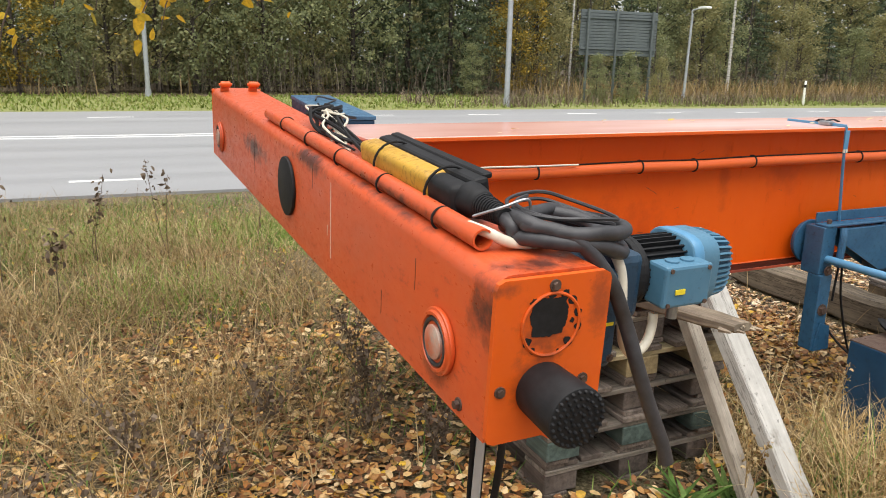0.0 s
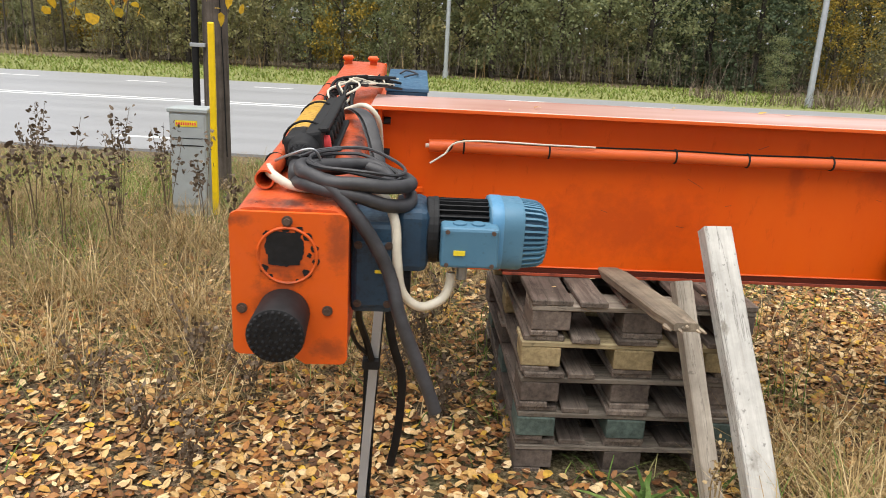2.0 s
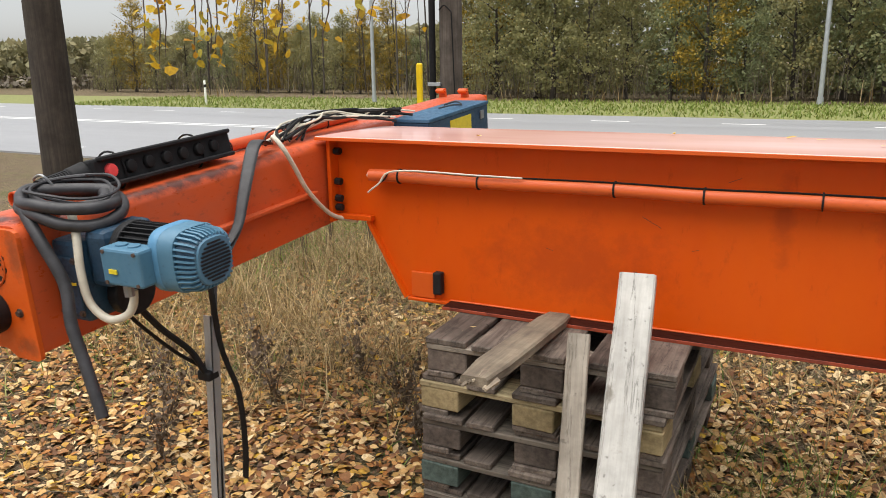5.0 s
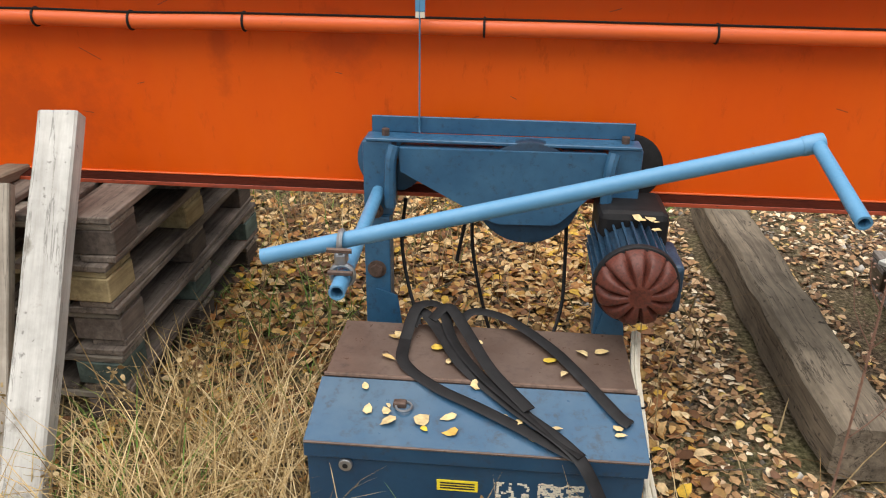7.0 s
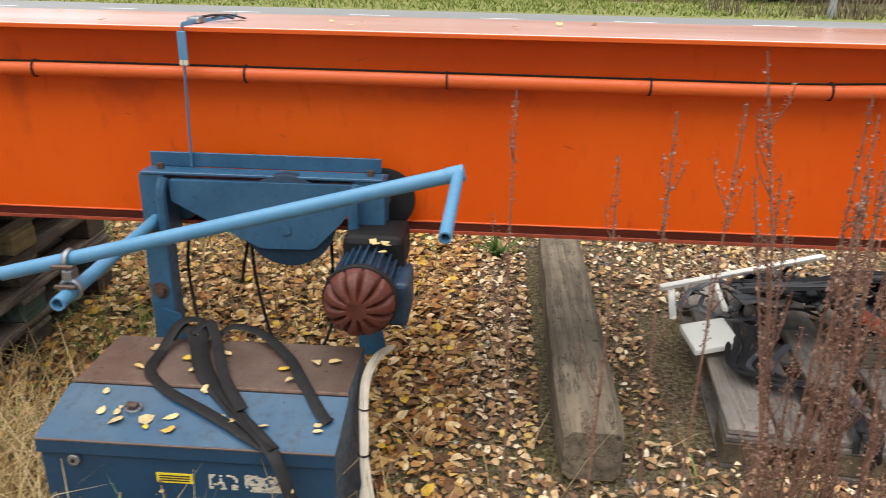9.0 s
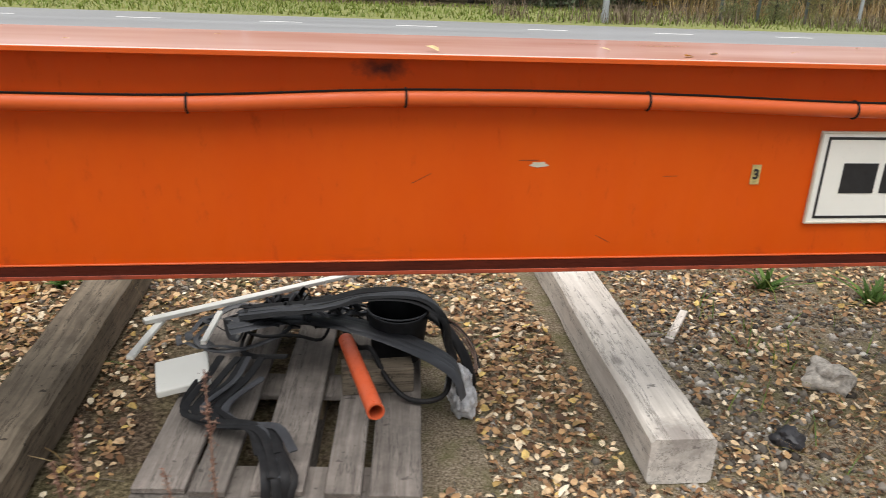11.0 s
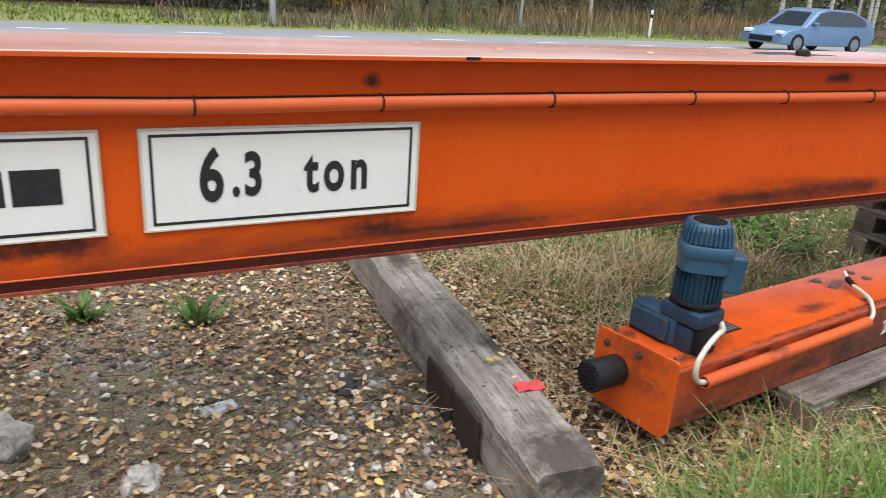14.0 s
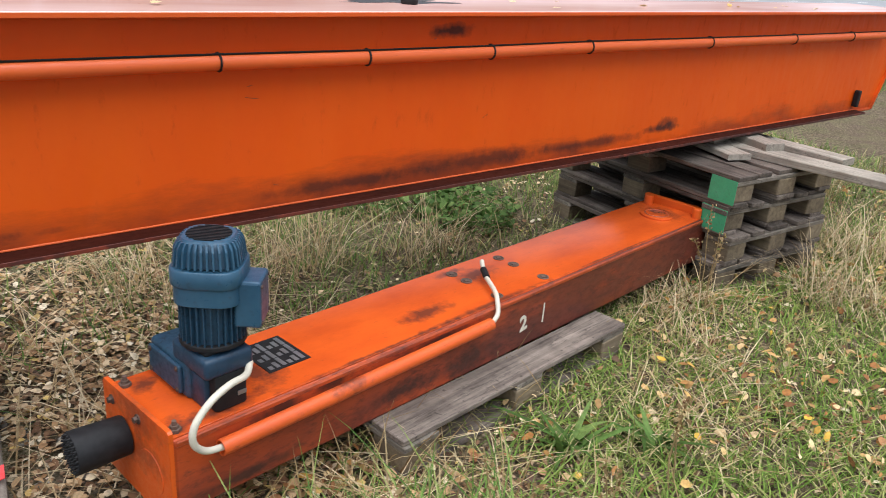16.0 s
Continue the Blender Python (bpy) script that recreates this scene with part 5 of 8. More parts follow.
def build_coil():
    rng = random.Random(5)
    pts = [on_carriage(-0.010, 0.165, 0.052), on_carriage(-0.008, 0.135, 0.042)]
    # ovals lying over one another, sagging past the carriage's edge
    cx, cy = 0.120, 0.152
    loops = ((0.126, 0.114, 0.0, 0.0, 0.010), (0.096, 0.074, -0.020, 0.012, 0.026), (0.120, 0.096, 0.004, -0.012, 0.040))
    for k in range(36):
        a, u = 3.35 + k * 6.28318 / 13, k / 13
        i = min(int(u), 2)
        w = max(0.0, (u - i - 0.55) / 0.45) if i < 2 else 0.0
        rx, ry, ox, oy, lift = (p + (q - p) * w for p, q in zip(loops[i], loops[min(i + 1, 2)]))
        x = cx + ox + rx * math.cos(a)
        sag = 0.30 * max(0.0, x - 0.135)
        pts.append(on_carriage(x, cy + oy + ry * math.sin(a) + 0.004 * rng.uniform(-1, 1), lift + 0.008 * math.sin(2 * a + i) - sag + 0.012))
    pts += moved(*((-0.31, -1.26, 1.240), (-0.245, -1.335, 1.222), (-0.17, -1.352, 1.14), (-0.115, -1.345, 1.04)))
    pts += [Vector(p) for p in ((-0.030, -1.300, 0.94), (0.006, -1.305, 0.85), (0.040, -1.312, 0.77), (0.056, -1.314, 0.724))]
    coil = thing("cable_coil", (-0.2, -1.17, 1.19), "coiled thick grey rubber cable hanging off the carriage", "cable coil")
    part("thick_cable", tube(pts, 0.0150, 12, per=5), CABLE, coil, smooth=True)
    pts = [on_carriage(-0.02, 0.20, 0.065)]
    for k in range(27):
        a = 3.0 - k * 6.28318 / 12
        x = cx + (0.122 - 0.0012 * k) * math.cos(a) + 0.006 * math.sin(0.7 * k)
        pts.append(on_carriage(x, cy + 0.004 + (0.112 - 0.001 * k) * math.sin(a), 0.068 + 0.008 * math.sin(a + 0.25 * k) - 0.30 * max(0.0, x - 0.135)))
    part("thin_cable", tube(pts, 0.004, 6, per=4), CABLE, coil, smooth=True)
    part("binding", tube([on_carriage(-0.06, 0.20, 0.05), on_carriage(-0.02, 0.16, 0.075), on_carriage(0.03, 0.15, 0.09), on_carriage(0.05, 0.17, 0.05)], 0.0032, 6), STEEL, coil, "twisted bare wire")


build_coil()
hose = [(-0.391, -1.20, 1.228), (-0.375, -1.245, 1.222), (-0.33, -1.262, 1.202), (-0.26, -1.262, 1.197), (-0.19, -1.262, 1.205), (-0.135, -1.287, 1.195), (-0.105, -1.305, 1.14), (-0.098, -1.31, 1.06), (-0.085, -1.305, 0.985), (-0.045, -1.29, 0.945), (0.0, -1.275, 0.955), (0.02, -1.268, 0.985), (0.024, -1.266, 1.02)]
single("motor_hose", tube(moved(*hose), 0.0105, 10), CREAM, "cream plastic hose from conduit to motor", "hose")
ribbon = [(-0.235, -0.29, 1.262), (-0.205, -0.37, 1.282), (-0.165, -0.45, 1.262), (-0.134, -0.52, 1.19), (-0.116, -0.57, 1.12), (-0.103, -0.62, 1.04)]
for tail, dx, dy in (([(-0.096, -0.70, 0.96), (-0.086, -0.765, 0.89), (-0.072, -0.79, 0.80)], 0.0, 0.0), ([(-0.094, -0.72, 0.985), (-0.075, -0.86, 0.985)], 0.012, -0.022)):
    single("flat_cable", tube([(x + dx, y + dy, z + 0.3 * dx) for x, y, z in ribbon] + tail, 0.024, 12, flat=0.16, taper=0.010), CABLE, "flat dark cable draped over the carriage edge", "cable", group="flat cables on the carriage")
single("corner_hose", tube([(-0.24, -0.25, 1.268), (-0.175, -0.33, 1.292), (-0.132, -0.335, 1.255), (-0.122, -0.295, 1.19), (-0.119, -0.225, 1.09), (-0.114, -0.11, 0.99), (-0.095, -0.035, 0.955), (-0.045, -0.02, 0.948)], 0.0085, 10), CREAM, "dirty cream hose bent into the girder corner", "hose")
single("hanging_strap", tube([(-0.085, -0.78, 0.93), (-0.070, -0.795, 0.87), (-0.060, -0.79, 0.72), (-0.045, -0.78, 0.64), (-0.022, -0.77, 0.56), (-0.020, -0.76, 0.45), (-0.030, -0.75, 0.33), (-0.046, -0.742, 0.235)], 0.0125, 10, flat=0.35, up=(0, 1, 0)), CABLE_BLACK, "frayed black strap hanging under the carriage", "strap")
single("ground_strap", tube([(-0.112, -0.792, 0.64), (-0.113, -0.79, 0.56), (-0.115, -0.785, 0.42), (-0.119, -0.785, 0.25), (-0.126, -0.79, 0.10), (-0.130, -0.80, 0.005)], 0.0185, 10, flat=0.2, up=(0, 1, 0)), CABLE_BLACK, "flat black strap reaching the ground beside the bar", "strap")
single("hanging_cable", tube([(-0.155, -1.06, 0.90), (-0.165, -0.97, 0.80), (-0.150, -0.88, 0.70), (-0.118, -0.815, 0.635)], 0.006, 8), CABLE_BLACK, "thin black cable hanging under the carriage", "cable")
single("hanging_cable", tube([(-0.130, -1.04, 0.92), (-0.140, -0.94, 0.80), (-0.125, -0.85, 0.70), (-0.108, -0.815, 0.62)], 0.010, 8), CABLE_BLACK, "black cable hanging under the carriage", "cable")
single("cable_clamp", box(-0.135, -0.085, -0.822, -0.775, 0.590, 0.622, 0.006), BLACK, "black clamp holding straps to the bar", "clamp", smooth=False)
b = prism([(-0.152, -0.012), (-0.104, 0.80), (-0.074, 0.80), (-0.122, -0.012)], -0.803, -0.799)
prism([(-0.126, -0.012), (-0.078, 0.80), (-0.074, 0.80), (-0.122, -0.012)], -0.803, -0.772, b)
single("angle_bar", b, GALV, "thin grey steel angle bar standing under the carriage", "steel bar", smooth=False)
# tangle on the carriage top, towards the cabinet
rng = random.Random(11)
tangle = thing("wire_tangle", on_carriage(0, 1.35, 0), "tangle of black and white wires on the carriage", "wires")
for k in range(18):
    y0 = 1.12 + rng.uniform(-0.08, 0.12)
    pts = [on_carriage(0.01 + rng.uniform(-0.03, 0.05), y0, 0.010 + rng.uniform(0, 0.015))]
    for j in range(1, 6):
        u = j / 5
        pts.append(on_carriage(-0.01 + 0.17 * u * u + rng.uniform(-0.05, 0.05), y0 + 0.62 * u, 0.018 + rng.uniform(0, 0.035) + 0.03 * math.sin(3 * u)))
    w = k % 3 == 0
    part("white_wire" if w else "black_wire", tube(pts, 0.0042 if w else rng.choice((0.0035, 0.006)), 6, per=4), CREAM if w else CABLE_BLACK, tangle, smooth=True)


def build_cabinet_on_carriage():
    c = thing("control_cabinet", None, "blue steel control cabinet mounted beside the carriage", "control cabinet", m=pose(-0.045, 0.43, 1.168, TILT + 0.6))
    part("body", box(-0.088, 0.085, 0, 0.62, 0, 0.118, 0.004), BLUE_BOX, c, local=True)
    lid = part("lid", box(-0.092, 0.089, -0.004, 0.624, 0.119, 0.135, 0.003), BLUE, c, "flat blue lid", local=True)
    part("sticker", box(0.0855, 0.0875, 0.20, 0.42, 0.03, 0.10), YELLOW_TAPE, c, "worn yellow sticker", local=True)
    part("latch", box(0.086, 0.093, 0.52, 0.56, 0.06, 0.10, 0.002), STEEL, c, local=True)
    part("loose_wire", tube([(-0.02, 0.30, 0.140), (0.03, 0.34, 0.15), (0.04, 0.42, 0.142), (-0.01, 0.46, 0.15), (-0.04, 0.40, 0.142)], 0.004, 6), CABLE, lid, local=True)
    part("hanger", box(-0.12, -0.088, 0.1, 0.6, 0.02, 0.07, 0.003), ORANGE_END, c, local=True)


build_cabinet_on_carriage()

# ---- hoist trolley on the girder ----


def build_trolley():
    t = thing("hoist_trolley", (2.26, -0.15, 0.29), "blue hoist trolley hanging on the girder's bottom plate", "hoist trolley")
    part("top_rail", box(1.902, 2.613, -0.128, -0.120, 0.862, 0.907, 0.002, segs=1), BLUE, t)
    part("ledge", box(1.895, 2.625, -0.195, -0.1285, 0.853, 0.862, 0.002, segs=1), BLUE, t)
    for x in (1.945, 2.585):
        part("rail_bolt", cyl((x, -0.16, 0.862), (x, -0.16, 0.880), 0.011, seg=6), BOLT, t)
    for a, c in ((1.885, 1.965), (2.54, 2.63)):
        part("side_block", box(a, c, -0.19, -0.092, 0.64, 0.8525, 0.004), BLUE, t)
    # lifting beam in front: a plate narrowing downwards
    plate = [(1.987, 0.842), (2.535, 0.846), (2.535, 0.772), (2.50, 0.725), (2.425, 0.648), (2.405, 0.640), (2.262, 0.637), (2.24, 0.643), (1.99, 0.778)]
    part("front_plate", prism(plate, -0.212, -0.203), BLUE, t, "tapered blue front plate")
    part("plate_lip", box(1.987, 2.535, -0.203, -0.165, 0.836, 0.842, 0.002, segs=1), BLUE, t)
    part("back_plate", prism([(x, z - 0.005) for x, z in plate], -0.150, -0.142), BLUE, t)
    for x in (1.975, 2.553):
        part("cover_bar", tube([(x, -0.215, 0.85), (x - 0.01, -0.225, 0.80), (x - 0.012, -0.222, 0.68)], 0.016, 8), BLUE, t, "bent blue bar", smooth=True)
    sheave = part("sheave", cyl((2.335, -0.196, 0.722), (2.335, -0.157, 0.722), 0.146, seg=40, bevel=0.006), BLUE_DARK, t, "dark rope sheave", smooth=True)
    part("sheave_pin", cyl((2.335, -0.218, 0.70), (2.335, -0.155, 0.70), 0.014, seg=12), BLUE, sheave)
    for x, mat, lab in ((1.945, BLUE, "blue flanged wheel"), (2.612, BLACK, "greasy black flanged wheel")):
        w = part("wheel", cyl((x, -0.060, 0.765), (x, -0.045, 0.765), 0.088, seg=36, bevel=0.003), mat, t, lab, smooth=True)
        part("flange", cyl((x, -0.075, 0.765), (x, -0.0605, 0.765), 0.098, seg=36, bevel=0.004), mat, w, smooth=True)
        part("axle", cyl((x, -0.085, 0.765), (x, -0.04, 0.765), 0.022, seg=12), BOLT, w)
    # legs down to the box
    for a, c, y, lab in ((1.885, 1.958, -0.17, "blue steel leg"), (2.545, 2.60, -0.17, "blue steel leg")):
        leg = part("leg", box(a, c, y - 0.035, y + 0.035, 0.29, 0.64, 0.004), BLUE, t, lab)
        part("foot_gusset", prism([(a + 0.005, 0.29), (c + 0.035, 0.29), (c + 0.02, 0.40), (a + 0.03, 0.42)], y - 0.042, y - 0.036), BLUE, leg)
    bolt_at(t, (1.92, -0.206, 0.48), (0, -1, 0), 0.018, 0.016, local=False)
    bolt_at(t, (1.92, -0.206, 0.66), (0, -1, 0), 0.015, 0.014, local=False)
    # hoist motor with rusty red fan cap, axis towards -y
    mo = part("hoist_motor", cyl((2.60, -0.16, 0.60), (2.60, -0.47, 0.60), 0.082, seg=28), BLUE_DARK, t, "dark blue oily hoist motor", smooth=True)
    for k in range(26):
        a = 6.28318 * k / 26
        b = box(-0.0028, 0.0028, -0.45, -0.20, 0.078, 0.098, m=Matrix.Translation((2.60, 0, 0.60)) @ Matrix.Rotation(a, 4, "Y"))
        part("motor_rib", b, BLUE_DARK, mo)
    part("motor_ring", cyl((2.60, -0.452, 0.60), (2.60, -0.475, 0.60), 0.104, seg=36, bevel=0.004), BLACK, mo, smooth=True)
    # ribbed cap: a dome with grooves
    b = bmesh.new()
    nu, nv = 120, 10
    rings = []
    for j in range(nv + 1):
        u = j / nv
        ring = []
        for i in range(nu):
            a = 6.28318 * i / nu
            r = 0.098 * math.cos(u * 1.38) ** 0.75
            gap = abs((a / 6.28318 * 11) % 1 - 0.5)
            dip = 0.024 * math.exp(-(gap / 0.13) ** 2) * min(1, 5 * u) * min(1, 6 * (1.02 - u))
            ring.append(b.verts.new((2.60 + r * math.cos(a), -0.475 - 0.06 * math.sin(u * 1.57) + dip, 0.60 + r * math.sin(a))))
        rings.append(ring)
    for p, q in zip(rings, rings[1:]):
        for i in range(nu):
            b.faces.new((p[i], p[(i + 1) % nu], q[(i + 1) % nu], q[i]))
    b.faces.new(rings[-1])
    bmesh.ops.recalc_face_normals(b, faces=b.faces[:])
    part("fan_cap", b, RED_CAP, mo, "rusty red ribbed fan cap", smooth=True)
    part("motor_junction", box(2.66, 2.725, -0.42, -0.25, 0.50, 0.63, 0.012), BLUE_DARK, mo)
    part("motor_cover", box(2.52, 2.70, -0.30, -0.12, 0.60, 0.72, 0.02), CABLE_BLACK, t, "black gear cover")
    part("white_tag", box(2.555, 2.585, -0.2095, -0.2075, 0.70, 0.708), CREAM, t)
    # wires hanging to the ground
    for k, pts in enumerate((
        [(1.99, -0.10, 0.66), (1.98, -0.12, 0.52), (2.02, -0.18, 0.36), (2.09, -0.28, 0.26), (2.16, -0.36, 0.30)],
        [(2.18, -0.08, 0.63), (2.19, -0.09, 0.48), (2.23, -0.11, 0.30), (2.28, -0.13, 0.15)],
        [(2.17, -0.07, 0.62), (2.15, -0.08, 0.52), (2.14, -0.085, 0.46)],
        [(2.45, -0.12, 0.66), (2.455, -0.14, 0.50), (2.45, -0.18, 0.36), (2.40, -0.28, 0.28), (2.30, -0.38, 0.24)])):
        part("wire", tube(pts, 0.0055, 7), CABLE_BLACK, t, smooth=True)
    return t


build_trolley()


def build_rod():
    r = thing("steering_rod", (2.3, -0.70, 0.72), "light blue pipe rod with bent handle clamped to the trolley", "pipe rod")
    a, c = Vector((1.757, -0.69, 0.734)), Vector((2.868, -0.665, 1.022))
    part("main_pipe", pipe(a, c, 0.0178), BLUE_LIGHT, r, smooth=True)
    part("handle", pipe(c, (2.857, -0.945, 0.970), 0.0135), BLUE_LIGHT, r, smooth=True)
    part("elbow", cyl(c - (c - a).normalized() * 0.03, c + (c - a).normalized() * 0.014, 0.0195, seg=18, bevel=0.004), BLUE_LIGHT, r, smooth=True)
    part("cross_pipe", pipe((1.937, -0.775, 0.700), (1.925, -0.16, 0.71), 0.0175), BLUE_LIGHT, r, smooth=True)
    k = (1.931, -0.70, 0.748)
    clamp = part("clamp", torus_ring((k[0] + 0.002, k[1] + 0.01, k[2] + 0.030), 0.024, 0.0065, "x", 24), STEEL, r, "dull steel scaffold clamp", smooth=True)
    part("clamp_collar", torus_ring((k[0] + 0.004, k[1] - 0.005, k[2] - 0.040), 0.024, 0.0065, "y", 24), STEEL, clamp, smooth=True)
    part("clamp_web", box(k[0] - 0.012, k[0] + 0.014, k[1] - 0.012, k[1] + 0.022, k[2] - 0.018, k[2] + 0.010, 0.005), STEEL, clamp)
    for dz in (0.052, -0.052):
        part("clamp_bolt", cyl((k[0] - 0.022, k[1] - 0.026, k[2] + dz * 0.5), (k[0] + 0.030, k[1] - 0.026, k[2] + dz * 0.5), 0.006, seg=6), BOLT, clamp)


build_rod()
strap = thing("ratchet_strap", (2.03, -0.12, 0.86), "blue ratchet strap looped over the girder", "strap")
part("web_band", tube([(2.08, 0.25, 1.277), (2.05, 0.05, 1.277), (2.036, -0.095, 1.278), (2.033, -0.106, 1.262), (2.033, -0.118, 1.10), (2.034, -0.135, 0.90), (2.035, -0.14, 0.865)], 0.0085, 8, flat=0.22, up=(1, 0, 0)), BLUE_LIGHT, strap)
part("wide_band", box(2.021, 2.047, -0.1185, -0.1145, 1.18, 1.262, 0.0015, segs=1), BLUE_LIGHT, strap)
part("white_end", box(2.022, 2.046, -0.1195, -0.1135, 1.165, 1.18), CREAM, strap)
rt = part("ratchet", box(2.018, 2.058, -0.03, 0.03, 1.276, 1.294, 0.005), STEEL, strap, "steel ratchet buckle")
part("ratchet_handle", tube([(2.04, 0.01, 1.290), (2.10, 0.02, 1.298), (2.145, 0.025, 1.288)], 0.009, 8, flat=0.4), BLACK, rt)
part("loose_end", tube([(2.07, 0.05, 1.285), (2.10, 0.08, 1.295), (2.14, 0.14, 1.280)], 0.012, 8, flat=0.2), CABLE_BLACK, strap)


def build_blue_box():
    b_ = thing("steel_box", (2.235, -0.62, -0.01), "blue steel box with rusty top beside the trolley", "steel box")
    x0, x1, yf, yb = 1.868, 2.598, -0.842, -0.40
    sect = [(yf, -0.01), (yf, 0.372), (-0.655, 0.412), (yb, 0.412), (yb, -0.01)]
    b = bmesh.new()
    ends = [[b.verts.new((x, y, z)) for y, z in sect] for x in (x0, x1)]
    for i in range(5):
        b.faces.new((ends[0][i], ends[0][(i + 1) % 5], ends[1][(i + 1) % 5], ends[1][i]))
    b.faces.new(ends[0][::-1])
    b.faces.new(ends[1])
    bmesh.ops.recalc_face_normals(b, faces=b.faces[:])
    bmesh.ops.bevel(b, geom=b.edges[:], offset=0.004, segments=2, profile=0.5, affect="EDGES")
    part("body", b, BLUE_BOX, b_)
    part("top_sheet", box(x0 + 0.002, x1 - 0.002, -0.645, yb + 0.002, 0.4125, 0.418, 0.001, segs=1), RUST_TOP, b_, "rusty brown top sheet")
    part("seam_bead", tube([(x0, -0.652, 0.417), (x1, -0.652, 0.417)], 0.006, 8), RUST, b_)
    m = Matrix.Translation((x0, yf, 0.372)) @ Matrix.Rotation(math.atan2(0.04, 0.187), 4, "X")
    part("lid", box(-0.004, x1 - x0 + 0.004, -0.006, 0.185, 0.001, 0.006, 0.001, segs=1, m=m), BLUE_LID, b_, "sloping worn blue lid with sky sheen in its colour")
    part("lid_edge", box(x0 - 0.004, x1 + 0.004, yf - 0.009, yf - 0.001, 0.335, 0.374, 0.002, segs=1), BLUE_BOX, b_)
    part("worn_edge", box(x0 - 0.004, x1 + 0.004, yf - 0.0105, yf - 0.0005, 0.3715, 0.3765, 0.001, segs=1), RUST_TOP, b_, "worn bare edge of the lid")
    lock = part("lock", cyl((1.955, yf - 0.001, 0.318), (1.955, yf - 0.012, 0.318), 0.015, seg=20, bevel=0.002), STEEL, b_, "small steel lock")
    part("keyhole", cyl((1.955, yf - 0.012, 0.318), (1.955, yf - 0.0135, 0.318), 0.006, seg=10), BLACK, lock)
    s = part("warning_sticker", box(2.155, 2.245, yf - 0.0025, yf - 0.0005, 0.262, 0.290), YELLOW_TAPE, b_, "yellow sticker with small print")
    for z in (0.283, 0.276, 0.269):
        part("print_bar", box(2.162, 2.238, yf - 0.0032, yf - 0.0026, z - 0.0018, z + 0.0018), LETTER, s)
    rg = random.Random(6)
    scrap = bmesh.new()
    for cx0, cx1, cz0, cz1, keep in ((2.285, 2.36, 0.250, 0.298, 0.5), (2.375, 2.475, 0.248, 0.300, 0.62), (1.885, 1.93, 0.05, 0.075, 0.5)):
        nx, nz = int((cx1 - cx0) / 0.0055), int((cz1 - cz0) / 0.0055)
        for i in range(nx):
            for j in range(nz):
                edge = i in (0, nx - 1) or j in (0, nz - 1)
                if noise.noise(Vector((i * 0.45, j * 0.45, cx0 * 9))) + (0.25 if edge else 0) > 0.55 - keep:
                    x, z = cx0 + 0.0055 * i + rg.uniform(-0.001, 0.001), cz0 + 0.0055 * j + rg.uniform(-0.001, 0.001)
                    box(x, x + 0.0056, yf - 0.0012, yf - 0.0002, z, z + rg.uniform(0.003, 0.0056), bm=scrap)
    part("paper_rest", scrap, CREAM, b_, "torn white paper remains", kind="stuff")
    part("chain_ring", torus_ring((2.07, -0.745, 0.405), 0.018, 0.003, "z", 20), STEEL, b_)
    part("padlock", box(2.045, 2.075, -0.745, -0.725, 0.395, 0.412, 0.004), BOLT, b_)
    return b_


build_blue_box()
bands = thing("cable_bundle", (2.35, -0.6, 0.42), "folded flat black cable lying on the steel box", "cable bundle")
for k, pts in enumerate((
    [(2.05, -0.45, 0.45), (2.07, -0.40, 0.48), (2.12, -0.46, 0.455), (2.19, -0.60, 0.435), (2.30, -0.72, 0.415), (2.42, -0.83, 0.40), (2.47, -0.88, 0.37), (2.52, -0.93, 0.28)],
    [(2.04, -0.50, 0.435), (2.05, -0.60, 0.43), (2.13, -0.68, 0.42), (2.24, -0.74, 0.41), (2.33, -0.79, 0.40), (2.45, -0.86, 0.385)],
    [(2.04, -0.50, 0.435), (2.06, -0.40, 0.50), (2.12, -0.38, 0.49), (2.16, -0.50, 0.45), (2.24, -0.64, 0.43), (2.36, -0.77, 0.41), (2.46, -0.86, 0.39)],
    [(2.17, -0.41, 0.44), (2.21, -0.38, 0.475), (2.30, -0.40, 0.46), (2.40, -0.50, 0.44), (2.46, -0.60, 0.435), (2.545, -0.735, 0.41), (2.57, -0.76, 0.405)],
    [(2.10, -0.43, 0.47), (2.14, -0.39, 0.50), (2.19, -0.47, 0.47), (2.26, -0.62, 0.44), (2.35, -0.75, 0.42)])):
    part("flat_cable", tube([(x, y, 0.425 + (z - 0.425) * 0.6 if z > 0.425 else z) for x, y, z in pts], 0.0155, 10, flat=0.13), CABLE_BLACK, bands, smooth=True)
strands = thing("white_cables", (2.65, -0.6, 0.0), "bundle of cream cables tied together beside the steel box", "cable bundle")
for k in range(5):
    a = 1.257 * k
    dx, dz = 0.008 * math.cos(a), 0.008 * math.sin(a)
    loose = 0.010 * (k - 2)
    part("strand", tube([(2.655 + dx, -0.27 + dz, 0.35), (2.632 + dx, -0.40, 0.385 + dz), (2.618 + dx, -0.50, 0.375 + dz), (2.622 + dx, -0.575, 0.33 + dz), (2.632 + dx, -0.635, 0.265), (2.642 + dx + 0.4 * loose, -0.685, 0.20 + dz), (2.655 + loose, -0.735, 0.11), (2.668 + 0.8 * loose, -0.775, 0.05), (2.650 + dx, -0.81, 0.022 + 0.4 * dz)], 0.0058, 7), CREAM, strands, smooth=True)
for y, z in ((-0.575, 0.33), (-0.655, 0.240)):
    part("strand_tie", torus_ring((2.626 + (-0.575 - y) * 0.12, y, z), 0.0155, 0.0025, "z", 16), CABLE_BLACK, strands, "thin black tie")
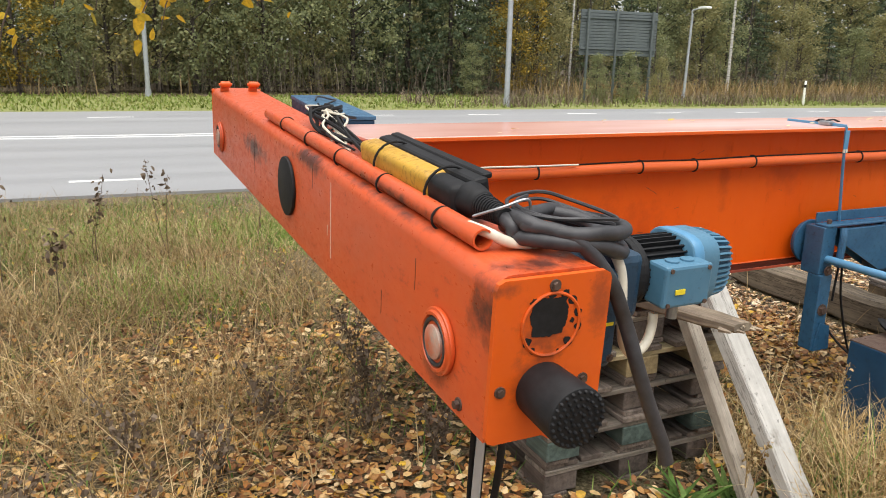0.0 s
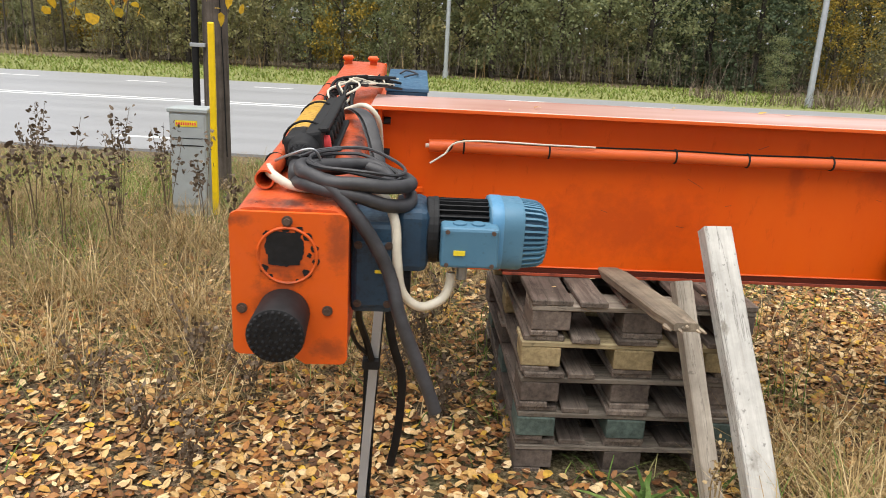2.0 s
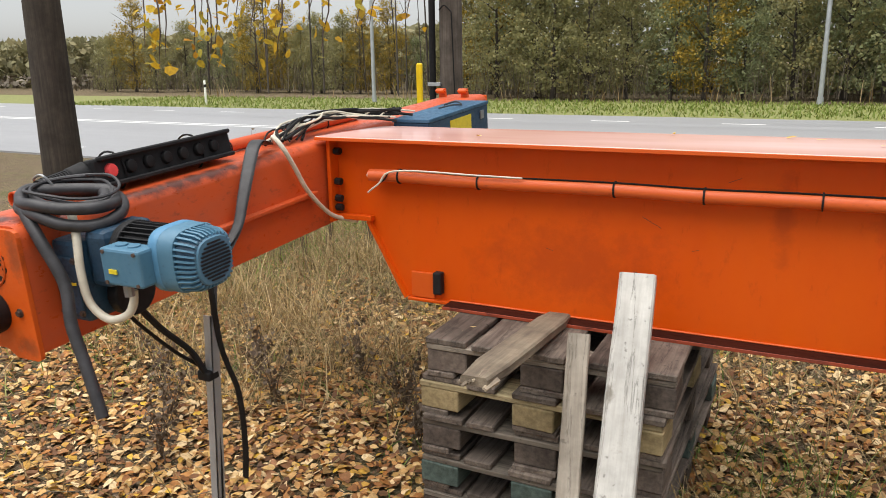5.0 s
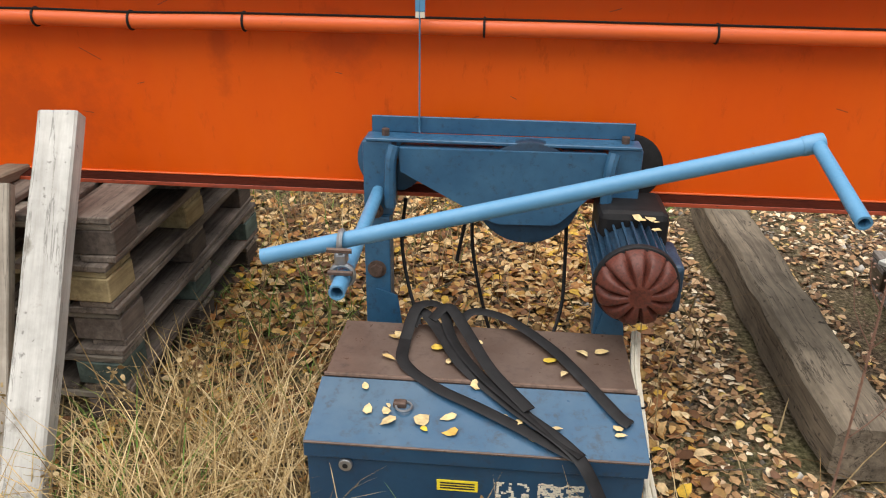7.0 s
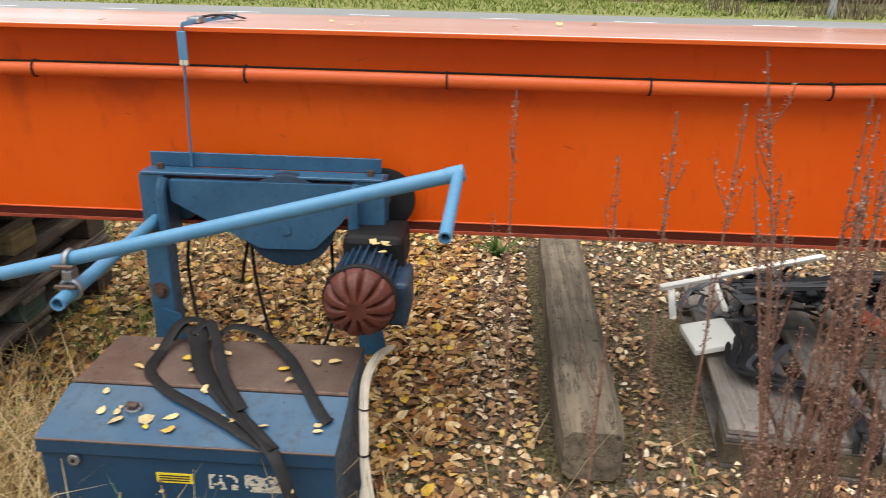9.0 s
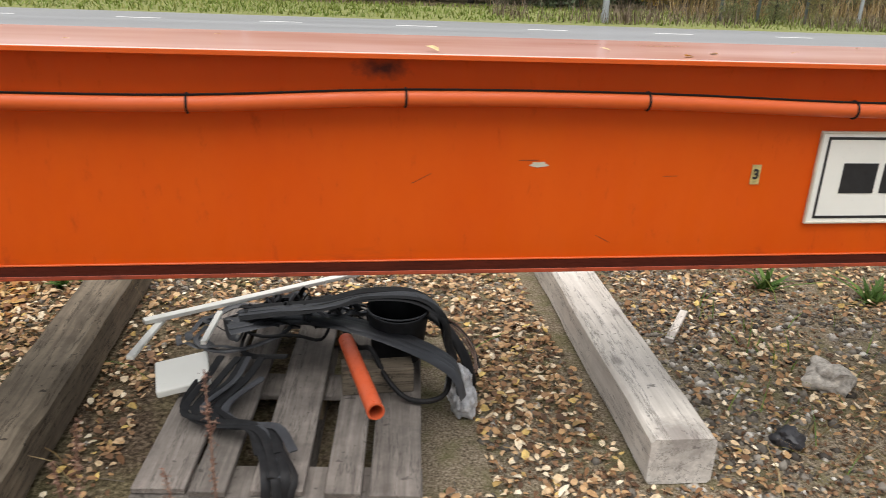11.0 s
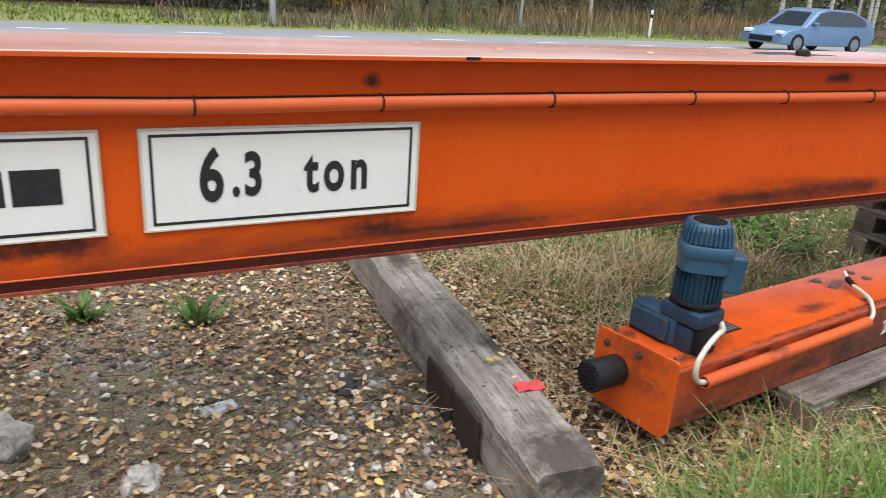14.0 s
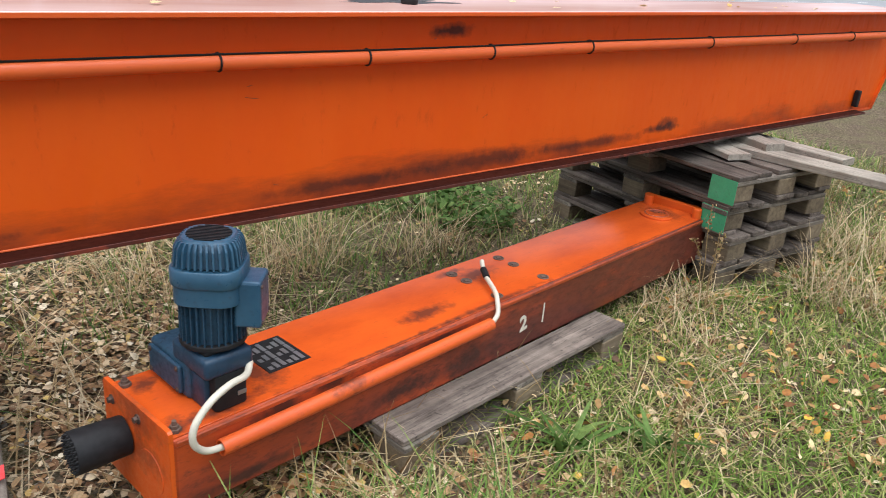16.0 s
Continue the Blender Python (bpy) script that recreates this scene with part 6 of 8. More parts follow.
single("cable_plug", box(2.60, 2.72, -0.83, -0.76, -0.012, 0.045, 0.012), BLACK, "black cable plug lying beside the steel box", "cable plug", smooth=False)

# ---- scrap on a pallet ----
build_pallet(pose(4.16, 0.27, -0.0125, 0, 0, -6), h=0.14, label="weathered grey pallet carrying scrap cables", mats=(SCRAP_BOARD, SCRAP_BOARD, BLOCK_WOOD))


PLASTIC = plain("dirty_clear_plastic", (0.46, 0.46, 0.47), 0.3, 0, 0.55, 30, 0.3)


def build_scrap():
    heap = thing("cable_heap", (4.2, 0.25, 0.13), "heap of black flat cables on a pallet", "cable heap")
    rng = random.Random(21)

    def jitter(pts, r):
        return [(x + rng.uniform(-r, r), y + rng.uniform(-r, r), z + rng.uniform(0, r)) for x, y, z in pts]

    # crumpled loops at the back
    for k in range(30):
        cx, cy = rng.uniform(3.90, 4.35), rng.uniform(0.38, 0.66)
        r, n = rng.uniform(0.05, 0.20), rng.randint(6, 9)
        a0, sweep = rng.uniform(0, 6.28), rng.uniform(1.5, 4.8)
        pts = []
        for j in range(n):
            a = a0 + sweep * j / (n - 1)
            x, y = cx + r * math.cos(a) * 1.25, cy + r * math.sin(a) * 0.7
            hump = 0.17 * math.exp(-((x - 4.15) ** 2 / 0.12 + (y - 0.5) ** 2 / 0.05))
            pts.append((x, y, 0.155 + hump * rng.uniform(0.3, 1.1) + 0.02 * rng.random()))
        part("flat_cable", tube(pts, rng.choice((0.006, 0.010, 0.015)), 7, per=4, flat=rng.choice((0.2, 0.3, 1.0))), rng.choice((CABLE_BLACK, BLACK, STRAP_GREY)), heap, smooth=True)
    # straps lying over the bucket
    for k in range(7):
        d = 0.016 * (k - 3)
        part("strap", tube(jitter([(3.92, 0.50 + d, 0.27), (4.06, 0.44 + d, 0.31), (4.22, 0.42 + d, 0.335), (4.37, 0.47 + d, 0.345), (4.55, 0.46 + d, 0.345), (4.635, 0.36 + d, 0.32), (4.66, 0.33 + d, 0.22), (4.68, 0.30 + 0.6 * d, 0.16)], 0.008), 0.017, 8, per=4, flat=0.16), rng.choice((CABLE_BLACK, CABLE_BLACK, STRAP_GREY)), heap, smooth=True)
    # broad grey straps in front of the bucket
    for k in range(4):
        d = 0.030 * (k - 1.5)
        part("strap", tube(jitter([(3.90, 0.40 + d, 0.27), (4.08, 0.45 + d, 0.28), (4.24, 0.42 + d, 0.275), (4.40, 0.33 + d, 0.27), (4.56, 0.20 + d, 0.26), (4.655, 0.12 + d, 0.225), (4.675, 0.11 + d, 0.15)], 0.006), 0.022, 8, per=4, flat=0.12), STRAP_GREY, heap, smooth=True)
    part("cable_loop", tube([(4.10, 0.55, 0.22), (4.26, 0.48, 0.235), (4.34, 0.36, 0.20), (4.385, 0.25, 0.245), (4.43, 0.135, 0.20), (4.49, 0.085, 0.152), (4.56, 0.06, 0.150), (4.62, 0.09, 0.155), (4.645, 0.16, 0.18), (4.63, 0.26, 0.22)], 0.009, 8), CABLE_BLACK, heap, smooth=True)
    # a knot of straps folded over the near edge
    for k in range(11):
        d = 0.022 * (k - 5)
        part("folded_strap", tube(jitter([(3.98 + d, 0.30, 0.20), (3.93 + d, 0.16, 0.19), (3.86 + 0.6 * d, 0.04, 0.165), (3.93 + 0.5 * d, -0.06, 0.172), (4.04 + 0.5 * d, -0.10, 0.178), (4.09 + 0.4 * d, -0.21, 0.168), (4.11 + 0.4 * d, -0.305, 0.155), (4.12 + 0.4 * d, -0.335, 0.10), (4.125 + 0.4 * d, -0.335, 0.045)][rng.randint(0, 2):9 - rng.randint(0, 4)], 0.014), rng.choice((0.010, 0.014)), 7, per=4, flat=0.25), rng.choice((CABLE_BLACK, STRAP_GREY, BLACK)), heap, smooth=True)
    # a thick end hanging to the ground and thin wires beyond it
    part("hanging_end", tube([(4.60, 0.50, 0.26), (4.66, 0.44, 0.235), (4.72, 0.35, 0.17), (4.748, 0.31, 0.09), (4.755, 0.30, 0.015)], 0.024, 10, flat=0.5), CABLE_BLACK, heap, smooth=True)
    for k in range(4):
        part("thin_wire", tube(jitter([(4.58, 0.62, 0.20), (4.66, 0.70, 0.14), (4.76, 0.70, 0.07), (4.815, 0.60, 0.03), (4.80, 0.48, 0.012), (4.73, 0.43, 0.010)], 0.02), 0.0042, 6), rng.choice((CABLE_BLACK, RUST)), heap, smooth=True)
    bucket = thing("black_bucket", (4.49, 0.405, 0.15), "open black plastic bucket among scrap straps", "bucket")
    b = bmesh.new()
    rings = []
    for r, z in ((0.088, 0.150), (0.092, 0.150), (0.110, 0.318), (0.114, 0.318), (0.114, 0.328), (0.106, 0.328), (0.086, 0.160)):
        rings.append([b.verts.new((4.49 + r * math.cos(6.28318 * k / 32), 0.405 + r * math.sin(6.28318 * k / 32), z + 0.10 * r * math.sin(6.28318 * k / 32))) for k in range(32)])
    for p, q in zip(rings, rings[1:]):
        for k in range(32):
            b.faces.new((p[k], p[(k + 1) % 32], q[(k + 1) % 32], q[k]))
    b.faces.new(rings[0][::-1])
    b.faces.new(rings[-1])
    part("pail", b, BLACK, bucket, smooth=True)
    part("rim_bead", torus_ring((4.49, 0.405, 0.329), 0.111, 0.003, "z", 36), STRAP_GREY, bucket, "worn grey rim", smooth=True)
    single("orange_tube", pipe((4.300, 0.235, 0.292), (4.372, -0.275, 0.335), 0.025, 0.005), ORANGE_OLD, "short faded orange tube on the scrap", "tube")
    beam("wooden_block", (4.285, 0.188, 0.176), (4.522, 0.198, 0.176), 0.085, 0.092, SLEEPER_DARK, "grey wooden block on the scrap pallet", "wooden block", bevel=0.004, wobble=0.02)
    fr = thing("scrap_bracket", (3.75, 0.62, 0.13), "dirty white metal frame among the scrap", "metal frame")
    part("long_strip", box(-0.44, 0.44, -0.016, 0.016, 0, 0.016, 0.003, m=pose(4.0, 0.62, 0.285, 0, 0, 28)), WHITE_PLATE, fr)
    part("side_strip", box(-0.14, 0.14, -0.012, 0.012, 0, 0.014, 0.003, m=pose(3.64, 0.32, 0.27, 0, 0, 80)), WHITE_PLATE, fr)
    part("side_strip", box(-0.12, 0.12, -0.01, 0.01, 0, 0.014, 0.003, m=pose(3.84, 0.40, 0.265, 0, 0, 84)), WHITE_PLATE, fr)
    part("white_panel", box(3.60, 3.77, 0.15, 0.30, 0.225, 0.255, 0.006, m=Matrix.Translation((3.74, 0.45, 0.2)) @ Euler((radians(12), radians(-8), radians(10))).to_matrix().to_4x4() @ Matrix.Translation((-3.7, -0.45, -0.2))), WHITE_PLATE, fr, "scuffed white panel")
    rag = bmesh.new()
    bmesh.ops.create_icosphere(rag, subdivisions=5, radius=0.05)
    for v in rag.verts:
        k = 1 + 0.55 * noise.noise(v.co * 22) + 0.35 * abs(noise.noise(v.co * 60 + Vector((3, 1, 0)))) - 0.25 * abs(noise.noise(v.co * 35))
        v.co = Vector((v.co.x * k * 1.0, v.co.y * k * 1.2, max(-0.09, v.co.z * k * 1.9)))
    rag.transform(Matrix.Translation((4.70, 0.22, 0.085)))
    single("white_rag", rag, PLASTIC, "crumpled dirty white plastic by the pallet", "rag")


build_scrap()

# ---- spare carriage lying on its side ----
SPARE = pose(8.098, -0.405, 0.128, 0, 0.5, 7.4)


def build_spare():
    s = thing("spare_carriage", None, "orange end carriage lying on its side on a pallet", "end carriage", m=SPARE)
    L, hw, H = 2.80, 0.168, 0.222
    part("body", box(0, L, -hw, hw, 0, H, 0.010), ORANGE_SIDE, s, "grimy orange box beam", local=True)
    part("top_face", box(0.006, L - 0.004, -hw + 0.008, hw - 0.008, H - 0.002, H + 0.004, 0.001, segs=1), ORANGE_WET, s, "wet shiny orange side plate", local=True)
    part("edge_lip", box(0.01, L - 0.01, -hw - 0.004, -hw + 0.018, H - 0.02, H - 0.004, 0.003, segs=1), ORANGE_GRIME, s, local=True)
    b = prism([(-0.175, -0.03), (-0.175, H + 0.012), (-0.168, H + 0.022), (0.168, H + 0.034), (0.175, H + 0.028), (0.175, 0.0), (0.15, -0.03)], -0.012, 0.0)
    b.transform(Matrix.Rotation(radians(-90), 4, "Z"))
    part("end_plate", b, ORANGE_END, s, "bright orange end plate", local=True)
    for y in (-0.135, 0.125):
        b = cyl((0.024, y, H + 0.002), (0.024, y, H + 0.013), 0.017, seg=6)
        cyl((0.024, y, H + 0.013), (0.024, y, H + 0.021), 0.011, seg=6, bm=b)
        cyl((0.024, y, H + 0.021), (0.024, y, H + 0.033), 0.006, seg=10, bm=b)
        part("anchor_bolt", b, RUST, s, "rusty upright bolt", local=True)
    part("disc_mark", cyl((-0.0005, -0.072, 0.085), (-0.014, -0.072, 0.085), 0.062, seg=32, bevel=0.001), ORANGE_END, s, local=True)
    for y, z in ((0.125, 0.20), (-0.02, 0.215)):
        bolt_at(s, (-0.012, y, z), (-1, 0, 0), 0.009)
    build_buffer(s, (-0.012, 0.062, 0.125), 0.135, 0.057, (-1, 0.05, 0.0))
    # gearbox and standing motor
    gb = part("gearbox", box(0.112, 0.205, -0.045, 0.155, H + 0.004, H + 0.112, 0.014, segs=3), BLUE_DIRTY, s, "dark blue gearbox", local=True, smooth=True)
    part("gear_cover", box(0.100, 0.113, -0.022, 0.140, H + 0.018, H + 0.098, 0.005), BLUE_DIRTY, gb, "bolted side cover", local=True)
    for y, z in ((-0.010, 0.028), (0.128, 0.028), (-0.010, 0.088), (0.128, 0.088)):
        bolt_at(gb, (0.101, y, H + z), (-1, 0, 0), 0.005, 0.005)
    part("gear_foot", box(0.134, 0.226, -0.138, -0.03, H + 0.004, H + 0.108, 0.009, segs=2), BLACK, gb, "oily black lower housing", local=True, smooth=True)
    part("gear_step", box(0.120, 0.150, -0.110, -0.04, H + 0.004, H + 0.095, 0.008, segs=2), BLUE_DARK, gb, local=True, smooth=True)
    part("gear_top", box(0.110, 0.247, -0.138, 0.030, H + 0.102, H + 0.160, 0.013, segs=3), BLUE_DARK, gb, "oily blue upper housing", local=True, smooth=True)
    part("gear_neck", box(0.122, 0.238, -0.118, 0.012, H + 0.155, H + 0.180, 0.010, segs=2), BLACK, gb, local=True, smooth=True)
    part("gear_tag", box(0.196, 0.221, -0.1405, -0.1385, H + 0.036, H + 0.048), STEEL, gb, local=True)
    m = Matrix.Translation((0.182, -0.056, H + 0.184)) @ Matrix.Rotation(radians(-90), 4, "Y") @ Matrix.Rotation(radians(45), 4, "X")
    motor = build_motor(s, m, 0.0745, 0.268, BLUE_DARK_FAN, BLUE_DIRTY, -1, ((0.40, 1.06), (0.41, 1.10), (0.585, 1.10), (0.59, 1.16), (0.60, 1.18), (0.735, 1.18), (0.75, 1.14)), (0.16, 0.62))
    tag = box(0.124, 0.150, -0.034, 0.034, -0.0836, -0.0815, 0.0005, segs=1)
    tag.transform(m @ Matrix.Rotation(radians(-90), 4, "X"))
    part("plain_label", tag, STEEL, motor, "worn grey label", local=True)
    part("nameplate", box(0.345, 0.485, -0.06, 0.105, H + 0.0045, H + 0.0065, 0.0004, segs=1), BLACK, s, "black data plate with pale print", local=True)
    for i in range(6):
        for j in range(3):
            w = 0.018 + 0.014 * ((i * 7 + j * 3) % 3)
            part("print_bar", box(0.355 + 0.021 * i, 0.368 + 0.021 * i, -0.05 + 0.05 * j, -0.05 + 0.05 * j + w, H + 0.0065, H + 0.0072), STEEL, s, local=True)
    # conduit on the near side
    part("conduit", pipe((0.11, -hw - 0.028, H - 0.052), (1.13, -hw - 0.028, H - 0.040), 0.022), SPARE_PIPE, s, "orange conduit along the side", local=True, smooth=True)
    hose = [(0.240, -0.128, H + 0.112), (0.205, -0.165, H + 0.104), (0.145, -0.190, H + 0.112), (0.082, -0.206, H + 0.096), (0.036, -0.212, H + 0.052), (0.032, -0.212, H + 0.004), (0.066, -0.206, H - 0.034), (0.118, -0.196, H - 0.052)]
    part("hose", tube(hose, 0.0092, 10), CREAM, s, "cream plastic hose", local=True, smooth=True)
    part("hose", tube([(1.13, -hw - 0.028, H - 0.04), (1.165, -hw - 0.025, H - 0.015), (1.195, -hw + 0.006, H + 0.018), (1.225, -0.125, H + 0.028), (1.265, -0.065, H + 0.030), (1.300, -0.010, H + 0.034), (1.345, 0.045, H + 0.055)], 0.0085, 10), CREAM, s, "cream plastic hose", local=True, smooth=True)
    part("hose_tie", tube([(1.285, -0.035, H + 0.032), (1.318, 0.012, H + 0.040)], 0.0125, 10), BLACK, s, "black tape on the hose", local=True)
    for x, y in ((1.25, 0.104), (1.25, 0.030), (1.517, 0.102), (1.516, 0.025), (1.514, -0.120), (1.245, -0.120)):
        d = part("plug", cyl((x, y, H + 0.003), (x, y, H + 0.0055), 0.019, seg=20), BOLT, s, local=True)
        part("plug_rim", torus_ring((x, y, H + 0.0055), 0.020, 0.0025, "z", 22), RUST, d, local=True)
        part("plug_head", cyl((x, y, H + 0.005), (x, y, H + 0.0085), 0.010, seg=6), RUST, d, local=True)
    part("bearing_cover", cyl((2.57, -0.005, H + 0.003), (2.57, -0.005, H + 0.014), 0.078, seg=36, bevel=0.003), ORANGE_WET, s, local=True, smooth=True)
    part("bearing_rim", torus_ring((2.57, -0.005, H + 0.014), 0.055, 0.004, "z", 32), ORANGE_GRIME, s, local=True)
    part("far_lip", box(2.75, 2.78, -hw, hw, H + 0.002, H + 0.04, 0.004), ORANGE_END, s, local=True)
    for y in (-0.14, 0.12):
        part("far_lug", cyl((2.71, y, H + 0.002), (2.71, y, H + 0.05), 0.022, seg=16, bevel=0.004), ORANGE_END, s, local=True)
    m2 = SPARE @ Matrix.Translation((1.355, -hw - 0.0015, 0.10)) @ Euler((radians(90), 0, 0)).to_matrix().to_4x4() @ Matrix.Rotation(radians(8), 4, "Z")
    lettering("2", 0.085, m2, CREAM, s, "painted_number", 0.0008)
    part("paint_stroke", box(1.47, 1.478, -hw - 0.002, -hw - 0.0005, 0.07, 0.15), CREAM, s, local=True)
    return s


SPARE_PIPE = paint("grimy_conduit_paint", (0.70, 0.11, 0.014), (0.55, 0.085, 0.016), (0.09, 0.032, 0.022), 0.34, 0.62, 0.5, 5, (0.5, 1, 1), 0.68)
stained(SPARE_PIPE, ((0.52, -0.19, 0.19, 0.10, 0.05, 0.05), (0.95, -0.19, 0.16, 0.14, 0.05, 0.02)), (0.05, 0.02, 0.014), 18, 0.85)
BLUE_DARK_FAN = paint("fan_cover_blue", (0.018, 0.064, 0.115), (0.044, 0.112, 0.175), (0.022, 0.026, 0.03), 0.3, 0.62, 0.5, 5, (1, 1, 1), 0.70)
build_spare()
build_pallet(pose(9.313, -0.163, -0.0125, 0, 0, -83), h=0.135, label="grey pallet under the spare carriage")

# planks on the far stack
for k, (p0, p1, w, h) in enumerate((
    ((11.08, -0.2, 0.60), (11.48, 0.9, 0.60), 0.14, 0.03), ((11.33, -0.24, 0.612), (11.68, 0.88, 0.612), 0.12, 0.075),
    ((11.23, 0.68, 0.590), (11.36, -0.92, 0.597), 0.15, 0.04), ((11.63, 0.73, 0.592), (11.56, -0.51, 0.597), 0.12, 0.035), ((11.13, 0.0, 0.628), (11.93, 0.13, 0.628), 0.10, 0.03))):
    beam("plank", p0, p1, w, h, BOARD_WOOD, "weathered grey plank laid on the pallet stack", "plank", "planks on the far stack", roll=90 if k == 4 else 0, bevel=0.004)
b = box(-0.4012, -0.3985, -0.6, -0.456, 0.012, 0.128)
green = mesh_of("green_face", b, GREEN_PAINT)
for p in RIGHT[2:]:
    piece("green_face", green, p, Matrix.Identity(4), "green painted block face")
# ---- far things along the road ----


def lamp_post(x, y, height, r, lean=0.0, lamp=False):
    p = thing("lamp_post", (x, y, -0.14), "slim grey galvanised lamp post on the grass verge", "lamp post", "lamp posts along the road")
    part("pole", cyl((x, y, -0.16), (x + lean * height, y, height), r, r * 0.72, 16), GALV, p, smooth=True)
    part("base_sleeve", cyl((x, y, -0.16), (x, y, 0.16), r * 1.35, r * 1.25, 16), GALV, p, smooth=True)
    part("arm", tube([(x + lean * height, y, height - 0.05), (x + lean * height, y, height + 0.15), (x + 0.25, y - 0.3, height + 0.25)], r * 0.5, 8), GALV, p, smooth=True)
    part("lamp_head", box(x + 0.1, x + 0.42, y - 0.75, y - 0.25, height + 0.2, height + 0.3, 0.03), GALV if not lamp else LAMP_WHITE, p)


lamp_post(1.19, 27.25, 8.0, 0.085)
lamp_post(12.60, 21.45, 8.0, 0.10)
lamp_post(23.0, 24.1, 3.55, 0.065, 0.02, True)
lamp_post(44.0, 25.0, 8.0, 0.085)
lamp_post(-16.0, 26.0, 8.0, 0.085)


def road_sign():
    s = thing("road_sign", (19.2, 24.0, -0.14), "large traffic sign seen from its ribbed grey back", "traffic sign")
    m = Matrix.Translation((19.2, 24, -0.13)) @ Matrix.Rotation(radians(-3), 4, "Z") @ Matrix.Translation((-19.2, -24, 0))
    for i in range(15):
        z = 1.86 + 0.118 * i
        part("sheet_rib", box(17.35, 21.05, 23.99, 24.02, z, z + 0.10, 0.006, segs=1, m=m), SIGN_BACK, s)
    part("sheet", box(17.35, 21.05, 24.021, 24.03, 1.86, 3.63, m=m), SIGN_BACK, s)
    for z in (2.1, 3.3):
        part("cross_bar", box(17.35, 21.05, 23.93, 23.985, z, z + 0.07, m=m), SIGN_BACK, s)
    for x in (17.65, 19.0, 20.75):
        part("post", box(x - 0.04, x + 0.04, 23.85, 23.93, -0.02, 3.66, m=m), SIGN_BACK, s)


road_sign()


def marker_post(x, y):
    p = thing("marker_post", (x, y, -0.14), "white plastic road marker post with dark band", "marker post", "marker posts along the road")
    part("post", cyl((x, y, -0.16), (x, y, 0.90), 0.055, 0.045, 12, bevel=0.01), WHITE_PLATE, p, smooth=True)
    part("band", cyl((x, y, 0.62), (x, y, 0.74), 0.0505, 0.049, 12), BLACK, p)


marker_post(26.9, 21.1)
marker_post(-22.0, 22.3)

pole = thing("utility_pole", (-1.865, 4.55, -0.02), "dark brown wooden utility pole with black cable pipe", "utility pole")
part("pole", cyl((-1.865, 4.55, -0.02), (-1.865, 4.55, 8.5), 0.118, 0.09, 24), POLE_WOOD, pole, smooth=True)
part("cable_pipe", cyl((-2.03, 4.47, -0.02), (-2.03, 4.47, 3.4), 0.033, seg=12), CABLE_BLACK, pole, "black cable pipe", smooth=True)
part("pipe_clip", box(-2.07, -1.93, 4.43, 4.47, 1.30, 1.335, 0.004), GALV, pole)
part("stay_wire", tube([(-1.80, 4.43, 2.0), (-1.775, 4.44, 1.2), (-1.76, 4.45, 0.3)], 0.006, 6), CABLE_BLACK, pole)
part("staple", tube([(-1.93, 4.43, 2.02), (-1.87, 4.42, 2.06), (-1.80, 4.43, 2.0)], 0.006, 6), CABLE_BLACK, pole)
cover = thing("yellow_marker", (-1.618, 3.43, -0.02), "tall yellow plastic cable cover beside the cabinet", "marker")
part("profile", box(-1.645, -1.592, 3.41, 3.445, -0.02, 1.525, 0.012, m=None), YELLOW_POST, cover)
cab = thing("roadside_cabinet", (-1.83, 3.6, -0.07), "grey roadside cable cabinet with yellow sticker", "cabinet")
part("body", box(-2.015, -1.72, 3.455, 3.71, -0.02, 0.865, 0.006), GREY_CAB, cab)
part("roof", box(-2.03, -1.705, 3.44, 3.725, 0.866, 0.90, 0.008), GREY_CAB, cab)
dr = part("door", box(-2.0, -1.735, 3.446, 3.454, 0.10, 0.85, 0.003), GREY_CAB, cab)
st = part("sticker", box(-1.965, -1.79, 3.443, 3.4455, 0.755, 0.805), YELLOW_TAPE, dr, "yellow warning strip")
for k in range(9):
    part("print_bar", box(-1.957 + 0.018 * k, -1.946 + 0.018 * k, 3.4420, 3.4428, 0.768, 0.79), RED, st)
part("groove", box(-1.99, -1.745, 3.4435, 3.4455, 0.60, 0.608), BLACK, dr)
part("groove", box(-1.99, -1.745, 3.4435, 3.4455, 0.66, 0.666), BLACK, dr)
cab.matrix_basis = pose(-1.78, 3.55, -0.12)


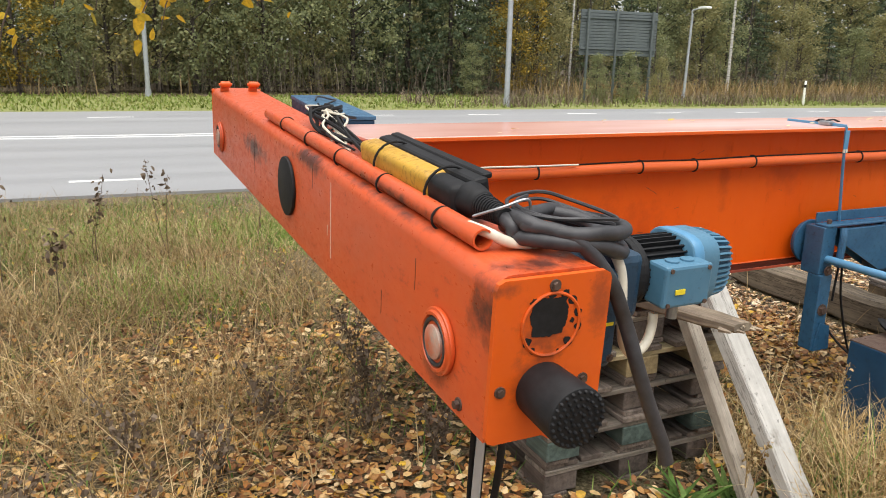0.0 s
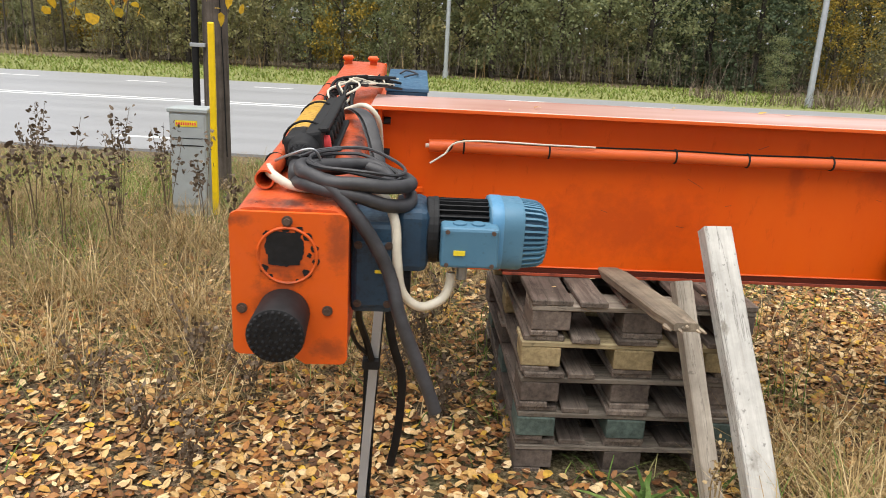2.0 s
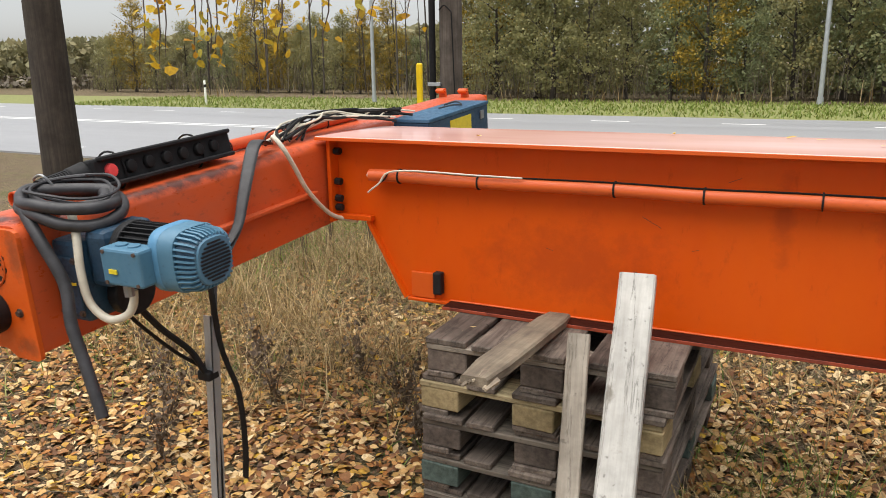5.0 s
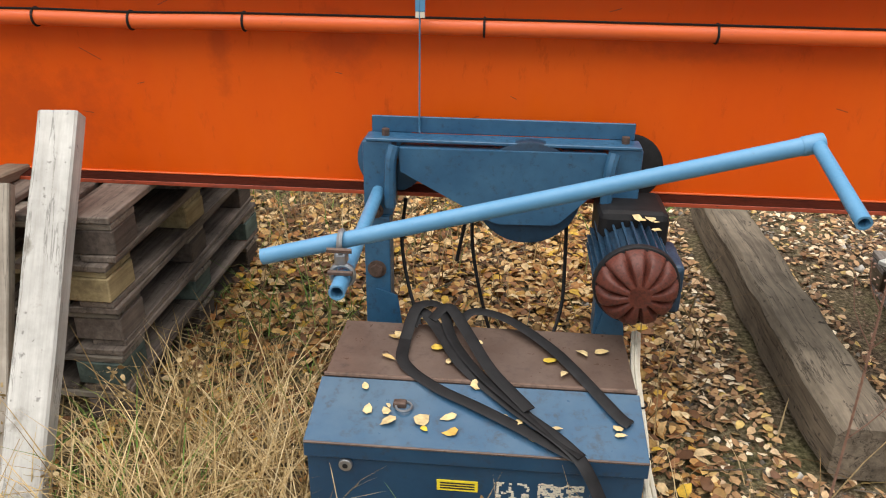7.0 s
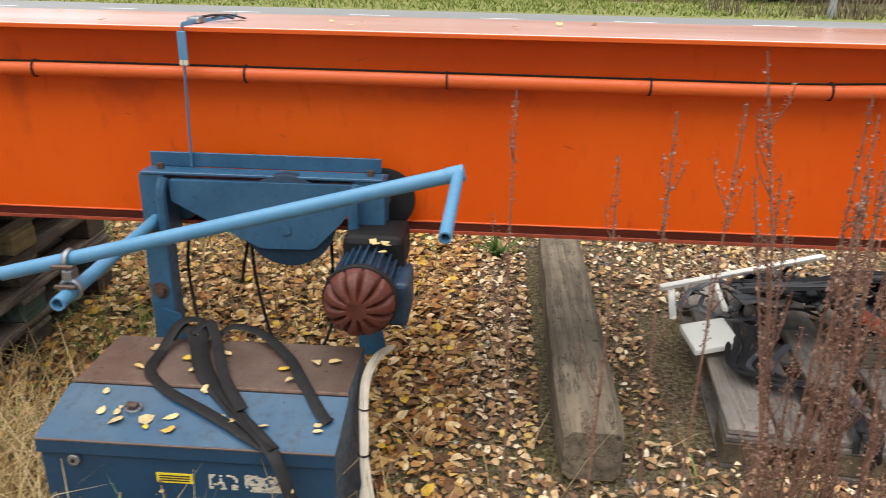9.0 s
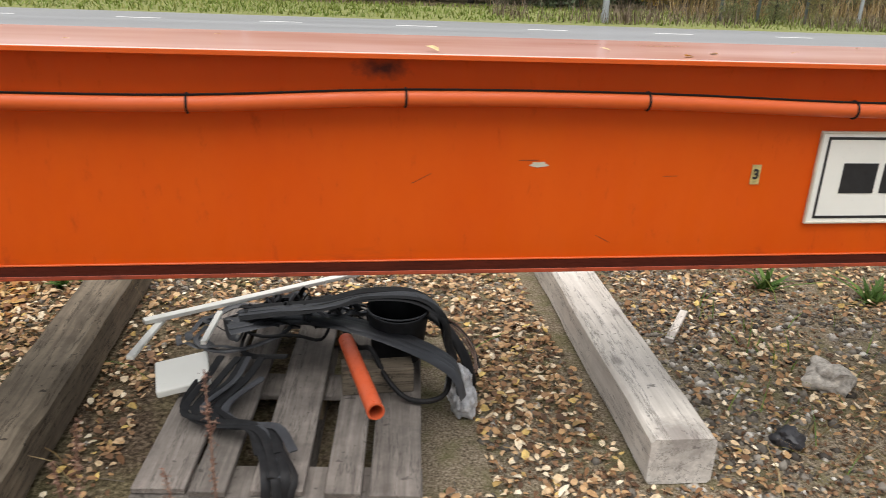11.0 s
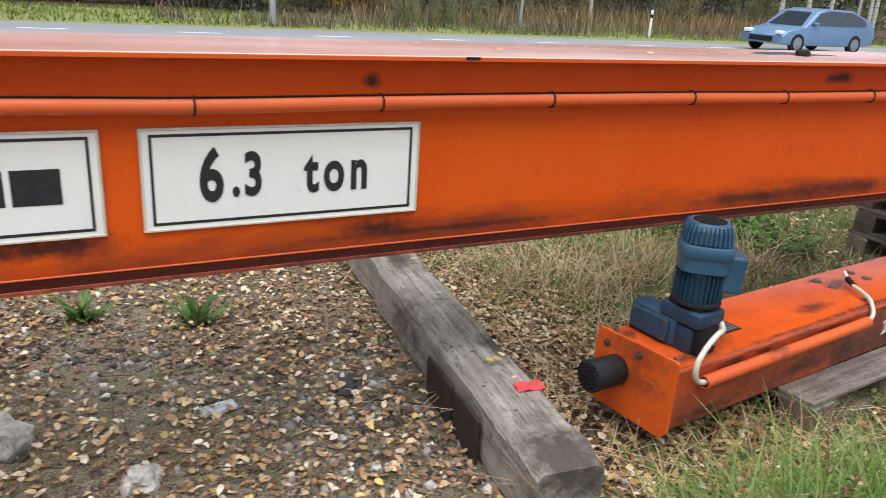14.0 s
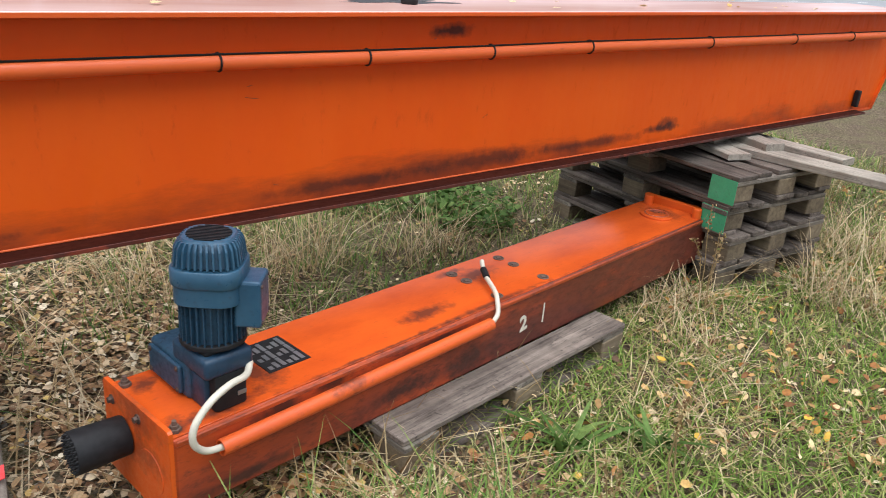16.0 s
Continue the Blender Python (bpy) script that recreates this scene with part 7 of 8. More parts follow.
def build_car():
    c = thing("car", (30.75, 17.7, 0.02), "silver blue estate car on the road", "car")
    prof = [(0.0, 0.30), (0.02, 0.55), (0.25, 0.72), (0.95, 0.85), (1.0, 0.86), (1.65, 1.36), (2.2, 1.47), (3.4, 1.45), (4.25, 1.15), (4.5, 0.95), (4.58, 0.6), (4.5, 0.32), (3.9, 0.28), (0.7, 0.26)]
    b = prism([(28.5 + x, z) for x, z in prof], 16.85, 18.6)
    for v in b.verts:
        if v.co.z > 0.9:
            v.co.y = 17.725 + (v.co.y - 17.725) * (1 - 0.28 * (v.co.z - 0.9))
    bmesh.ops.bevel(b, geom=[e for e in b.edges if abs((e.verts[0].co - e.verts[1].co).y) < 0.4], offset=0.05, segments=2, profile=0.5, affect="EDGES")
    part("body", b, CAR_PAINT, c, smooth=True)
    side = [(29.75, 0.92), (30.23, 1.31), (30.75, 1.40), (31.85, 1.38), (32.5, 1.16), (32.6, 0.98)]
    for y in (16.86, 18.59):
        s = 1 if y < 17.5 else -1
        w = prism(side, y, y + 0.02 * s)
        for v in w.verts:
            v.co.y = 17.725 + (v.co.y - 17.725 - 0.012 * s) * (1 - 0.28 * max(0, v.co.z - 0.9))
        part("side_window", w, GLASS_DARK, c)
    b = bmesh.new()
    f = [b.verts.new(p) for p in ((29.53, 17.05, 0.895), (29.53, 18.4, 0.895), (30.12, 18.22, 1.345), (30.12, 17.23, 1.345))]
    b.faces.new(f)
    bmesh.ops.solidify(b, geom=b.faces[:], thickness=0.02)
    part("windscreen", b, GLASS_DARK, c)
    for x in (29.25, 32.1):
        for y in (16.86, 18.59):
            s = -1 if y < 17.5 else 1
            w = part("wheel", cyl((x, y - 0.12 * s, 0.34), (x, y + 0.02 * s, 0.34), 0.32, seg=28, bevel=0.02), BLACK, c, smooth=True)
            part("rim", cyl((x, y + 0.015 * s, 0.34), (x, y + 0.03 * s, 0.34), 0.20, seg=20, bevel=0.01), STEEL, w, smooth=True)
    for y in (16.95, 18.25):
        part("headlight", box(28.51, 28.73, y, y + 0.26, 0.60, 0.72, 0.03), LAMP_WHITE, c)
    part("grille", box(28.485, 28.53, 17.25, 18.2, 0.36, 0.52, 0.01), BLACK, c)
    part("mirror", box(29.85, 30, 16.72, 16.88, 0.93, 1.03, 0.03), CAR_PAINT, c)
    c.matrix_basis = Matrix.Translation((30.0, 16.6, -0.10))


build_car()

# ---- vegetation ----
NP = np.random.RandomState(7)


def leaf_cloud(points, size, seed, flat=0.5, fold=0.3, simple=False):
    """Small folded leaves at points (n, 3): two triangles pairs each, turned at random. Returns arrays."""
    rs = np.random.RandomState(seed)
    n = len(points)
    yaw, tilt, roll = rs.uniform(0, 2 * np.pi, n), rs.normal(0, flat, n), rs.normal(0, flat, n)
    s = size * rs.uniform(0.55, 1.3, n)
    wide, curl = rs.uniform(0.6, 1.15, n), rs.normal(0.55, 0.6, n)
    if simple:
        base = np.array([(-0.5, 0, 0.0), (-0.12, 0.38, fold * 0.3), (0.5, 0, 0.08), (-0.12, -0.38, fold * 0.3)])
        f = np.array([(0, 3, 1), (3, 2, 1)])
    else:
        base = np.array([(-0.48, 0, 0.0), (-0.28, 0.33, fold * 0.22), (0.14, 0.30, fold * 0.30), (0.54, 0, 0.06), (0.14, -0.30, fold * 0.30), (-0.28, -0.33, fold * 0.22)])
        f = np.array([(0, 5, 1), (1, 5, 4), (1, 4, 2), (2, 4, 3)])
    v = base[None] * s[:, None, None]
    v[..., 1] *= wide[:, None]
    v[..., 2] *= curl[:, None]
    cy, sy, ct, st_, cr, sr = np.cos(yaw), np.sin(yaw), np.cos(tilt), np.sin(tilt), np.cos(roll), np.sin(roll)
    x, y, z = v[..., 0], v[..., 1], v[..., 2]
    y, z = y * cr[:, None] - z * sr[:, None], y * sr[:, None] + z * cr[:, None]
    x, z = x * ct[:, None] + z * st_[:, None], -x * st_[:, None] + z * ct[:, None]
    x, y = x * cy[:, None] - y * sy[:, None], x * sy[:, None] + y * cy[:, None]
    out = np.stack([x, y, z], -1) + points[:, None]
    return out.reshape(-1, 3), (f[None] + len(base) * np.arange(n)[:, None, None]).reshape(-1, 3)


def blades(points, length, width, seed, droop=0.5, lean=0.35):
    """Curved tapered grass blades: four triangles each."""
    rs = np.random.RandomState(seed)
    n = len(points)
    L = length * rs.uniform(0.45, 1.25, n)
    w = width * rs.uniform(0.7, 1.3, n)
    yaw = rs.uniform(0, 2 * np.pi, n)
    le = np.abs(rs.normal(0, lean, n))
    dr = droop * rs.uniform(0.2, 1.4, n)
    d = np.stack([np.cos(yaw), np.sin(yaw), 0 * yaw], -1)
    side = np.stack([-np.sin(yaw), np.cos(yaw), 0 * yaw], -1)
    rows = []
    for u, ws in ((0, 1.0), (0.45, 0.8), (0.8, 0.45)):
        c = points + d * (L * (le * u + dr * u * u))[:, None] + np.array([0, 0, 1]) * (L * (u - 0.45 * dr * u * u))[:, None]
        rows += [c - side * (w * ws / 2)[:, None], c + side * (w * ws / 2)[:, None]]
    tip = points + d * (L * (le + dr))[:, None] + np.array([0, 0, 1]) * (L * (1 - 0.5 * dr))[:, None]
    v = np.stack([*rows, tip], 1)
    f = np.array([(0, 1, 3), (0, 3, 2), (2, 3, 5), (2, 5, 4), (4, 5, 6)])
    return v.reshape(-1, 3), (f[None] + 7 * np.arange(n)[:, None, None]).reshape(-1, 3)


def field(x, y, s, seed=0.0):
    """Smooth patches between -1 and 1 over the plan."""
    return np.array([noise.noise(Vector((a * s, b * s, seed))) for a, b in zip(x, y)])


def scatter(n, x0, x1, y0, y1, keep, seed):
    rs = np.random.RandomState(seed)
    x, y = rs.uniform(x0, x1, n), rs.uniform(y0, y1, n)
    ok = rs.uniform(0, 1, n) < keep(x, y)
    x, y = x[ok], y[ok]
    z = np.array([lie(a, b) for a, b in zip(x, y)])
    return np.stack([x, y, z], -1)


def clear_of(x, y):
    """1 on open ground, 0 inside the things that stand on it."""
    m = np.ones_like(x)
    for x0, x1, y0, y1 in ((0.42, 1.18, -0.38, 0.8), (1.86, 2.61, -0.84, -0.40), (3.14, 3.40, -0.4, 1.6), (5.19, 5.45, -0.24, 1.8), (3.6, 4.74, -0.22, 0.82), (10.85, 11.7, -0.42, 0.83), (-2.05, -1.65, 3.4, 3.75)):
        m = np.where((x > x0) & (x < x1) & (y > y0) & (y < y1), 0, m)
    m = np.where((np.abs(x - 7.64 - 0.110 * (y + 0.71)) < 0.13) & (y > -0.72) & (y < 1.72), 0, m)
    return m


def gravelly(x, y):
    """How bare and stony the ground is: the yard in the middle."""
    g1 = np.clip((x - 2.3) / 0.9, 0, 1) * np.clip((8.4 - x) / 0.8, 0, 1) * np.clip((y + 1.15 - 0.25 * np.sin(x)) / 0.4, 0, 1) * np.clip((3.0 - y) / 1.5, 0, 1)
    return np.clip(g1 + 0.35 * field(x, y, 0.9, 4.0) * g1, 0, 1)


def litter_keep(x, y):
    p = 0.42 + 0.75 * field(x, y, 0.75, 1.0)
    p = p + 0.25 * (x < 3.2) * (y < 1.5) + 0.05
    p = np.where((x < -0.6) & (y > -0.9), p * 0.45, p)
    p = np.where(x > 8.7, p * 0.5, p)
    p = p + 0.7 * (x > 7.8) * (x < 8.8) * (y > -1.2) * (y < 1.2)
    p = np.where((x > 2.5) & (x < 4.2) & (y < 2.5), p + 0.40, p)
    p = np.where((x > 4.2) & (x < 7.75) & (y < 2.5), np.clip(0.40 * (x < 5.2) + 0.40 + 1.7 * field(x, y, 1.3, 33.0) + 0.8 * np.exp(-((x - 7.1) / 0.5) ** 2) + 0.55 * np.clip((y - 0.45) / 0.5, 0, 1) - 0.15 * (y < -0.1), 0.07, 1), p)
    p = np.where(y > 2.5, p * 0.35, p)
    p = np.where((x > 1.2) & (x < 2.0) & (y < -0.3), p * 0.4, p)
    return np.clip(p, 0.03, 1) * clear_of(x, y)


pts = scatter(215000, -6.5, 14.5, -5.0, 6.3, lambda x, y: litter_keep(x, y) * np.clip((y + 5.0) / 2.0, 0, 1), 11)
near = scatter(60000, -3.9, 4.0, -2.6, 2.0, lambda x, y: np.clip(0.62 + 0.9 * field(x, y, 0.9, 2.0), 0.08, 1) * np.clip((x + 3.9) / 1.2, 0, 1) * np.clip((3.3 - x) / 0.9, 0, 1) * np.clip((2.0 - y) / 1.1, 0, 1) * np.clip((y + 2.6) / 1.0, 0, 1) * clear_of(x, y), 12)
more = scatter(14000, 2.4, 5.4, -1.5, 2.0, lambda x, y: np.clip(0.55 + 0.9 * field(x, y, 1.0, 6.0), 0.1, 1) * clear_of(x, y), 13)
edge = scatter(5200, 7.7, 9.0, -0.9, 2.2, lambda x, y: np.clip(0.6 + 0.9 * field(x, y, 1.2, 8.0), 0.15, 1) * np.clip((9.0 - x) / 0.5, 0, 1) * clear_of(x, y), 14)
pts = np.concatenate([pts, near, more, edge])
pts[:, 2] += NP.uniform(0.004, 0.028, len(pts))
v, f = leaf_cloud(pts[pts[:, 0] > 2.9], 0.033, 2, 0.28, 0.6)
tagged(new("faded_litter", array_mesh("faded_litter", v, f, LITTER_PALE)), "faded cream and brown birch leaves on gravel", "fallen leaves", kind="stuff")
pts = pts[pts[:, 0] <= 2.9]
v, f = leaf_cloud(pts, 0.0435, 1, 0.28, 0.6)
tagged(new("leaf_litter", array_mesh("leaf_litter", v, f, LITTER)), "fallen yellow and brown birch leaves on the ground", "fallen leaves", kind="stuff")

pts = scatter(130000, -1.5, 9.3, -1.6, 2.4, lambda x, y: np.clip(0.42 + 0.18 * (x > 5.4) + 0.9 * field(x, y, 1.3, 21.0), 0.06, 1) * clear_of(x, y), 15)
pts[:, 2] += NP.uniform(0.003, 0.012, len(pts))
v, f = leaf_cloud(pts, 0.021, 16, 0.45, 0.6, True)
tagged(new("leaf_crumbs", array_mesh("leaf_crumbs", v, f, CRUMB)), "crumbled brown leaves and twigs on the soil", "fallen leaves", kind="stuff")

# dry twigs and stalks among the leaves
pts = scatter(3600, -3.0, 9.4, -1.5, 2.2, lambda x, y: np.clip(0.35 + 0.5 * field(x, y, 1.2, 27.0) + 0.5 * np.exp(-((x - 7.3) / 0.5) ** 2), 0.05, 1) * clear_of(x, y), 17)
rs = np.random.RandomState(18)
n = len(pts)
a, ln, wd = rs.uniform(0, 6.28, n), rs.uniform(0.04, 0.22, n), rs.uniform(0.001, 0.0026, n)
d = np.stack([np.cos(a), np.sin(a), rs.normal(0, 0.06, n)], -1)
e = np.stack([-np.sin(a), np.cos(a), 0 * a], -1)
pts[:, 2] += rs.uniform(0.008, 0.03, n)
ends = [pts - d * ln[:, None] / 2, pts + d * ln[:, None] / 2]
v = np.stack([c + o * wd[:, None] for c in ends for o in (e, -0.5 * e + np.array((0, 0, 0.9)), -0.5 * e - np.array((0, 0, 0.9)))], 1)
tf = np.array([(0, 1, 4, 3), (1, 2, 5, 4), (2, 0, 3, 5)])
tagged(new("twigs", array_mesh("twigs", v.reshape(-1, 3), (tf[None] + 6 * np.arange(n)[:, None, None]).reshape(-1, 4), BRUSH)), "thin dry twigs lying among leaves", "twigs", kind="stuff")

pts = scatter(2600, 7.6, 9.0, -0.9, 2.2, lambda x, y: np.clip(0.6 + 0.9 * field(x, y, 1.5, 37.0), 0.1, 1) * clear_of(x, y), 38)
pts[:, 2] += np.random.RandomState(39).uniform(0.004, 0.02, len(pts))
v, f = blades(pts, 0.16, 0.0042, 40, 1.1, 2.2)
tagged(new("fallen_stalks", array_mesh("fallen_stalks", v, f, PALE_STRAW)), "pale dry stalks fallen among the leaves", "straw", kind="stuff")

# pebbles in the yard
pts = scatter(95000, 2.2, 8.6, -1.3, 3.2, lambda x, y: gravelly(x, y) * np.where(x < 4.7, 0.5, 1.0) * np.clip(0.20 + 1.7 * field(x, y, 1.3, 9.0), 0.08, 1) * clear_of(x, y), 31)
rs = np.random.RandomState(5)
n = len(pts)
octa = np.array([(1, 0, 0), (0, 1, 0), (-1, 0, 0), (0, -1, 0), (0, 0, 0.7), (0, 0, -0.5)])
v = octa[None] * 1.15 * (0.004 + 0.024 * rs.uniform(0, 1, n) ** 4)[:, None, None] * rs.uniform(0.6, 1.25, (n, 6, 3))
a = rs.uniform(0, 6.28, n)
v = np.stack([v[..., 0] * np.cos(a)[:, None] - v[..., 1] * np.sin(a)[:, None], v[..., 0] * np.sin(a)[:, None] + v[..., 1] * np.cos(a)[:, None], v[..., 2]], -1) + pts[:, None]
of = np.array([(0, 1, 4), (1, 2, 4), (2, 3, 4), (3, 0, 4), (1, 0, 5), (2, 1, 5), (3, 2, 5), (0, 3, 5)])
f = (of[None] + 6 * np.arange(n)[:, None, None]).reshape(-1, 3)
tagged(new("gravel", array_mesh("gravel", v.reshape(-1, 3), f, PEBBLE)), "loose grey gravel stones on the yard", "gravel", kind="stuff")

# dry grass
def dry_keep(x, y):
    p = 0.25 + 0.8 * field(x, y, 0.8, 7.0)
    p = p + 0.45 * (x < 0.0) * (y > -0.9) + 0.65 * (x > 1.1) * (x < 2.0) * (y < 0.1) * (y > -1.3) - 0.05 * (x > 8.0)
    p = np.where((x > 1.8) & (x < 3.4) & (y < -0.8), p + 0.5, p)
    p = np.where((x > -4.5) & (x < 1.0) & (y < 0.9), p * np.clip(0.22 + 0.75 * np.clip(y + 0.1, 0, 1) + 0.5 * field(x, y, 1.6, 70.0), 0.05, 1), p)
    p = np.where((x > 9.0) & (y < -0.45), p * 0.14, p)
    return np.clip(p, 0.0, 1) * (1 - 0.97 * gravelly(x, y)) * clear_of(x, y)


pts = scatter(85000, -6.0, 14.0, -1.9, 6.4, dry_keep, 41)
v, f = blades(pts, 0.24, 0.005, 3, 0.75, 0.5)
tagged(new("dry_grass", array_mesh("dry_grass", v, f, GRASS_DRY)), "matted dry straw-coloured grass", "grass", kind="stuff")


def green_keep(x, y):
    p = 0.15 + 0.8 * field(x, y, 0.6, 13.0)
    p = p + 0.6 * (y > 3.6) + 0.75 * (x > 8.4) + 0.8 * (x > 6.9) * (y < -0.75) + 0.12 * (x < -0.7) * (y > 0.3) - 0.3 * (x > 7.9) * (x < 8.6) * (y < 0.5)
    return np.clip(p, 0.0, 1) * (1 - 0.97 * gravelly(x, y)) * clear_of(x, y)


pts = scatter(105000, -6.0, 14.5, -1.6, 6.6, green_keep, 43)
low = (pts[:, 0] > 8.7) & (pts[:, 1] < -0.3)
lush = scatter(11000, 8.9, 12.8, -1.6, -0.2, lambda x, y: np.clip(0.75 + 0.8 * field(x, y, 1.1, 66.0), 0.1, 1) * np.clip((x - 8.9) / 0.4, 0, 1) * clear_of(x, y), 67)
v, f = blades(np.concatenate([pts[low], lush]), 0.085, 0.0055, 14, 0.8, 0.6)
tagged(new("lawn_grass", array_mesh("lawn_grass", v, f, LAWN)), "short bright green grass with straw", "grass", kind="stuff")
v, f = blades(pts[~low], 0.125, 0.0055, 4, 0.7, 0.5)
tagged(new("green_grass", array_mesh("green_grass", v, f, GRASS_GREEN)), "patchy green grass between straw", "grass", kind="stuff")

# flattened straw and greener strips in the field behind the carriage
pts = scatter(40000, -4.5, 1.6, -0.3, 5.2, lambda x, y: np.clip(0.42 + 1.1 * field(x, y, 1.1, 51.0), 0.03, 1) * np.clip((y - 0.25 - 0.35 * np.sin(2.3 * x)) / 1.0, 0.03, 1) * np.clip((1.6 - x) / 0.8, 0, 1) * np.clip((5.2 - y) / 2.0, 0.25, 1) * clear_of(x, y), 52)
v, f = blades(pts, 0.30, 0.0042, 53, 0.95, 0.7)
tagged(new("flattened_straw", array_mesh("flattened_straw", v, f, GRASS_DRY)), "flattened ochre straw with bent stalks", "grass", kind="stuff")
pts = scatter(34000, -4.5, 2.2, 1.6, 5.0, lambda x, y: np.clip(0.32 + 1.3 * field(x, y, 0.8, 54.0), 0.0, 1) * np.clip((y - 1.6) / 1.0, 0, 1), 55)
v, f = blades(pts, 0.16, 0.006, 56, 0.6, 0.45)
tagged(new("fresh_grass", array_mesh("fresh_grass", v, f, LAWN)), "fresh green grass among the straw", "grass", kind="stuff")


def mat_keep(x, y):
    p = np.where(x > 8.2, 0.75 + 0.5 * field(x, y, 0.7, 23.0), 0) * np.clip((x - 8.2) / 0.9 + 1.0 * (y < -0.7), 0, 1)
    p = np.maximum(p, np.where((x < -0.5) & (y > 0.2), 0.16 + 0.45 * field(x, y, 0.7, 24.0) + 0.5 * (y > 3.2), 0))
    p = np.maximum(p, np.where((x > 6.6) & (y < -0.85), 0.7, 0))
    return np.clip(p, 0, 1) * clear_of(x, y)


pts = scatter(130000, -5.5, 14.5, -1.7, 6.4, mat_keep, 46)
v, f = blades(pts, 0.075, 0.0065, 8, 0.8, 0.6)
tagged(new("short_grass", array_mesh("short_grass", v, f, MAT_GREEN)), "short green and yellowed grass mat", "grass", kind="stuff")
pts = scatter(9000, 11.8, 20.0, 2.2, 6.2, lambda x, y: np.clip(0.6 + 0.5 * field(x, y, 0.6, 25.0), 0, 1), 47)
v, f = blades(pts, 0.62, 0.009, 9, 0.45, 0.25)
tagged(new("tall_green_grass", array_mesh("tall_green_grass", v, f, GRASS_GREEN)), "tall green grass beside the road", "grass", kind="stuff")

# verges beside the road
pts = scatter(25000, -30, 45, 20.6, 28.5, lambda x, y: np.clip(0.75 + 0.5 * field(x, y, 0.3, 3.0), 0, 1), 44)
v, f = blades(pts, 0.17, 0.045, 5, 0.6, 0.4)
tagged(new("far_verge_grass", array_mesh("far_verge_grass", v, f, VERGE)), "green mown grass verge along the road", "grass", kind="stuff")
pts = scatter(9000, -30, 45, 24.5, 29.5, lambda x, y: np.clip(0.05 + 0.7 * field(x, y, 0.35, 5.0) + 0.7 * (x > 17), 0, 1) * np.where(x > 17, 1, y > 28.0), 45)
v, f = blades(pts, 0.95, 0.03, 6, 0.3, 0.2)
tagged(new("tall_dry_grass", array_mesh("tall_dry_grass", v, f, GRASS_DRY)), "tall dry grass along the wood's edge", "grass", kind="stuff")

pts = scatter(9000, 9.5, 46, 20.8, 24.5, lambda x, y: np.clip(0.35 + 0.9 * field(x, y, 0.4, 29.0), 0, 1), 48)
v, f = blades(pts, 0.6, 0.022, 10, 0.4, 0.3)
tagged(new("rank_grass", array_mesh("rank_grass", v, f, WEED_DRY)), "rank brown grass on the far verge", "grass", kind="stuff")

# leaves caught on the grass round the spare carriage
pts = scatter(4200, 8.3, 13.5, -1.7, 0.2, lambda x, y: np.clip(0.38 + 1.0 * field(x, y, 1.4, 61.0), 0.04, 1), 62)
pts[:, 2] += np.random.RandomState(63).uniform(0.015, 0.06, len(pts))
v, f = leaf_cloud(pts, 0.036, 64, 0.45, 0.6)
tagged(new("caught_leaves", array_mesh("caught_leaves", v, f, LITTER)), "yellow birch leaves caught in the grass", "fallen leaves", kind="stuff")

# longer tufts by the things that the camera passes
tuft_at = ((7.75, -1.16, 300, 0.32), (8.05, -1.12, 340, 0.34), (8.35, -1.16, 340, 0.33), (8.65, -1.10, 300, 0.30), (8.95, -1.16, 220, 0.26), (9.3, -1.05, 200, 0.22), (9.75, -1.1, 200, 0.24), (7.4, -1.2, 200, 0.24), (1.30, -0.95, 150, 0.36), (1.50, -0.88, 160, 0.38), (1.62, -0.70, 160, 0.36), (1.75, -1.05, 160, 0.34), (1.40, -0.55, 130, 0.34), (1.72, -0.55, 120, 0.32), (2.1, -1.08, 120, 0.34), (2.4, -1.1, 120, 0.32), (2.9, -1.05, 130, 0.30), (1.35, -0.75, 60, 0.34), (1.55, -0.5, 60, 0.30), (1.70, -0.95, 70, 0.36), (1.95, -1.0, 80, 0.34), (2.25, -1.02, 80, 0.36), (2.5, -1.0, 80, 0.36), (2.75, -0.95, 60, 0.30), (1.45, -0.2, 60, 0.30), (1.6, 0.25, 60, 0.28),
           (8.15, -0.95, 150, 0.26), (8.5, -1.0, 120, 0.24), (7.85, -1.05, 110, 0.22), (10.35, -0.75, 160, 0.42), (10.55, -0.6, 150, 0.46), (10.2, -0.9, 90, 0.35), (8.8, 0.75, 120, 0.38), (9.3, 0.9, 130, 0.40), (8.5, 1.0, 90, 0.34), (9.9, 0.7, 100, 0.34), (9.2, -1.2, 90, 0.22), (10.9, -1.1, 120, 0.3), (11.6, -0.9, 140, 0.34), (12.4, -0.6, 150, 0.36), (12.8, 0.2, 150, 0.36), (10.0, -1.0, 170, 0.28), (10.25, -0.7, 190, 0.36), (10.7, -0.95, 180, 0.34), (9.55, -0.75, 90, 0.2), (9.9, -0.55, 110, 0.26), (11.0, -0.7, 160, 0.34), (9.1, -0.95, 80, 0.2),
           (-1.6, 0.4, 120, 0.38), (-1.9, 1.2, 120, 0.42), (-1.2, 1.0, 110, 0.40), (-2.4, 0.6, 120, 0.42), (-0.9, 0.1, 80, 0.34), (-0.6, 0.9, 90, 0.36), (0.0, 1.9, 90, 0.36), (-1.5, 2.4, 120, 0.40))
gp, gl = [], []
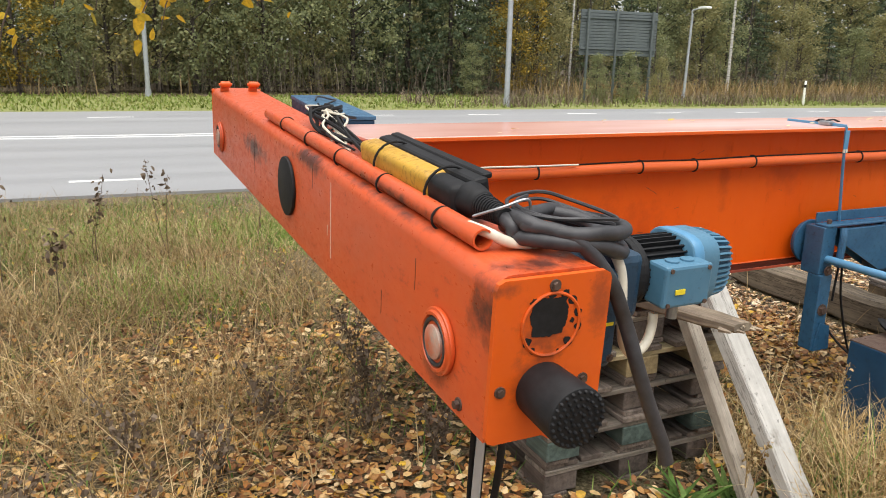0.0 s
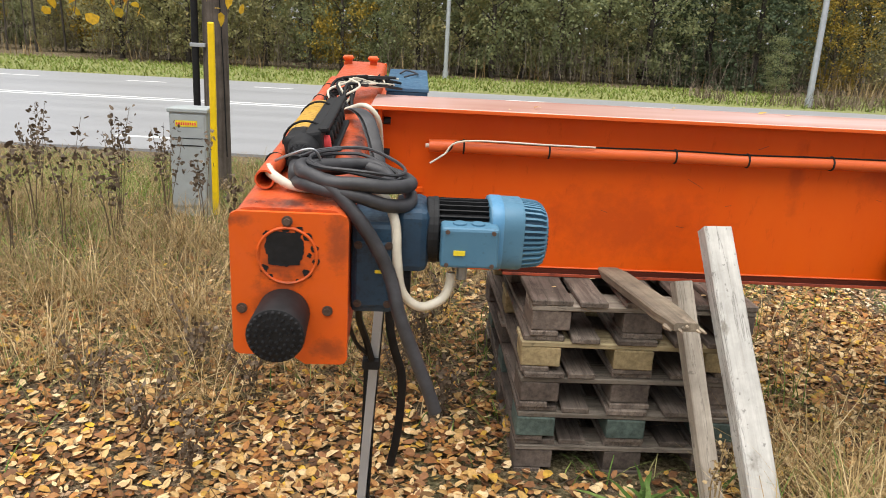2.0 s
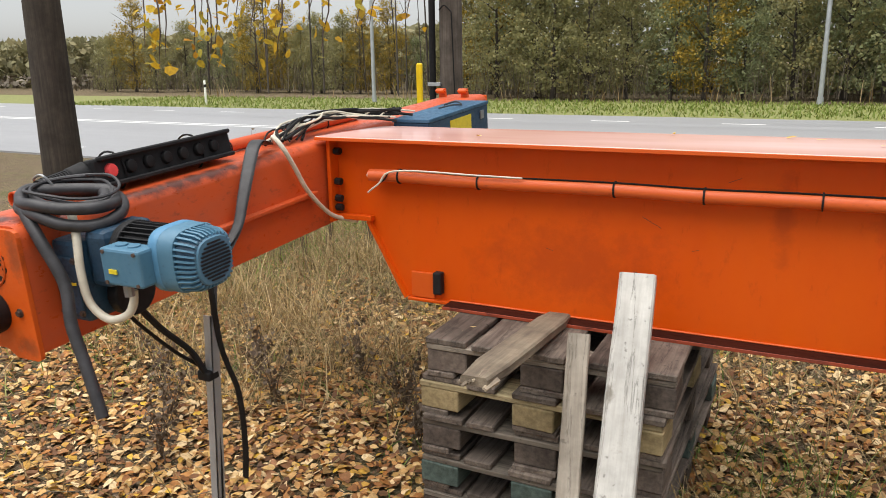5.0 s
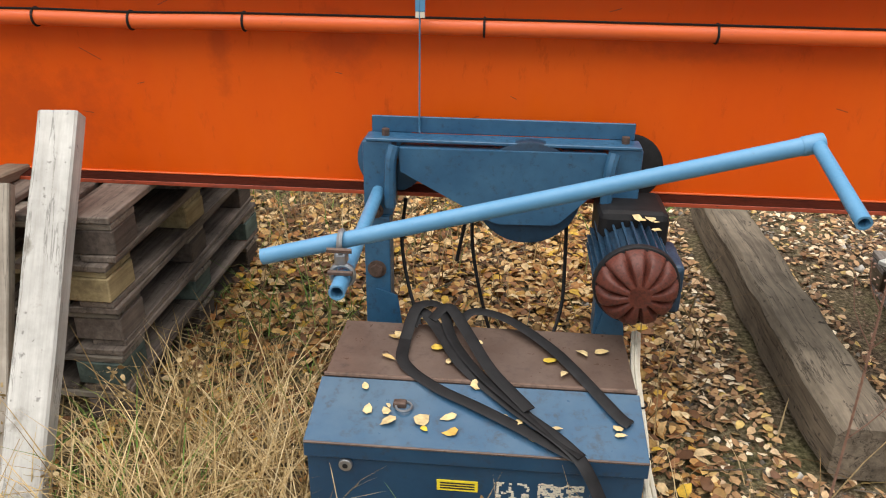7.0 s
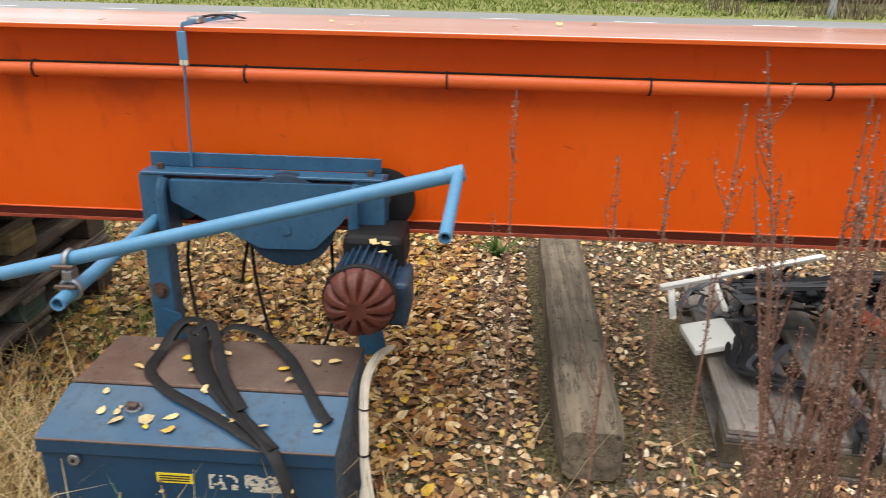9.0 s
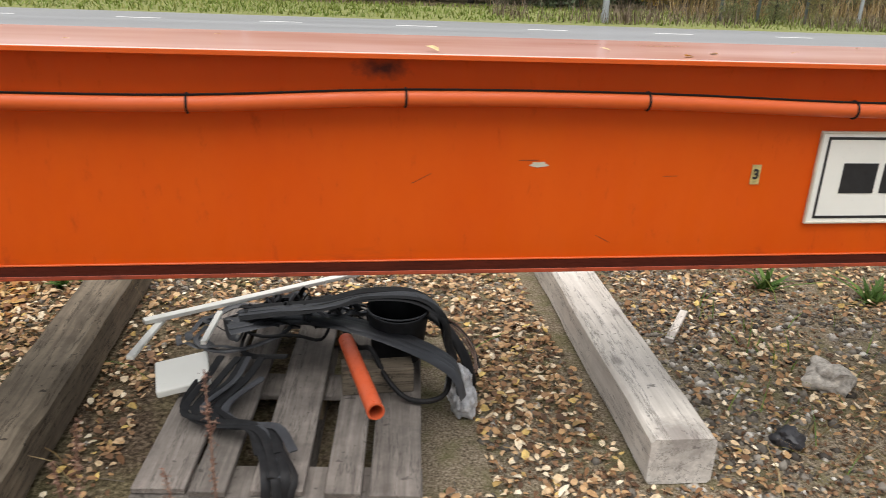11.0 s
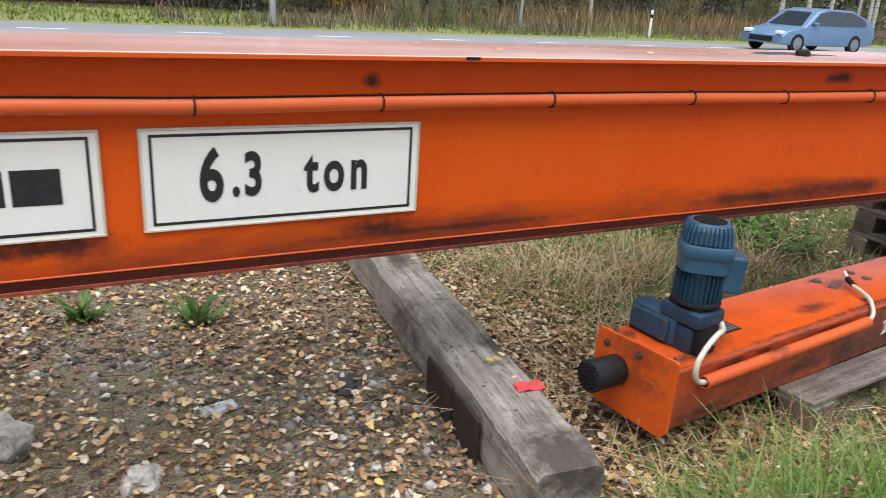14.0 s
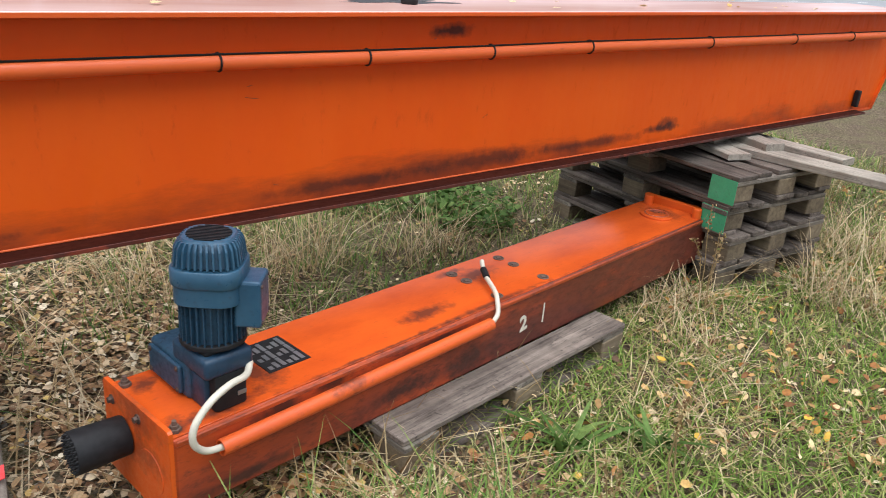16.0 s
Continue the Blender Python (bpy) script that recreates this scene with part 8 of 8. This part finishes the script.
for k, (x, y, n, h) in enumerate(tuft_at):
    if x > 8.9 and y < -0.5:
        continue
    rs = np.random.RandomState(100 + k)
    a, r = rs.uniform(0, 6.28, n), 0.16 * np.sqrt(rs.uniform(0, 1, n))
    q = np.stack([x + r * np.cos(a) * 1.4, y + r * np.sin(a), np.full(n, lie(x, y))], -1)
    v, f = blades(q, h, 0.0062 if k < 8 else 0.0042, 200 + k, 0.75, 0.4)
    mat = GRASS_GREEN if (k < 8 or k > 16 and ((k < 49 and (k - 17) % 4 == 0) or 26 <= k <= 28)) else STRAW
    mat = PALE_STRAW if x > 8.0 and y > 0.5 else mat
    tagged(new("grass_tuft", array_mesh("grass_tuft", v, f, mat)), "tuft of long green grass" if mat is GRASS_GREEN else "tuft of long dry grass", "grass tuft", "grass tufts")

# bent straw clumps beside the spare carriage
for k, (x, y, n, h, bend, r) in enumerate(((10.42, -0.36, 70, 0.26, 1.2, 0.12), (10.60, -0.40, 70, 0.30, 1.0, 0.12), (10.28, -0.58, 60, 0.20, 1.4, 0.14), (9.72, -0.88, 60, 0.15, 1.4, 0.15), (9.88, -0.98, 60, 0.15, 1.4, 0.15), (10.2, -0.74, 60, 0.16, 1.4, 0.15), (11.3, -0.75, 200, 0.34, 0.9, 0.2), (12.0, -0.5, 220, 0.36, 0.9, 0.25))):
    rs = np.random.RandomState(160 + k)
    a, q = rs.uniform(0, 6.28, n), r * np.sqrt(rs.uniform(0, 1, n))
    v, f = blades(np.stack([x + q * np.cos(a), y + q * np.sin(a), np.full(n, lie(x, y))], -1), h, 0.0040, 260 + k, bend, 0.5)
    tagged(new("straw_clump", array_mesh("straw_clump", v, f, PALE_STRAW)), "bent clump of pale dry straw", "grass tuft", "straw clumps")


def weed(name, x, y, height, stems, seed, material, label, group, spread=0.25, bud=0.012, density=26, start=0.35, twigs=0):
    """A dry herb: stems with short side twigs and many small seed heads."""
    rs = np.random.RandomState(seed)
    ob = tagged(new(name), label, "weed", group)
    ob.matrix_basis = Matrix.Translation((x, y, -0.02))
    heads = []
    for s in range(stems):
        a, l = rs.uniform(0, 6.28), height * (rs.uniform(0.6, 1.0) if stems > 1 else 1.0)
        dx, dy = spread * l * np.cos(a) * rs.uniform(0.2, 1), spread * l * np.sin(a) * rs.uniform(0.2, 1)
        p = [Vector((x + rs.uniform(-0.03, 0.03), y + rs.uniform(-0.03, 0.03), -0.02))]
        for u in (0.35, 0.7, 1.0):
            p.append(Vector((x + dx * u ** 1.3 + rs.uniform(-0.012, 0.012), y + dy * u ** 1.3 + rs.uniform(-0.012, 0.012), l * u)))
        part("stem", tube(p, 0.0034, 5, per=3, taper=0.0014), material, ob)
        path = smooth_path(p, 10)
        for _ in range(density):
            u = (len(path) - 1) * (rs.uniform(start, 0.999) ** (0.8 if twigs else 1.0))
            i = int(u)
            q = path[i].lerp(path[i + 1], u - i)
            off = Vector(rs.normal(0, 1, 3)) * bud * 1.6
            heads.append(q + off)
        for _ in range(twigs):
            u = rs.uniform(start, 0.92)
            q = path[int(u * (len(path) - 1))]
            ln, az = l * rs.uniform(0.08, 0.2) * (1.25 - u), rs.uniform(0, 6.28)
            tip = q + Vector((0.38 * math.cos(az), 0.38 * math.sin(az), 1.0)) * ln
            part("side_twig", tube([q, q.lerp(tip, 0.5) + Vector((0.1 * math.cos(az), 0.1 * math.sin(az), 0)) * ln, tip], 0.0014, 4, per=2, taper=0.0008), material, ob)
            for w in rs.uniform(0.15, 1.0, int(density * 0.10)):
                heads.append(q.lerp(tip, w) + Vector(rs.normal(0, 1, 3)) * bud * 1.6)
    v, f = leaf_cloud(np.array([tuple(h) for h in heads]) - np.array((x, y, -0.02)), bud * 2.4, seed + 1, 0.9, 0.6)
    hd = new("seed_fluff", array_mesh("seed_fluff", v, f, material))
    hd.parent = ob
    tagged(hd, kind="stuff")
    return ob


for k, (x, y, h, n) in enumerate(((3.00, -0.81, 1.24, 1), (3.18, -1.0, 1.15, 1), (3.29, -0.98, 1.24, 1), (3.35, -1.03, 1.27, 1), (3.52, -1.10, 1.45, 6), (3.55, -1.04, 1.32, 7), (3.62, -1.10, 1.30, 7), (3.70, -1.11, 1.20, 6), (3.40, -1.2, 0.85, 5), (3.62, -1.22, 0.8, 6), (3.85, -1.1, 1.0, 4), (4.05, -1.0, 0.9, 2))):
    weed("dry_weed", x, y, h, n, 300 + k, WEED_RED, "tall reddish dry weed in front of the girder", "weeds by the scrap", 0.04 if n == 1 else 0.13, 0.0023, 260, 0.35, 6)
for k, (x, y, h, n) in enumerate(((-2.35, 2.3, 0.95, 4), (-2.7, 2.6, 1.0, 4), (-2.15, 2.75, 0.95, 6), (-1.85, 2.9, 0.9, 6), (-1.55, 2.8, 0.75, 4), (-2.5, 1.9, 0.8, 4), (-2.9, 2.2, 0.9, 4), (-1.2, 2.3, 0.65, 2), (-2.0, 2.2, 0.7, 4), (-3.2, 2.9, 1.0, 4), (-1.0, 3.4, 0.8, 2), (-0.5, 3.6, 0.75, 2), (0.3, 4.0, 0.8, 2), (-3.1, 3.6, 0.9, 4))):
    weed("dark_weed", x, y, h, n, 400 + k, WEED_DRY, "dark dry weed stalks in the grass", "weeds by the cabinet", 0.22, 0.016, 26, 0.55)
for k, (x, y, h, n) in enumerate(((-1.0, -0.15, 0.5, 6), (-0.75, -0.45, 0.45, 6), (-0.95, 0.4, 0.55, 7), (-1.3, 0.1, 0.5, 6), (-0.65, 0.15, 0.5, 6), (-0.05, 0.3, 0.5, 7), (0.15, 0.05, 0.45, 6), (0.1, 0.7, 0.5, 6), (-0.4, 0.5, 0.5, 6), (0.2, 1.2, 0.5, 6))):
    weed("brown_weed", x, y, h * 0.62, n, 450 + k, WEED_DRY, "low brown dry weed beside the carriage", "weeds under the carriage", 0.6, 0.010, 26, 0.2)
for k, (x, y, h, n) in enumerate(((1.28, -0.98, 0.42, 3), (2.0, -1.12, 0.40, 4), (2.3, -1.1, 0.42, 4), (1.45, -0.65, 0.5, 3), (2.55, -1.08, 0.38, 4), (10.62, -0.42, 0.5, 4), (8.15, -1.35, 0.75, 1), (7.5, -1.25, 0.55, 2), (7.78, -1.3, 0.5, 2), (8.02, -1.28, 0.62, 2), (8.38, -1.25, 0.55, 2), (8.62, -1.22, 0.5, 2), (8.95, -1.25, 0.45, 2), (9.4, -1.1, 0.4, 2), (6.95, -1.3, 0.85, 1), (8.3, -1.05, 0.5, 2), (1.0, -0.72, 0.35, 3))):
    weed("feather_grass", x, y, h, n, 500 + k, GRASS_DRY, "pale grass stems with feathery heads", "grass stems", 0.35, 0.006, 40, 0.55)
# low green herbs
for k, (x, y, r) in enumerate(((0.83, -0.62, 0.10), (0.98, -0.66, 0.07), (6.46, 1.25, 0.09), (6.90, 1.04, 0.08), (6.0, 1.75, 0.08), (7.0, 1.9, 0.1), (3.0, 1.45, 0.06), (10.2, 1.6, 0.45), (10.7, 1.9, 0.5), (9.9, 2.2, 0.5), (10.4, 1.0, 0.3), (11.3, 2.2, 0.6), (9.55, -0.95, 0.10), (9.3, -0.8, 0.08))):
    rs = np.random.RandomState(600 + k)
    n = int(40 + 1900 * r)
    a, q = rs.uniform(0, 6.28, n), r * np.sqrt(rs.uniform(0, 1, n))
    p = np.stack([x + q * np.cos(a), y + q * np.sin(a), lie(x, y) + rs.uniform(0.01, 0.03 + 0.32 * r if r > 0.2 else 0.045, n)], -1)
    v, f = leaf_cloud(p, 0.05, 700 + k, 0.5)
    if r < 0.2:
        q = np.tile(np.array([(x, y, lie(x, y))]), (int(14 + 120 * r), 1)) + rs.normal(0, r * 0.25, (int(14 + 120 * r), 3)) * np.array((1, 1, 0))
        v, f = blades(q, 0.13, 0.028, 700 + k, 0.7, 0.7)
    tagged(new("green_herb", array_mesh("green_herb", v, f, HERB)), "low patch of green leafy herbs", "herb", "green herbs")

# leaves lying on things
rs = np.random.RandomState(77)
rest = []
for n, x0, x1, y0, y1, z in ((13, 1.98, 2.58, -0.64, -0.42, 0.421), (19, 1.95, 2.58, -0.83, -0.66, None), (14, 0.3, 3.0, -0.08, 0.35, 1.277), (26, 3.0, 12.5, -0.08, 0.38, 1.277), (14, 0.5, 1.15, -0.35, 0.5, 0.652), (10, 7.6, 7.9, -0.5, 1.2, 0.236), (9, 2.55, 2.66, -0.43, -0.2, 0.705)):
    for _ in range(n):
        x, y = rs.uniform(x0, x1), rs.uniform(y0, y1)
        rest.append((x, y, (z if z else 0.372 + 0.214 * (y + 0.842) + 0.008) + 0.003))
v, f = leaf_cloud(np.array(rest), 0.034, 78, 0.14, 0.5)
tagged(new("resting_leaves", array_mesh("resting_leaves", v, f, WET_LEAF)), "yellow leaves resting on the steel and wood", "fallen leaves", kind="stuff")


def rock(name, x, y, r, seed, material, label):
    b = bmesh.new()
    bmesh.ops.create_icosphere(b, subdivisions=3, radius=r)
    for v_ in b.verts:
        k = 1 + 0.6 * noise.noise(v_.co / r * 1.3 + Vector((seed, 0, 0))) + 0.3 * noise.noise(v_.co / r * 3.5 + Vector((seed, 3, 0)))
        v_.co = Vector((v_.co.x * k, v_.co.y * k, v_.co.z * k * 0.75))
    b.transform(Matrix.Translation((x, y, r * 0.35)))
    return single(name, b, material, label, "stone")


STONE = plain("rough_concrete", (0.42, 0.38, 0.33), 0.9, 0, 0.5, 45, 1.0)
rock("stone", 6.17, 0.30, 0.085, 2, STONE, "rough grey concrete lump on the gravel")
rock("stone", 6.55, -0.05, 0.05, 5, STONE, "small rough grey stone on the gravel")
rock("stone", 5.79, -0.05, 0.045, 8, CABLE, "small dark stone on the gravel")
rock("stone", 6.45, -0.55, 0.05, 9, STONE, "small rough grey stone on the gravel")
beam("stick", (5.68, 0.68, 0.01), (5.86, 0.93, 0.02), 0.035, 0.02, SLEEPER_PALE, "pale wood scrap on the gravel", "wood scrap", bevel=0.003)
beam("stick", (6.78, 0.27, 0.008), (6.90, 0.29, 0.010), 0.06, 0.012, PLASTIC, "flat pale scrap on the gravel", "scrap", bevel=0.002)
beam("dark_scrap", (7.29, 0.21, 0.006), (7.34, 0.35, 0.008), 0.06, 0.008, CABLE, "flat dark rubber scrap on the gravel", "scrap", bevel=0.002)
# ---- trees ----


def tree_points(rs, kind, height):
    """Crown points round a trunk, for broad-leaved and spruce shapes."""
    pts = []
    if kind == "spruce":
        z = 0.25
        while z < height:
            r = 0.24 * (height - z) + 0.15
            for _ in range(9):
                a = rs.uniform(0, 6.28)
                m = int(22 * r) + 6
                for _ in range(m):
                    u = np.sqrt(rs.uniform(0.02, 1))
                    pts.append((r * u * np.cos(a) + rs.normal(0, 0.07), r * u * np.sin(a) + rs.normal(0, 0.07), z - 0.28 * r * u + rs.normal(0, 0.05)))
            z += 0.34
    else:
        clumps = int(height * 24)
        for _ in range(clumps):
            z = height * rs.uniform(0.06, 1.0)
            u = z / height
            r = height * 0.22 * (math.sin(3.0 * min(u + 0.12, 1)) ** 0.7 + 0.15)
            a, q = rs.uniform(0, 6.28), r * np.sqrt(rs.uniform(0.05, 1))
            c = np.array((q * np.cos(a), q * np.sin(a), z))
            n = rs.randint(26, 70)
            pts += list(c + rs.normal(0, 1, (n, 3)) * np.array((0.24, 0.24, 0.16)) * (0.6 + 0.6 * rs.rand()))
    return np.array(pts)


def build_tree(kind, height, seed, material, leaf, label, bark):
    rs = np.random.RandomState(seed)
    t = thing("tree", (0, 0, 0), label, "tree", "trees of the wood across the road")
    r = 0.014 * height + 0.02
    lean = rs.uniform(-0.25, 0.25, 2)
    b = tube([(0, 0, -0.05), (lean[0] * 0.3, lean[1] * 0.3, height * 0.35), (lean[0], lean[1], height * 0.97)], r, 9, taper=0.015)
    if kind != "spruce":
        for _ in range(int(height * 2.2)):
            z = height * rs.uniform(0.1, 0.85)
            a, l = rs.uniform(0, 6.28), height * 0.2 * rs.uniform(0.5, 1.1)
            p0 = Vector((lean[0] * z / height, lean[1] * z / height, z))
            tube([p0, p0 + Vector((l * 0.5 * np.cos(a), l * 0.5 * np.sin(a), l * 0.4)), p0 + Vector((l * np.cos(a), l * np.sin(a), l * 0.75))], r * 0.28, 5, b, per=3, taper=0.006)
    part("trunk", b, bark, t, smooth=True)
    p = tree_points(rs, kind, height)
    if len(p) > 9500:
        p = p[rs.choice(len(p), 9500, False)]
    p = p + np.stack([lean[0] * p[:, 2] / height, lean[1] * p[:, 2] / height, 0 * p[:, 2]], -1)
    v, f = leaf_cloud(p, leaf, seed + 9, 0.9, 0.4, True)
    crown = new("crown", array_mesh("crown", v, f, material))
    crown.parent = t
    tagged(crown, kind="stuff")
    return t


kinds = {
    "olive_a": build_tree("broad", 7.5, 1, CROWN_OLIVE, 0.135, "bushy tree with olive autumn leaves", BARK),
    "olive_b": build_tree("broad", 5.5, 2, CROWN_OLIVE, 0.12, "low bushy tree with olive autumn leaves", BARK),
    "green_a": build_tree("broad", 8.0, 3, CROWN_GREEN, 0.135, "leafy tree with dull green leaves", BARK),
    "green_b": build_tree("broad", 4.5, 4, CROWN_GREEN, 0.11, "low leafy shrub with dull green leaves", BARK),
    "gold": build_tree("broad", 7.0, 5, CROWN_GOLD, 0.12, "young tree with golden autumn leaves", BARK),
    "spruce_a": build_tree("spruce", 9.0, 6, NEEDLE, 0.15, "tall dark green spruce at the wood's edge", BARK),
    "spruce_b": build_tree("spruce", 5.0, 7, NEEDLE, 0.13, "small dark green spruce at the wood's edge", BARK),
}
rs = np.random.RandomState(9)
plan = []
for i in range(62):
    x = -42 + 1.57 * i + rs.uniform(-0.5, 0.5)
    y = 29.6 + rs.uniform(0, 1.8)
    if x < -13:
        y += 4
    pick = rs.rand()
    if x < -14:
        k = "gold" if pick < 0.35 else "olive_b" if pick < 0.8 else "green_b"
    elif x < 3:
        k = "olive_b" if pick < 0.35 else "olive_a" if pick < 0.7 else "green_b" if pick < 0.9 else "gold"
    elif x < 9:
        k = "olive_a" if pick < 0.45 else "green_a" if pick < 0.8 else "olive_b"
    elif x < 17:
        k = "spruce_a" if pick < 0.45 else "green_a" if pick < 0.75 else "spruce_b"
    else:
        k = "green_b" if pick < 0.3 else "spruce_b" if pick < 0.6 else "olive_b" if pick < 0.85 else "gold"
    if x > 18 and rs.rand() < 0.45:
        continue
    plan.append((k, x, y, rs.uniform(0.8, 1.2) * (0.72 if x < -16 else 1)))
for i in range(36):
    x = -40 + 2.6 * i + rs.uniform(-0.6, 0.6)
    k = ("spruce_a", "green_a", "olive_a")[rs.randint(3)]
    if x < -16:
        continue
    plan.append((k, x, 34.5 + rs.uniform(0, 3.5), rs.uniform(1.0, 1.5)))
plan += [("green_b", 17.7, 23.2, 0.42), ("green_b", 19.3, 23.3, 0.45), ("olive_b", 20.9, 23.2, 0.33), ("spruce_b", 22.6, 28.2, 0.5), ("green_b", 14.6, 28.0, 0.5)]
used = set()
for k, x, y, s in plan:
    m = Matrix.Translation((x, y, -0.14)) @ Matrix.Rotation(rs.uniform(0, 6.28), 4, "Z")
    if k not in used:
        used.add(k)
        ob = kinds[k]
        ob.matrix_basis = m
    else:
        ob = copy_thing(kinds[k], m)
    ob.scale = (s, s, s)

# slim trunks at the wood's edge: birches and bare saplings
def sapling(x, y, height, r, bark, label, seed, twigs=7):
    rs = np.random.RandomState(seed)
    t = thing("birch" if bark is BIRCH else "sapling", (x, y, -0.02), label, "tree", "slim trunks at the wood's edge")
    dx, dy = rs.uniform(-0.5, 0.5), rs.uniform(-0.4, 0.4)
    b = tube([(x, y, -0.05), (x + dx * 0.2, y + dy * 0.2, height * 0.3), (x + dx * 0.5, y + dy * 0.5, height * 0.6), (x + dx, y + dy, height)], r, 9, taper=r * 0.3)
    part("trunk", b, bark, t, smooth=True)
    for _ in range(twigs):
        z = height * rs.uniform(0.15, 0.9)
        a, l = rs.uniform(0, 6.28), rs.uniform(0.5, 1.4)
        p0 = Vector((x + dx * z / height * 0.8, y + dy * z / height * 0.8, z))
        part("branch", tube([p0, p0 + Vector((l * 0.5 * np.cos(a), l * 0.5 * np.sin(a), l * 0.45)), p0 + Vector((l * np.cos(a), l * np.sin(a), l * 0.8))], 0.014, 5, per=3, taper=0.004), TWIG, t)


rs = np.random.RandomState(19)
for i, (x, y, h, r) in enumerate(((39.5, 26.0, 12, 0.13), (41.5, 26.0, 12, 0.13), (43.4, 26.2, 11, 0.11), (28.9, 27.5, 11, 0.08), (46.4, 26.0, 11, 0.11), (48.2, 27.0, 12, 0.12), (20.6, 29.5, 10, 0.06))):
    sapling(x, y, h, r, BIRCH, "slim white birch trunk with dark marks", 30 + i)
for i in range(34):
    x = rs.uniform(-30, -6) if i < 18 else rs.uniform(16, 40)
    sapling(x, 29.6 + rs.uniform(0, 4.0), rs.uniform(7, 11), rs.uniform(0.025, 0.06), BARK, "slim bare grey-brown trunk", 60 + i, 5)

# brushwood and far woods as stuff
pts = []
for _ in range(2600):
    x = rs.uniform(-45, 60)
    y = 28.6 + abs(rs.normal(0, 1.2)) + (4 if x < -13 else 0)
    pts.append((x, y, 0))
v, f = blades(np.array(pts), 2.4, 0.022, 71, 0.25, 0.2)
tagged(new("brushwood", array_mesh("brushwood", v, f, BRUSH)), "thin bare brushwood along the wood's edge", "brushwood", kind="stuff")
n = 42000
x = rs.uniform(-75, 95, n)
z = 12 * rs.uniform(0, 1, n) ** 1.1 * np.where(x < -17, 0.3, 1)
y = 39 + rs.uniform(0, 7, n) + 0.0 * z
for side, mat, label in ((x <= 11, FAR_GREEN, "dense olive woods far behind, haze painted into the leaves"), (x > 11, NEEDLE, "dense dark green woods far behind")):
    v, f = leaf_cloud(np.stack([x, y, z], -1)[side], 0.75, 72, 0.9, 0.4, True)
    tagged(new("far_woods", array_mesh("far_woods", v, f, mat)), label, "woods", kind="stuff")
n = 9000
x = rs.uniform(-75, 95, n)
y = 31 + rs.uniform(0, 11, n) + np.where(x < -13, 4, 0)
v, f = leaf_cloud(np.stack([x, y, rs.uniform(0.05, 0.9, n)], -1), 0.45, 73, 0.8, 0.4, True)
tagged(new("undergrowth", array_mesh("undergrowth", v, f, BRUSH)), "brown undergrowth on the forest floor", "undergrowth", kind="stuff")


def near_birch():
    """The tree by the yard whose twigs hang into the view."""
    t = thing("birch", (-3.25, 1.15, -0.02), "birch with dark bark and hanging yellow leaves", "tree")
    part("trunk", tube([(-3.25, 1.15, -0.05), (-3.22, 1.12, 1.6), (-3.12, 1.05, 3.6), (-3.0, 0.95, 6.5)], 0.15, 14, taper=0.07), BARK, t, smooth=True)
    rs = np.random.RandomState(3)
    tips = ((-1.22, 0.50, 1.50), (-1.27, 0.60, 1.56), (-1.05, 0.62, 1.66), (-0.80, 0.50, 1.56), (-0.92, 0.66, 1.66), (-0.70, 0.72, 1.60), (-0.36, 0.62, 1.70), (-0.30, 0.85, 1.73), (-0.52, 0.75, 1.68), (-1.34, 0.30, 1.53), (-1.42, 0.42, 1.58), (-1.55, 0.75, 1.60), (-1.75, 0.6, 1.62), (-1.2, 1.3, 1.74), (-1.6, 1.5, 1.70), (-2.0, 1.6, 1.75), (-2.3, 1.6, 1.75), (-2.6, 2.2, 1.85))
    pts = []
    for k, p in enumerate(tips):
        p = Vector(p)
        z0 = rs.uniform(3.2, 4.6)
        p0 = Vector((-3.18 + 0.1 * rs.rand(), 1.08, z0))
        mid = p0.lerp(p, 0.6) + Vector((0, 0, 0.9))
        part("branch", tube([p0, p0.lerp(mid, 0.5) + Vector((0, 0, 0.35)), mid, p + Vector((0, 0, 0.45)), p], 0.016, 6, per=4, taper=0.0016), TWIG, t, smooth=True)
        for _ in range(15):
            u = rs.uniform(0, 0.62) ** 1.2
            pts.append(p + Vector((rs.normal(0, 0.045), rs.normal(0, 0.045), u * 0.9 + rs.normal(0, 0.02) - 0.03)))
        for _ in range(30):
            q = p.lerp(mid, rs.uniform(0.5, 1))
            pts.append(q + Vector(rs.normal(0, 0.13, 3)))
    for _ in range(2200):
        a, r, z = rs.uniform(0, 6.28), 1.9 * np.sqrt(rs.rand()), rs.uniform(3.2, 7.4)
        pts.append(Vector((-3.05 + r * np.cos(a), 1.0 + r * np.sin(a), z)))
    v, f = leaf_cloud(np.array([tuple(p) for p in pts]), 0.055, 5, 0.9, 0.4)
    v = v - np.array((-3.25, 1.15, -0.02))
    crown = new("crown", array_mesh("crown", v, f, YELLOW_LEAF))
    crown.parent = t
    tagged(crown, "yellow birch leaves", kind="stuff")


near_birch()
